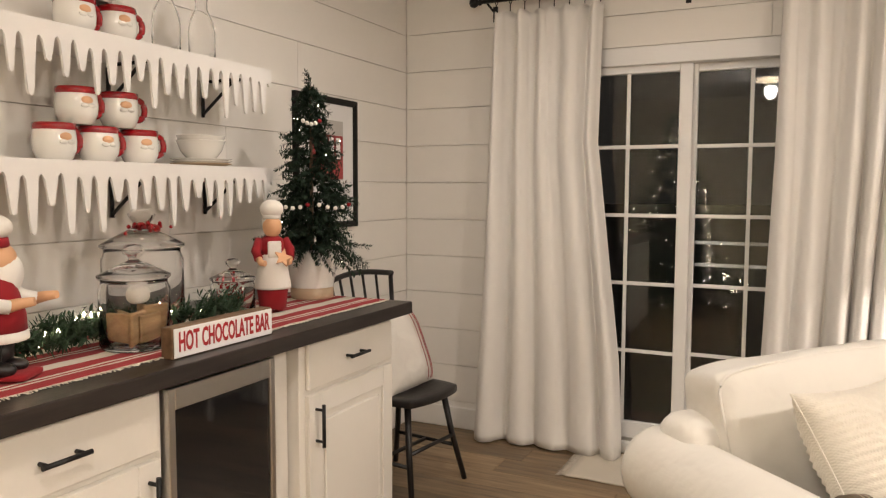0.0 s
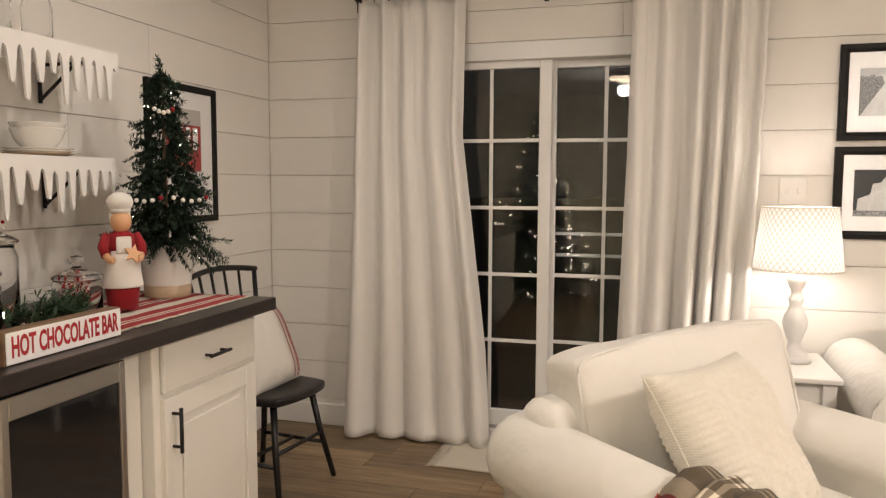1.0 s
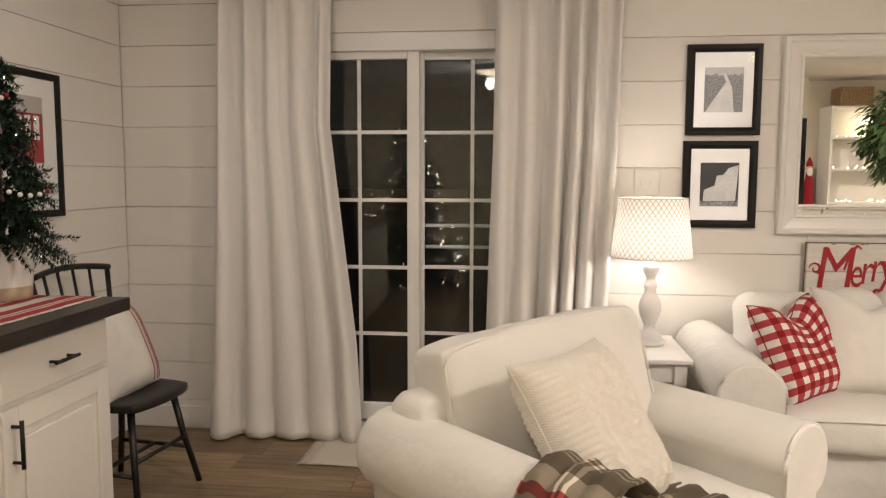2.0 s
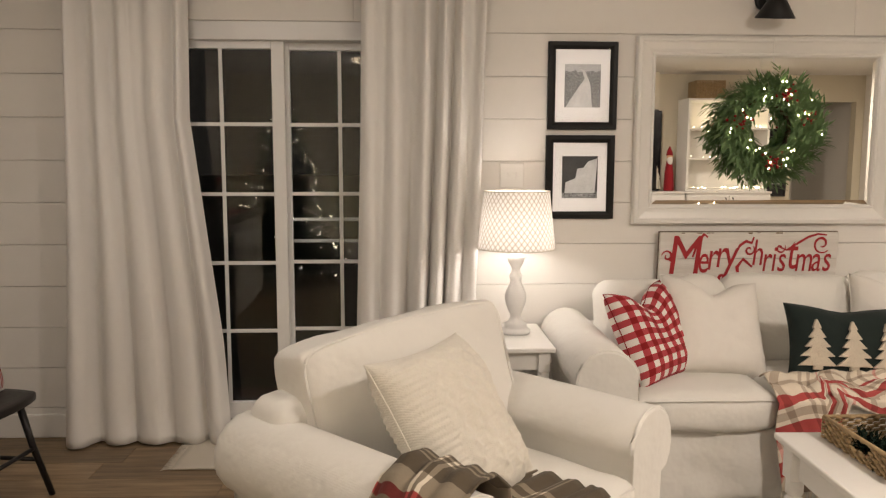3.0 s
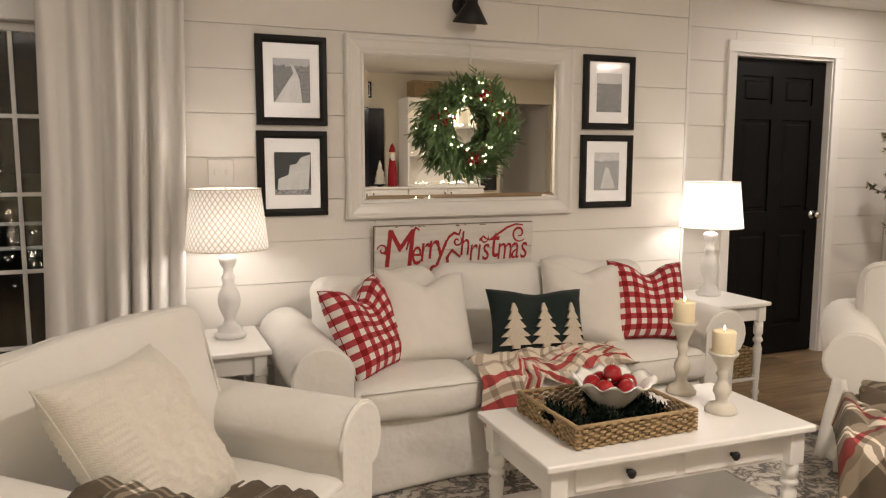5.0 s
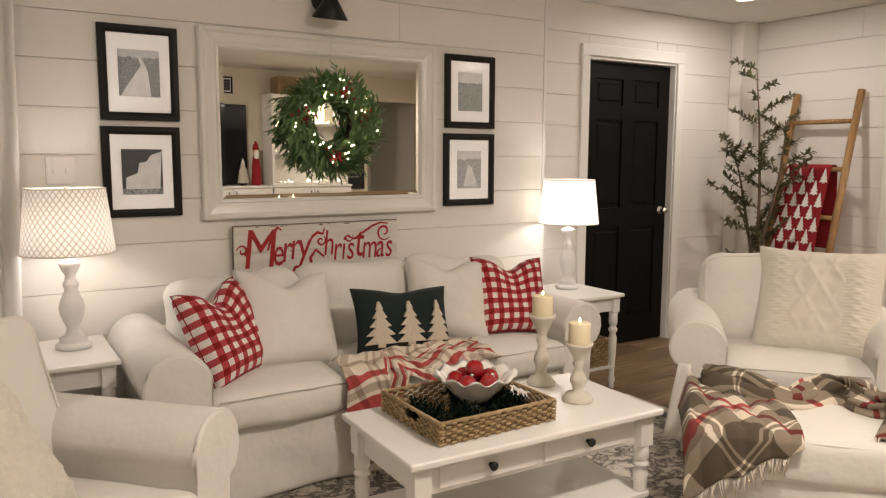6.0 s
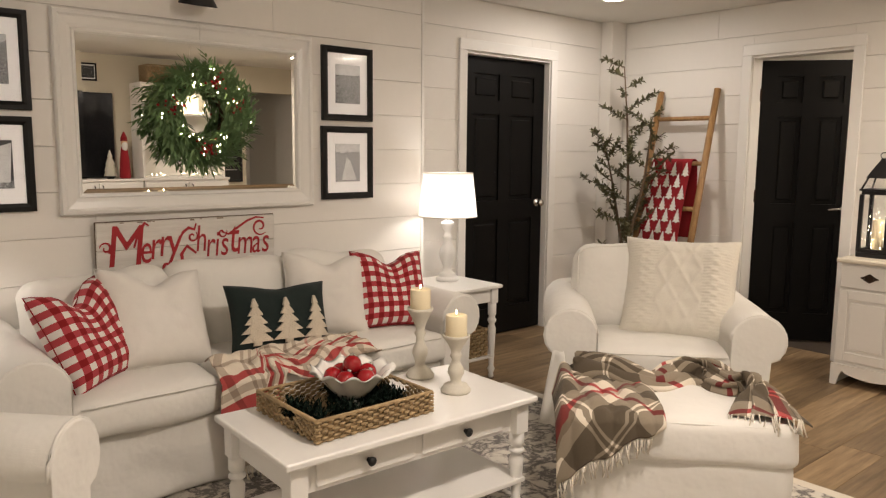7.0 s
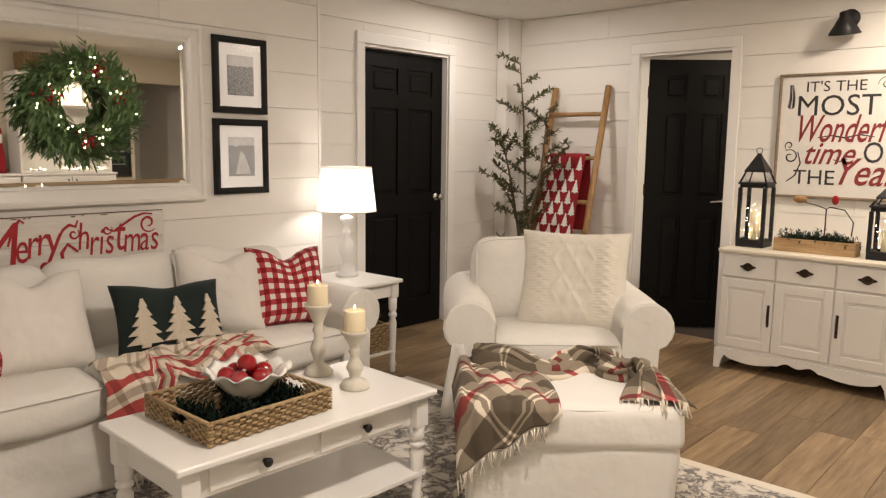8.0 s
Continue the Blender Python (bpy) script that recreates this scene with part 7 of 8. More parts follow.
# ---- far corner ----
def olive_tree():
    rng = random.Random(22)
    root = thing("olive_tree", pose(7.315, 3.865, 0), "slender artificial olive tree in a woven pot", "potted plant")
    part("pot", lathe([(0.12, 0), (0.14, 0.02), (0.16, 0.14), (0.15, 0.27), (0.14, 0.28), (0.13, 0.24), (0.02, 0.23)], 26), WICKER, root)
    leaves = bmesh.new()
    stems = [[(0, 0, 0.22), (0.02, -0.02, 0.7), (-0.01, -0.03, 1.15), (0.02, 0.02, 1.60), (0.0, 0.05, 2.00)],
             [(0.02, 0.02, 0.22), (0.05, 0.06, 0.7), (0.02, 0.14, 1.15), (-0.04, 0.18, 1.45)],
             [(-0.02, 0, 0.22), (-0.03, -0.08, 0.75), (0.02, -0.16, 1.2), (0.02, -0.20, 1.62)]]

    def at(line, f):
        g = f * (len(line) - 1)
        i = min(int(g), len(line) - 2)
        return Vector(line[i]).lerp(Vector(line[i + 1]), g - i)

    for line in stems:
        part("trunk", tube([at(line, k / 12) for k in range(13)], 0.016, 7, None, 0.004), BARK, root)
        for k in range(17):
            f = 0.22 + 0.78 * k / 16
            p = at(line, f)
            a = rng.uniform(0, 6.28)
            d = Vector((math.cos(a) * 0.8, math.sin(a), rng.uniform(0.15, 0.8))).normalized()
            L = rng.uniform(0.13, 0.34) * (1.15 - 0.5 * f)
            pts = [p, p + d * L * 0.5 + Vector((0, 0, 0.01)), p + d * L + Vector((0, 0, 0.035))]
            tw = tube(pts, 0.0035, 5, None, 0.0015)
            part("twig", tw, BARK, root)
            for j in range(int(L / 0.0040)):
                g = 0.12 + 0.88 * rng.random()
                q = p.lerp(pts[2], g)
                e = (d * 0.5 + Vector((rng.uniform(-1, 1), rng.uniform(-1, 1), rng.uniform(-0.7, 0.9)))).normalized()
                blade(leaves, q, e, rng.uniform(0.034, 0.056), rng.uniform(0.014, 0.021))
    tagged(part("leaves", leaves, OLIVE, root), kind="stuff")


olive_tree()


def ladder():
    root = thing("blanket_ladder", pose(0, -0.025, 0), "honey pine blanket ladder leaning against the wall", "ladder")
    foot, head = 7.24, XR - 0.030
    H = 1.83
    for y in (3.375, 3.845):
        part("rail", tube([(foot, y, 0.0), (head, y, H)], 0.024, 10), PINE, root)
    for z in (0.28, 0.62, 0.96, 1.29, 1.62):
        x = foot + (head - foot) * z / H
        part("rung", tube([(x, 3.36, z), (x, 3.86, z)], 0.017, 10), PINE, root)
    return foot, head, H


foot, head, H = ladder()


def ladder_blanket():
    root = thing("hanging_blanket", pose(0, -0.025, 0), "red blanket printed with white trees hung over the ladder", "blanket")
    z0 = 1.29
    x0 = foot + (head - foot) * z0 / H

    def fn(u, v):
        y = 3.455 + 0.33 * u + 0.008 * math.sin(6 * v)
        s = v * 1.25
        w = 0.004 * math.sin(12 * u + 2 * v) + 0.004 * wobble((u * 5, v * 4, 2), 1, 1)
        if s < 0.62:
            return (x0 - 0.030 - (0.62 - s) * 0.25 + w, y, z0 + 0.018 - (0.62 - s))
        if s < 0.68:
            k = (s - 0.62) / 0.06
            return (x0 - 0.030 + 0.060 * k + w * (1 - k), y, z0 + 0.018 + 0.010 * math.sin(math.pi * k))
        return (x0 + 0.030 + w * 0.5, y, z0 + 0.018 - (s - 0.68))

    part("blanket", grid(40, 70, fn), RED_CLOTH, root).modifiers.new("thickness", "SOLIDIFY").thickness = 0.006
    motif = bpy.data.meshes.new("printed_tree")
    bm = felt_tree(0.062, 0.098, 4, 0.0015)
    bm.to_mesh(motif)
    bm.free()
    motif.materials.append(WHITE_FELT)
    for r in range(7):
        for c in range(4):
            u = (c + 0.35 + (0.5 if r % 2 else 0)) / 3.6
            v = (0.02 + r * 0.084) / 1.25
            if u > 0.95:
                continue
            p = Vector(fn(u, v + 0.03))
            ob = new("printed_tree", motif)
            ob.parent = root
            ob.matrix_local = Matrix.Translation(p + Vector((-0.0105, 0, 0))) @ Euler((radians(90), 0, radians(-90))).to_matrix().to_4x4() @ pose(0, 0, 0, -13, 0, 0)


ladder_blanket()


# ---- sideboard wall ----
def sideboard():
    root = thing("sideboard", pose(7.175, 1.732, 0), "white painted sideboard with three doors and bronze pulls", "sideboard")
    y0, y1, dp = -0.490, 0.490, 0.47
    part("body", box(0.012, dp, y0, y1, 0.115, 0.735, 0.002), FURNITURE_WHITE, root)
    part("top", box(-0.015, dp + 0.01, y0 - 0.022, y1 + 0.022, 0.7355, 0.760, 0.007, 2), plain("cream_top_paint", (0.72, 0.66, 0.55), 0.35, vary=0.05, relief=0.03), root)
    # bracket base with a scrolled apron
    sk = bmesh.new()
    n = 60
    top, low = [], []
    for k in range(n + 1):
        y = y0 - 0.012 + (y1 - y0 + 0.024) * k / n
        f = abs(y) / (y1 + 0.012)
        if f > 0.90:
            z = 0.0
        elif f > 0.84:
            z = 0.060 + 0.03 * math.sin((0.90 - f) / 0.06 * math.pi)
        else:
            z = 0.074 + 0.020 * math.cos(f / 0.84 * math.pi * 1.5) - 0.012 * math.cos(f * 22) * (1 if f < 0.25 else 0)
        top.append((y, 0.128))
        low.append((y, z))
    for x in (-0.006, 0.014):
        a = [sk.verts.new((x, y, z)) for y, z in top]
        b = [sk.verts.new((x, y, z)) for y, z in low]
        for k in range(n):
            q = (a[k], b[k], b[k + 1], a[k + 1])
            sk.faces.new(q if x < 0 else q[::-1])
    sk.verts.ensure_lookup_table()
    m = 2 * (n + 1)
    for k in range(n):
        sk.faces.new((sk.verts[n + 1 + k], sk.verts[m + n + 1 + k], sk.verts[m + n + 2 + k], sk.verts[n + 2 + k]))
        sk.faces.new((sk.verts[k], sk.verts[k + 1], sk.verts[m + k + 1], sk.verts[m + k]))
    part("apron", sk, FURNITURE_WHITE, root)
    for s in (-1, 1):
        part("side_foot", box(0.0145, dp, s * 0.490 - 0.010, s * 0.490 + 0.010, 0.0, 0.128, 0.002), FURNITURE_WHITE, root)
    cols = [(0.168, 0.484), (-0.160, 0.160), (-0.484, -0.168)]
    for i, (a, b) in enumerate(cols):
        dr = part("drawer", box(-0.004, 0.0115, a, b, 0.590, 0.722, 0.004), FURNITURE_WHITE, root)
        pull = bmesh.new()
        c = (a + b) / 2
        rim = [(c + 0.043 * math.cos(q) * (1 + 0.14 * math.cos(6 * q)), 0.658 + 0.019 * math.sin(q) * (1 + 0.38 * math.cos(4 * q))) for q in [2 * math.pi * k / 44 for k in range(44)]]
        face = pull.faces.new([pull.verts.new((-0.0042, p, q)) for p, q in rim])
        ext = bmesh.ops.extrude_face_region(pull, geom=[face])
        bmesh.ops.translate(pull, verts=[v for v in ext["geom"] if isinstance(v, bmesh.types.BMVert)], vec=(-0.0035, 0, 0))
        bmesh.ops.recalc_face_normals(pull, faces=pull.faces[:])
        tube([(-0.006, c - 0.026, 0.660), (-0.020, c - 0.024, 0.650), (-0.022, c, 0.643), (-0.020, c + 0.024, 0.650), (-0.006, c + 0.026, 0.660)], 0.004, 6, pull)
        part("pull", pull, BRONZE, dr, "antique bronze drop pull")
        z0, z1 = 0.150, 0.576
        dm = part("door", box(0.004, 0.0115, a, b, z0, z1, 0.001), FURNITURE_WHITE, root)
        for nm, p, q, r, s in (("stile", a, a + 0.048, z0, z1), ("stile", b - 0.048, b, z0, z1), ("rail", a + 0.0485, b - 0.0485, z0, z0 + 0.055), ("rail", a + 0.0485, b - 0.0485, z1 - 0.055, z1)):
            part(nm, box(-0.004, 0.0038, p, q, r, s, 0.0025), FURNITURE_WHITE, dm)
        part("raised_panel", box(-0.003, 0.0038, a + 0.064, b - 0.064, z0 + 0.072, z1 - 0.072, 0.005), FURNITURE_WHITE, dm)
        if i != 1:
            hy = a + 0.022 if i == 0 else b - 0.022
            h = tube([(-0.004, hy, 0.425), (-0.018, hy, 0.412), (-0.020, hy, 0.372), (-0.018, hy, 0.332), (-0.004, hy, 0.320)], 0.005, 7)
            box(-0.006, -0.0042, hy - 0.008, hy + 0.008, 0.305, 0.440, 0.001, bm=h)
            part("pull", h, BRONZE, dm, "antique bronze door pull")


sideboard()


def lantern(m, w, h, label):
    root = thing("lantern", m, label, "lantern", "lanterns on the sideboard")
    b = w / 2
    part("base", box(-b - 0.010, b + 0.010, -b - 0.010, b + 0.010, 0, 0.028, 0.003), BLACK_METAL, root)
    body = h * 0.62
    for sx in (-1, 1):
        for sy in (-1, 1):
            part("post", box(sx * b - 0.011, sx * b + 0.011, sy * b - 0.011, sy * b + 0.011, 0.0285, body, 0.002), BLACK_METAL, root)
    for s in (-1, 1):
        for z in (0.029, body):
            part("rail", box(-b + 0.0115, b - 0.0115, s * b - 0.009, s * b + 0.009, z, z + 0.020, 0.001), BLACK_METAL, root)
            part("rail", box(s * b - 0.009, s * b + 0.009, -b + 0.0115, b - 0.0115, z, z + 0.020, 0.001), BLACK_METAL, root)
        for g in (box(-b + 0.012, b - 0.012, s * b - 0.001, s * b + 0.001, 0.050, body - 0.001), box(s * b - 0.001, s * b + 0.001, -b + 0.012, b - 0.012, 0.050, body - 0.001)):
            gl = part("pane", g, CLEAR, root)
            gl.visible_shadow = False
    zt, zr = body + 0.0205, body + (h - body) * 0.42
    part("eave", box(-b - 0.014, b + 0.014, -b - 0.014, b + 0.014, zt, zt + 0.012, 0.002), BLACK_METAL, root)
    r0, r1 = b + 0.004, b * 0.74
    for sx in (-1, 1):
        for sy in (-1, 1):
            part("roof_bar", tube([(sx * r0, sy * r0, zt + 0.012), (sx * r1, sy * r1, zr)], 0.006, 6), BLACK_METAL, root)
    for k in range(4):
        g = bmesh.new()
        quad = [g.verts.new(v) for v in ((-r0 + 0.006, -r0, zt + 0.013), (r0 - 0.006, -r0, zt + 0.013), (r1 - 0.006, -r1, zr), (-r1 + 0.006, -r1, zr))]
        face = g.faces.new(quad)
        ext = bmesh.ops.extrude_face_region(g, geom=[face])
        bmesh.ops.translate(g, verts=[v for v in ext["geom"] if isinstance(v, bmesh.types.BMVert)], vec=(0, 0.002, 0))
        bmesh.ops.recalc_face_normals(g, faces=g.faces[:])
        g.transform(pose(0, 0, 0, 0, 0, 90 * k))
        part("roof_pane", g, CLEAR, root).visible_shadow = False
    cap = bmesh.new()
    rings = []
    for r, z in ((r1 + 0.008, zr), (r1 + 0.008, zr + 0.008), (0.014, h * 0.95), (0.010, h * 0.97)):
        rings.append([cap.verts.new((sx * r, sy * r, z)) for sx, sy in ((-1, -1), (1, -1), (1, 1), (-1, 1))])
    for p, q in zip(rings, rings[1:]):
        for k in range(4):
            cap.faces.new((p[k], p[(k + 1) % 4], q[(k + 1) % 4], q[k]))
    cap.faces.new(rings[0][::-1])
    cap.faces.new(rings[-1])
    part("roof", cap, BLACK_METAL, root)
    part("ring", tube([(0, 0.018 * math.cos(a * math.pi / 8), h * 0.97 + 0.018 + 0.018 * math.sin(a * math.pi / 8)) for a in range(17)], 0.0025, 6), BLACK_METAL, root)
    part("candle", lathe([(0.030, 0.0285), (0.030, body * 0.58), (0.026, body * 0.60), (0.004, body * 0.595)], 20), WAX, root, "ivory candle inside")
    rng = random.Random(int(h * 1000))
    li = bmesh.new()
    for k in range(26):
        spark(li, (rng.uniform(-1, 1) * b * 0.75, rng.uniform(-1, 1) * b * 0.75, 0.055 + rng.random() ** 2 * body * 0.7), 0.0032)
    tagged(part("string_lights", li, FAIRY, root, "tiny warm white bulbs"), kind="stuff")


SB = 0.760
lantern(pose(7.40, 2.115, SB), 0.150, 0.60, "tall black glazed lantern with a candle and fairy lights")
lantern(pose(7.36, 1.365, SB), 0.150, 0.44, "shorter black glazed lantern with fairy lights")

planter = thing("planter_box", pose(7.36, 1.735, SB), "light wooden planter box filled with fir sprigs", "planter")
for nm, g in (("long_board", box(-0.065, -0.053, -0.225, 0.225, 0, 0.080, 0.002)), ("long_board", box(0.053, 0.065, -0.225, 0.225, 0, 0.080, 0.002)), ("end_board", box(-0.0525, 0.0525, -0.225, -0.213, 0, 0.080, 0.002)), ("end_board", box(-0.0525, 0.0525, 0.213, 0.225, 0, 0.080, 0.002)), ("bottom_board", box(-0.0525, 0.0525, -0.2125, 0.2125, 0.002, 0.012))):
    part(nm, g, BOX_WOOD, planter)
garland("fir_sprigs", pose(7.36, 1.735, SB + 0.058), [(0, -0.19, 0.0), (0, 0.0, 0.01), (0, 0.19, 0.0)], 0.075, 170, 41, "green fir sprigs filling the planter box", 0, NEEDLE)
hook = thing("ornament_stand", pose(7.38, 1.70, SB + 0.013), "thin black wire stand with a small red ornament", "ornament")
part("wire", tube([(0, 0, 0), (0, 0.0, 0.25), (0, -0.02, 0.262), (0, -0.10, 0.250), (0, -0.150, 0.18), (0, -0.145, 0.10)], 0.004, 6), BLACK_METAL, hook)
ho = bmesh.new()
ball(ho, (0, -0.045, 0.305), 0.020, 0, (0.8, 1, 1.4))
part("red_ornament", ho, RED, hook, "small red ornament")
ho2 = bmesh.new()
ball(ho2, (0, 0.150, 0.300), 0.028, 0, (0.8, 1.5, 0.8))
part("wooden_ornament", ho2, PINE, hook, "small carved wooden ornament")
part("wire", tube([(0, 0.15, 0.29), (0, 0.05, 0.268), (0, 0.0, 0.25)], 0.003, 6), BLACK_METAL, hook)


def lettered_sign():
    root = thing("lettered_sign", pose(XR - 0.001, 1.706, 1.455, 0, 0, -90), "framed whitewashed sign with black and red seasonal lettering", "sign")
    w, h = 0.815, 0.780
    part("frame", frame_ring(w, h, 0.016, 0.030, 0.0), timber("sign_frame_wood", (0.16, 0.11, 0.07), (0.32, 0.24, 0.16), along=(8, 8, 8), scale=4.0), root)
    part("sign_board", box(-w / 2 + 0.0162, w / 2 - 0.0162, -0.016, -0.001, -h / 2 + 0.0162, h / 2 - 0.0162), plain("whitewashed_board", (0.70, 0.67, 0.62), 0.7, vary=0.16, grain=20, relief=0.2, patches=6), root)
    up = Euler((radians(90), 0, 0)).to_matrix().to_4x4()
    for text, x, z, size, sq, sh, mat in (("IT'S THE", -0.075, 0.303, 0.092, 1.05, 0, DARK_PAINT), ("MOST", -0.060, 0.182, 0.180, 1.0, 0, DARK_PAINT), ("Wonderful", 0.000, 0.038, 0.240, 0.57, 0.40, SIGN_RED),
                                          ("time", -0.095, -0.112, 0.200, 0.82, 0.40, SIGN_RED), ("OF", 0.195, -0.105, 0.180, 0.80, 0, DARK_PAINT), ("THE", -0.165, -0.262, 0.130, 1.05, 0, DARK_PAINT), ("Year", 0.115, -0.225, 0.235, 0.80, 0.40, SIGN_RED)):
        words(text, size, mat, root, Matrix.Translation((x, -0.0175, z)) @ up, squeeze=sq, depth=0.0008, shear=sh, bold=0.0015 if sh else 0.0)
    for pts, wd in ((spiral(0.20, 0.310, 0.045, 1.2, 2.0), 0.004), ([(-0.16, -0.010), (-0.08, 0.004), (0.0, -0.010), (0.08, 0.010), (0.16, -0.004)], 0.005), (spiral(-0.315, -0.130, 0.048, 1.2, 1.0), 0.005),
                    (spiral(-0.325, -0.06, 0.030, 1.1, 4.0), 0.004), ([(-0.27, -0.10), (-0.25, -0.17), (-0.28, -0.25), (-0.33, -0.29)], 0.005), ([(-0.06, -0.145), (-0.02, -0.155), (0.02, -0.140)], 0.004)):
        r = ribbon(pts, wd, DARK_PAINT, root)
        r.location = (0, -0.0170, 0)
    fern = bmesh.new()
    for k in range(11):
        z = 0.17 + 0.014 * k
        for sd in (-1, 1):
            d, L = Vector((sd * 0.70, 0, 0.72)), 0.036 - 0.0018 * k
            n = Vector((-d.z, 0, d.x)) * 0.0065
            p = Vector((-0.330 + 0.004 * math.sin(0.4 * k), -0.0172, z))
            fern.faces.new([fern.verts.new(v) for v in (p, p + d * L * 0.45 + n, p + d * L, p + d * L * 0.45 - n)])
    part("painted_frond", fern, DARK_PAINT, root)


lettered_sign()


# ---- behind the camera, seen in the mirror ----
tv = thing("television", pose(4.42, YB + 0.06, 1.50), "large black flat television on the wall, switched off", "television")
part("screen", box(-0.82, 0.82, 0.035, 0.041, -0.45, 0.45, 0.001), plain("dark_screen", (0.008, 0.008, 0.009), 0.12, vary=0.1, relief=0.0), tv)
part("housing", box(-0.83, 0.83, -0.058, 0.0345, -0.462, 0.462, 0.006), BLACK_METAL, tv)


def media_unit(x0, x1, h, doors, label):
    root = thing("media_cabinet", pose(0, 0, 0), label, "cabinet", "white cabinets facing the sofa")
    yf = YB + 0.43
    part("body", box(x0, x1, YB + 0.018, yf, 0.0, h - 0.025, 0.003), FURNITURE_WHITE, root)
    part("top", box(x0 - 0.01, x1 + 0.01, YB + 0.017, yf + 0.02, h - 0.0245, h, 0.004), FURNITURE_WHITE, root)
    w = (x1 - x0) / doors
    for k in range(doors):
        a, b = x0 + w * k + 0.006, x0 + w * (k + 1) - 0.006
        d = box(a, b, yf + 0.0005, yf + 0.018, 0.06, h - 0.04, 0.003)
        dm = part("door", d, FURNITURE_WHITE, root)
        hx = b - 0.035 if k % 2 == 0 else a + 0.035
        part("handle", tube([(hx, yf + 0.018, h - 0.18), (hx, yf + 0.042, h - 0.175), (hx, yf + 0.042, h - 0.075), (hx, yf + 0.018, h - 0.07)], 0.006, 7), BLACK_METAL, dm, "black bar handle")


media_unit(3.55, 5.43, 1.035, 4, "long white cabinet under the television")
media_unit(5.445, 6.42, 1.035, 2, "white cabinet carrying an open hutch")


def hutch():
    root = thing("hutch_shelf", pose(0, 0, 1.036), "white open hutch with shelves on a cabinet", "shelf unit")
    x0, x1, y0, y1 = 5.46, 6.41, YB + 0.018, YB + 0.36
    for a, b in ((x0, x0 + 0.025), (x1 - 0.025, x1)):
        part("side", box(a, b, y0, y1, 0, 1.05, 0.002), FURNITURE_WHITE, root)
    part("back", box(x0 + 0.0255, x1 - 0.0255, y0, y0 + 0.012, 0, 1.05), FURNITURE_WHITE, root)
    for z in (0.0, 0.36, 0.70, 1.025):
        part("shelf", box(x0 + 0.0255, x1 - 0.0255, y0 + 0.0125, y1 - 0.002, z, z + 0.022, 0.001), FURNITURE_WHITE, root)


hutch()
basket(pose(5.72, YB + 0.20, 2.087), 0.34, 0.26, 0.20, "brown woven basket on top of the hutch")
figs = bmesh.new()
turned_piece(figs, [(0.075, 0), (0.085, 0.02), (0.070, 0.25), (0.045, 0.40), (0.02, 0.43)], pose(0, 0, 0), 0)
ball(figs, (0, 0.01, 0.46), 0.050, 2)
ball(figs, (0, 0.03, 0.42), 0.050, 1, (0.9, 0.7, 1.6))
turned_piece(figs, [(0.055, 0.48), (0.045, 0.53), (0.01, 0.60)], pose(0, 0, 0), 0)
figs.transform(Matrix.Diagonal((0.70, 0.70, 0.85, 1)))
single("christmas_figure", figs, FIGURE, pose(5.30, YB + 0.25, 1.035), "tall plain red and white carved figure on the cabinet", "figurine")
figs = bmesh.new()
turned_piece(figs, [(0.04, 0), (0.06, 0.02), (0.05, 0.14), (0.02, 0.20)], pose(0, 0, 0), 1)
ball(figs, (0, 0, 0.23), 0.045, 1)
turned_piece(figs, [(0.042, 0.25), (0.02, 0.33)], pose(0, 0, 0), 3)
single("christmas_figure", figs, FIGURE, pose(5.95, YB + 0.20, 1.420), "plain white and black figure standing in the hutch", "figurine")
wt = thing("tabletop_tree", pose(5.13, YB + 0.30, 1.035), "small cream cone tree on the cabinet", "ornament")
part("cone", lathe([(0.07, 0.03), (0.05, 0.08), (0.062, 0.085), (0.04, 0.15), (0.05, 0.155), (0.02, 0.23), (0.028, 0.235), (0.003, 0.31)], 18), CANDLESTICK, wt)
part("stand", lathe([(0.035, 0), (0.035, 0.008), (0.012, 0.012), (0.012, 0.032)], 14), BLACK_METAL, wt)
picture(pose(5.02, YB + 0.001, 2.185, 0, 0, 180), 0.20, 0.19, 0.018, 0.02, "small dark framed picture above the television", plain("dark_print", (0.03, 0.03, 0.03), 0.5, vary=0.5, grain=20), 0.15, 0.13)
cb = thing("chalkboard", pose(6.62, YB + 0.001, 1.36, 0, 0, 180), "black framed chalkboard with faint chalk lines", "chalkboard")
part("frame", frame_ring(0.36, 0.80, 0.025, 0.022, 0.0), BLACK_WOOD, cb)
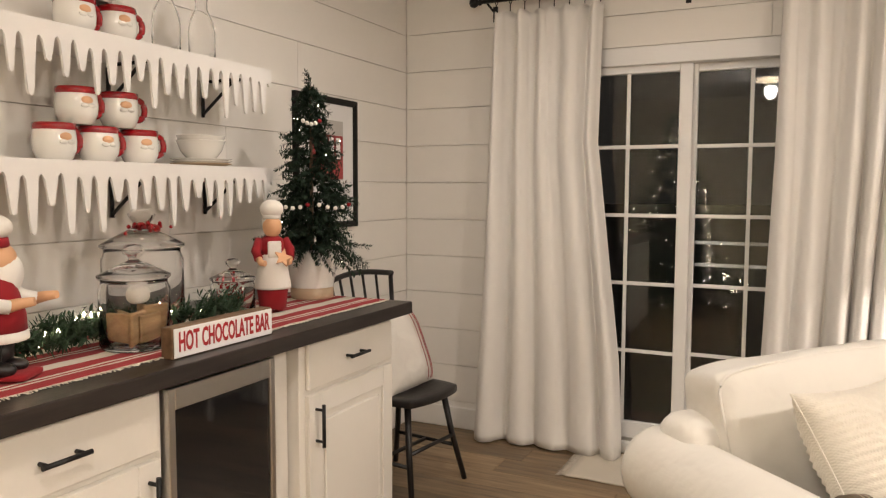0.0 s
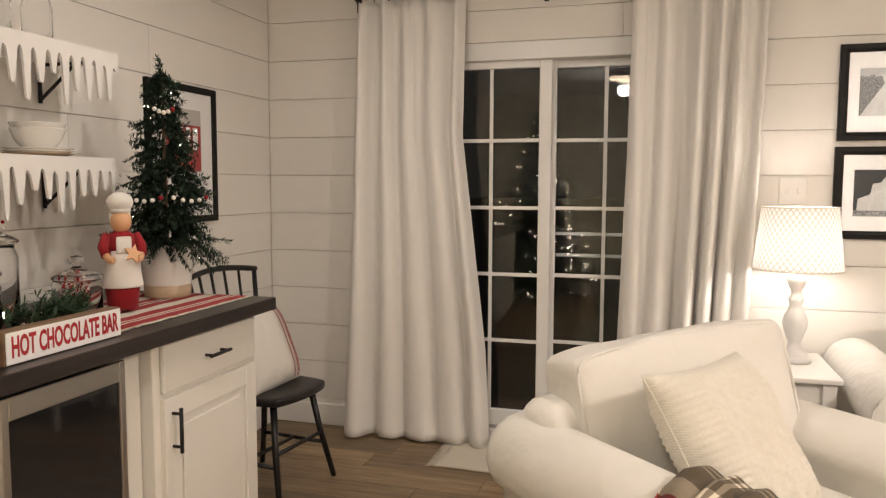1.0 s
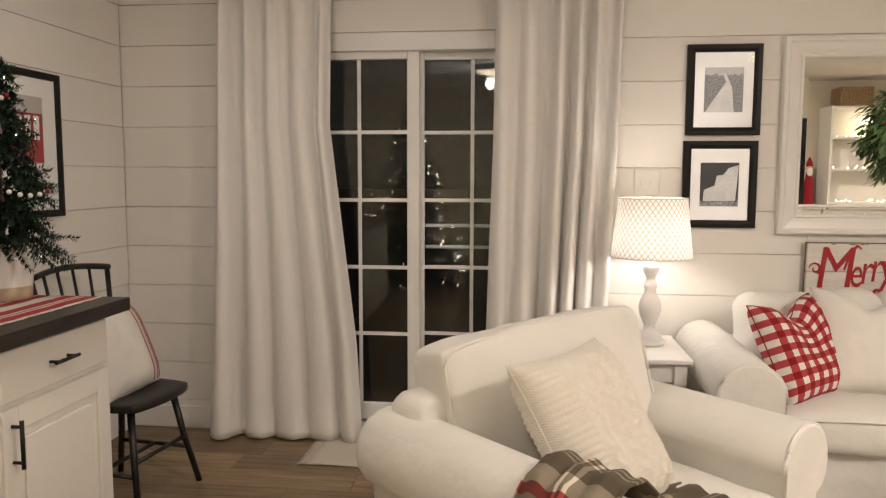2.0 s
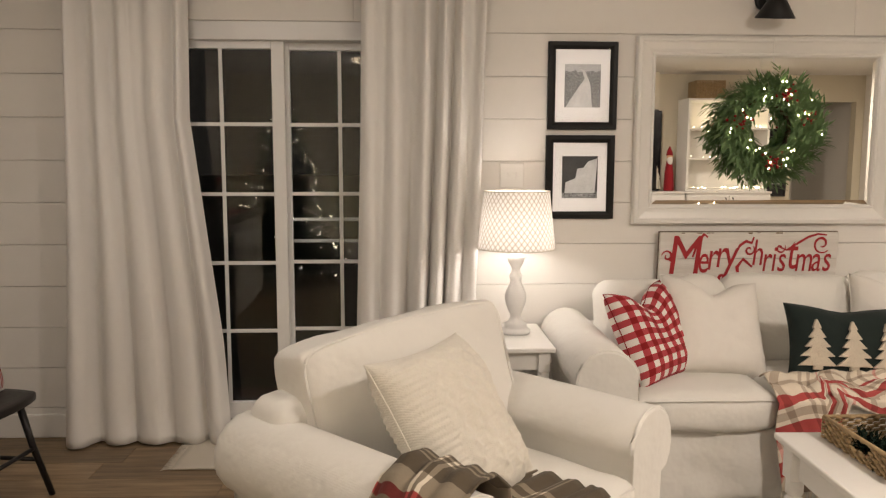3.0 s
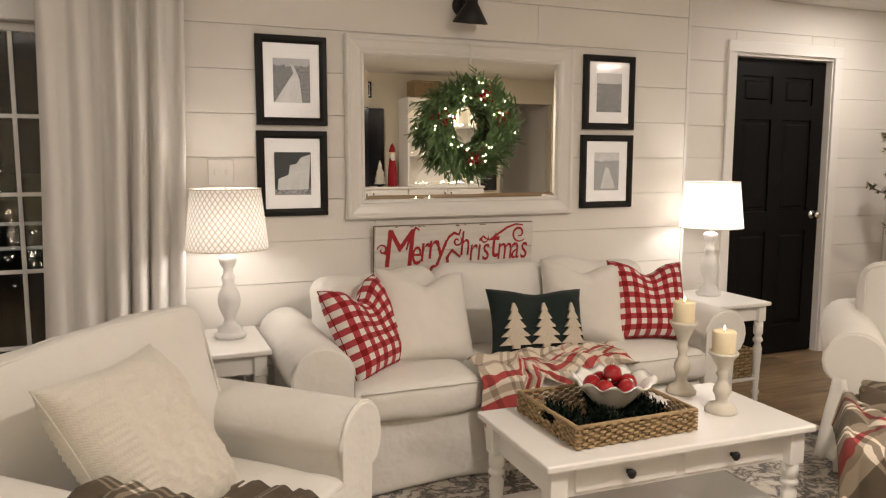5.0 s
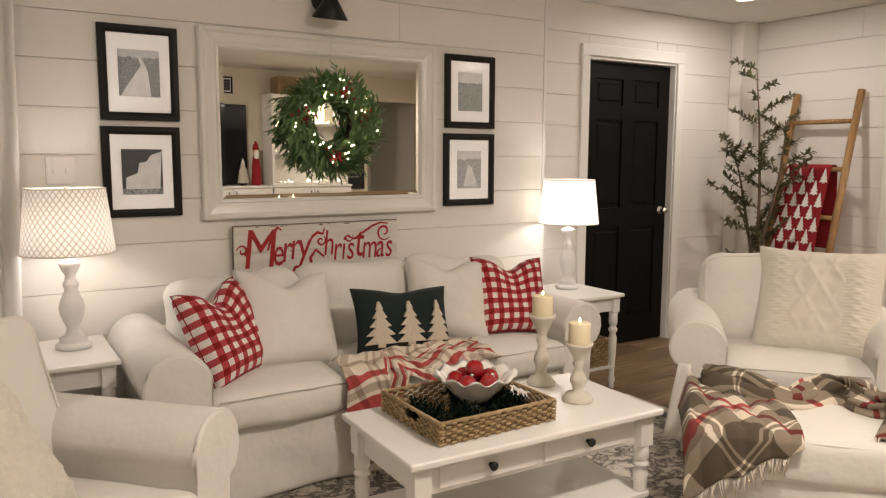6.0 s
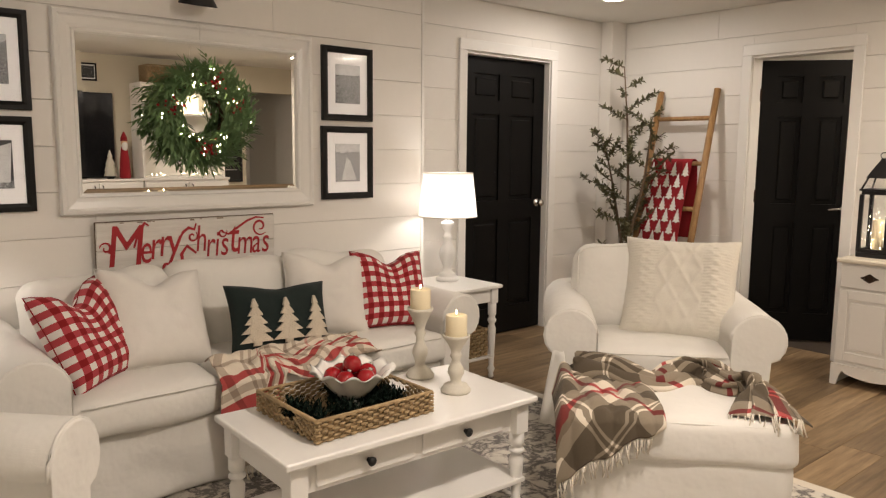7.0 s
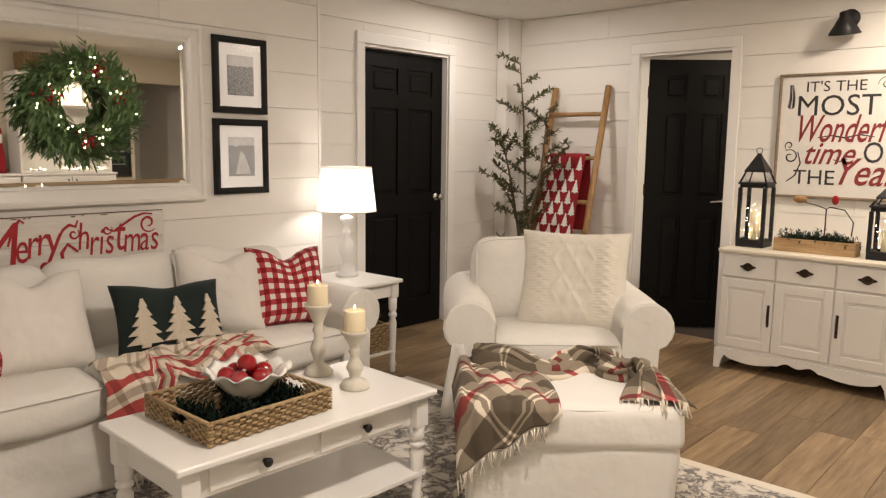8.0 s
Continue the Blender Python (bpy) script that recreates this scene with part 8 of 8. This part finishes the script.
part("slate", box(-0.158, 0.158, -0.010, -0.001, -0.378, 0.378), plain("slate", (0.02, 0.02, 0.02), 0.8, vary=0.3, grain=20), cb)
for k in range(8):
    part("chalk_line", box(-0.11, 0.06 + 0.03 * (k % 3), -0.0118, -0.0105, 0.27 - 0.075 * k, 0.282 - 0.075 * k), plain("chalk", (0.30, 0.30, 0.29), 0.9), cb)
hl, rng_h = bmesh.new(), random.Random(5)
for k in range(60):
    spark(hl, (rng_h.uniform(5.50, 6.38), YB + rng_h.uniform(0.15, 0.34), 1.036 + rng_h.choice((0.03, 0.39, 0.73)) + rng_h.random() * 0.02), 0.006)
lh = thing("fairy_lights", pose(0, 0, 0), "string of warm fairy lights along the hutch shelves", "string lights")
tagged(part("bulbs", hl, FAIRY, lh), kind="stuff")
lit = thing("light_box", pose(6.0, YB + 0.20, 1.759), "glowing white village light box in the hutch", "ornament")
part("panel", box(-0.17, 0.17, -0.03, 0.03, 0.0, 0.22, 0.02, 3), glow("light_box_glow", (1.0, 0.84, 0.58), 2.2), lit)


# ---- boards and planks ----
shiplap(wall_n, "x", XL, EDGE - 0.021, W, -1, open_n, 3)
shiplap(wall_n2, "x", EDGE, 7.52, W2, -1, open_n2, 5)
shiplap(wall_w, "y", 0.3, W - 0.001, XL, 1, [], 8)
shiplap(wall_e, "y", 0.4, 4.19, XR, -1, open_e, 13)

plank_rng = random.Random(4)
plank_meshes = {}
PW = 0.18
for i in range(int((W2 + 1.25) / PW) + 1):
    y = -1.10 + i * PW
    x = XL + plank_rng.uniform(-1.2, 0.0)
    while x < XR + 0.12:
        a, b = max(x, XL), min(x + 1.22, XR + 0.13)
        if b - a > 0.03:
            key = round(b - a, 3)
            if key not in plank_meshes:
                bm = box(0.0006, b - a - 0.0006, 0.0006, PW - 0.0006, -0.006, 0.0, 0.0012)
                me = bpy.data.meshes.new("plank")
                bm.to_mesh(me)
                bm.free()
                me.materials.append(PLANK)
                plank_meshes[key] = me
            ob = new("plank", plank_meshes[key])
            ob.location = (a, y, 0)
            ob.parent = floor
        x += 1.22
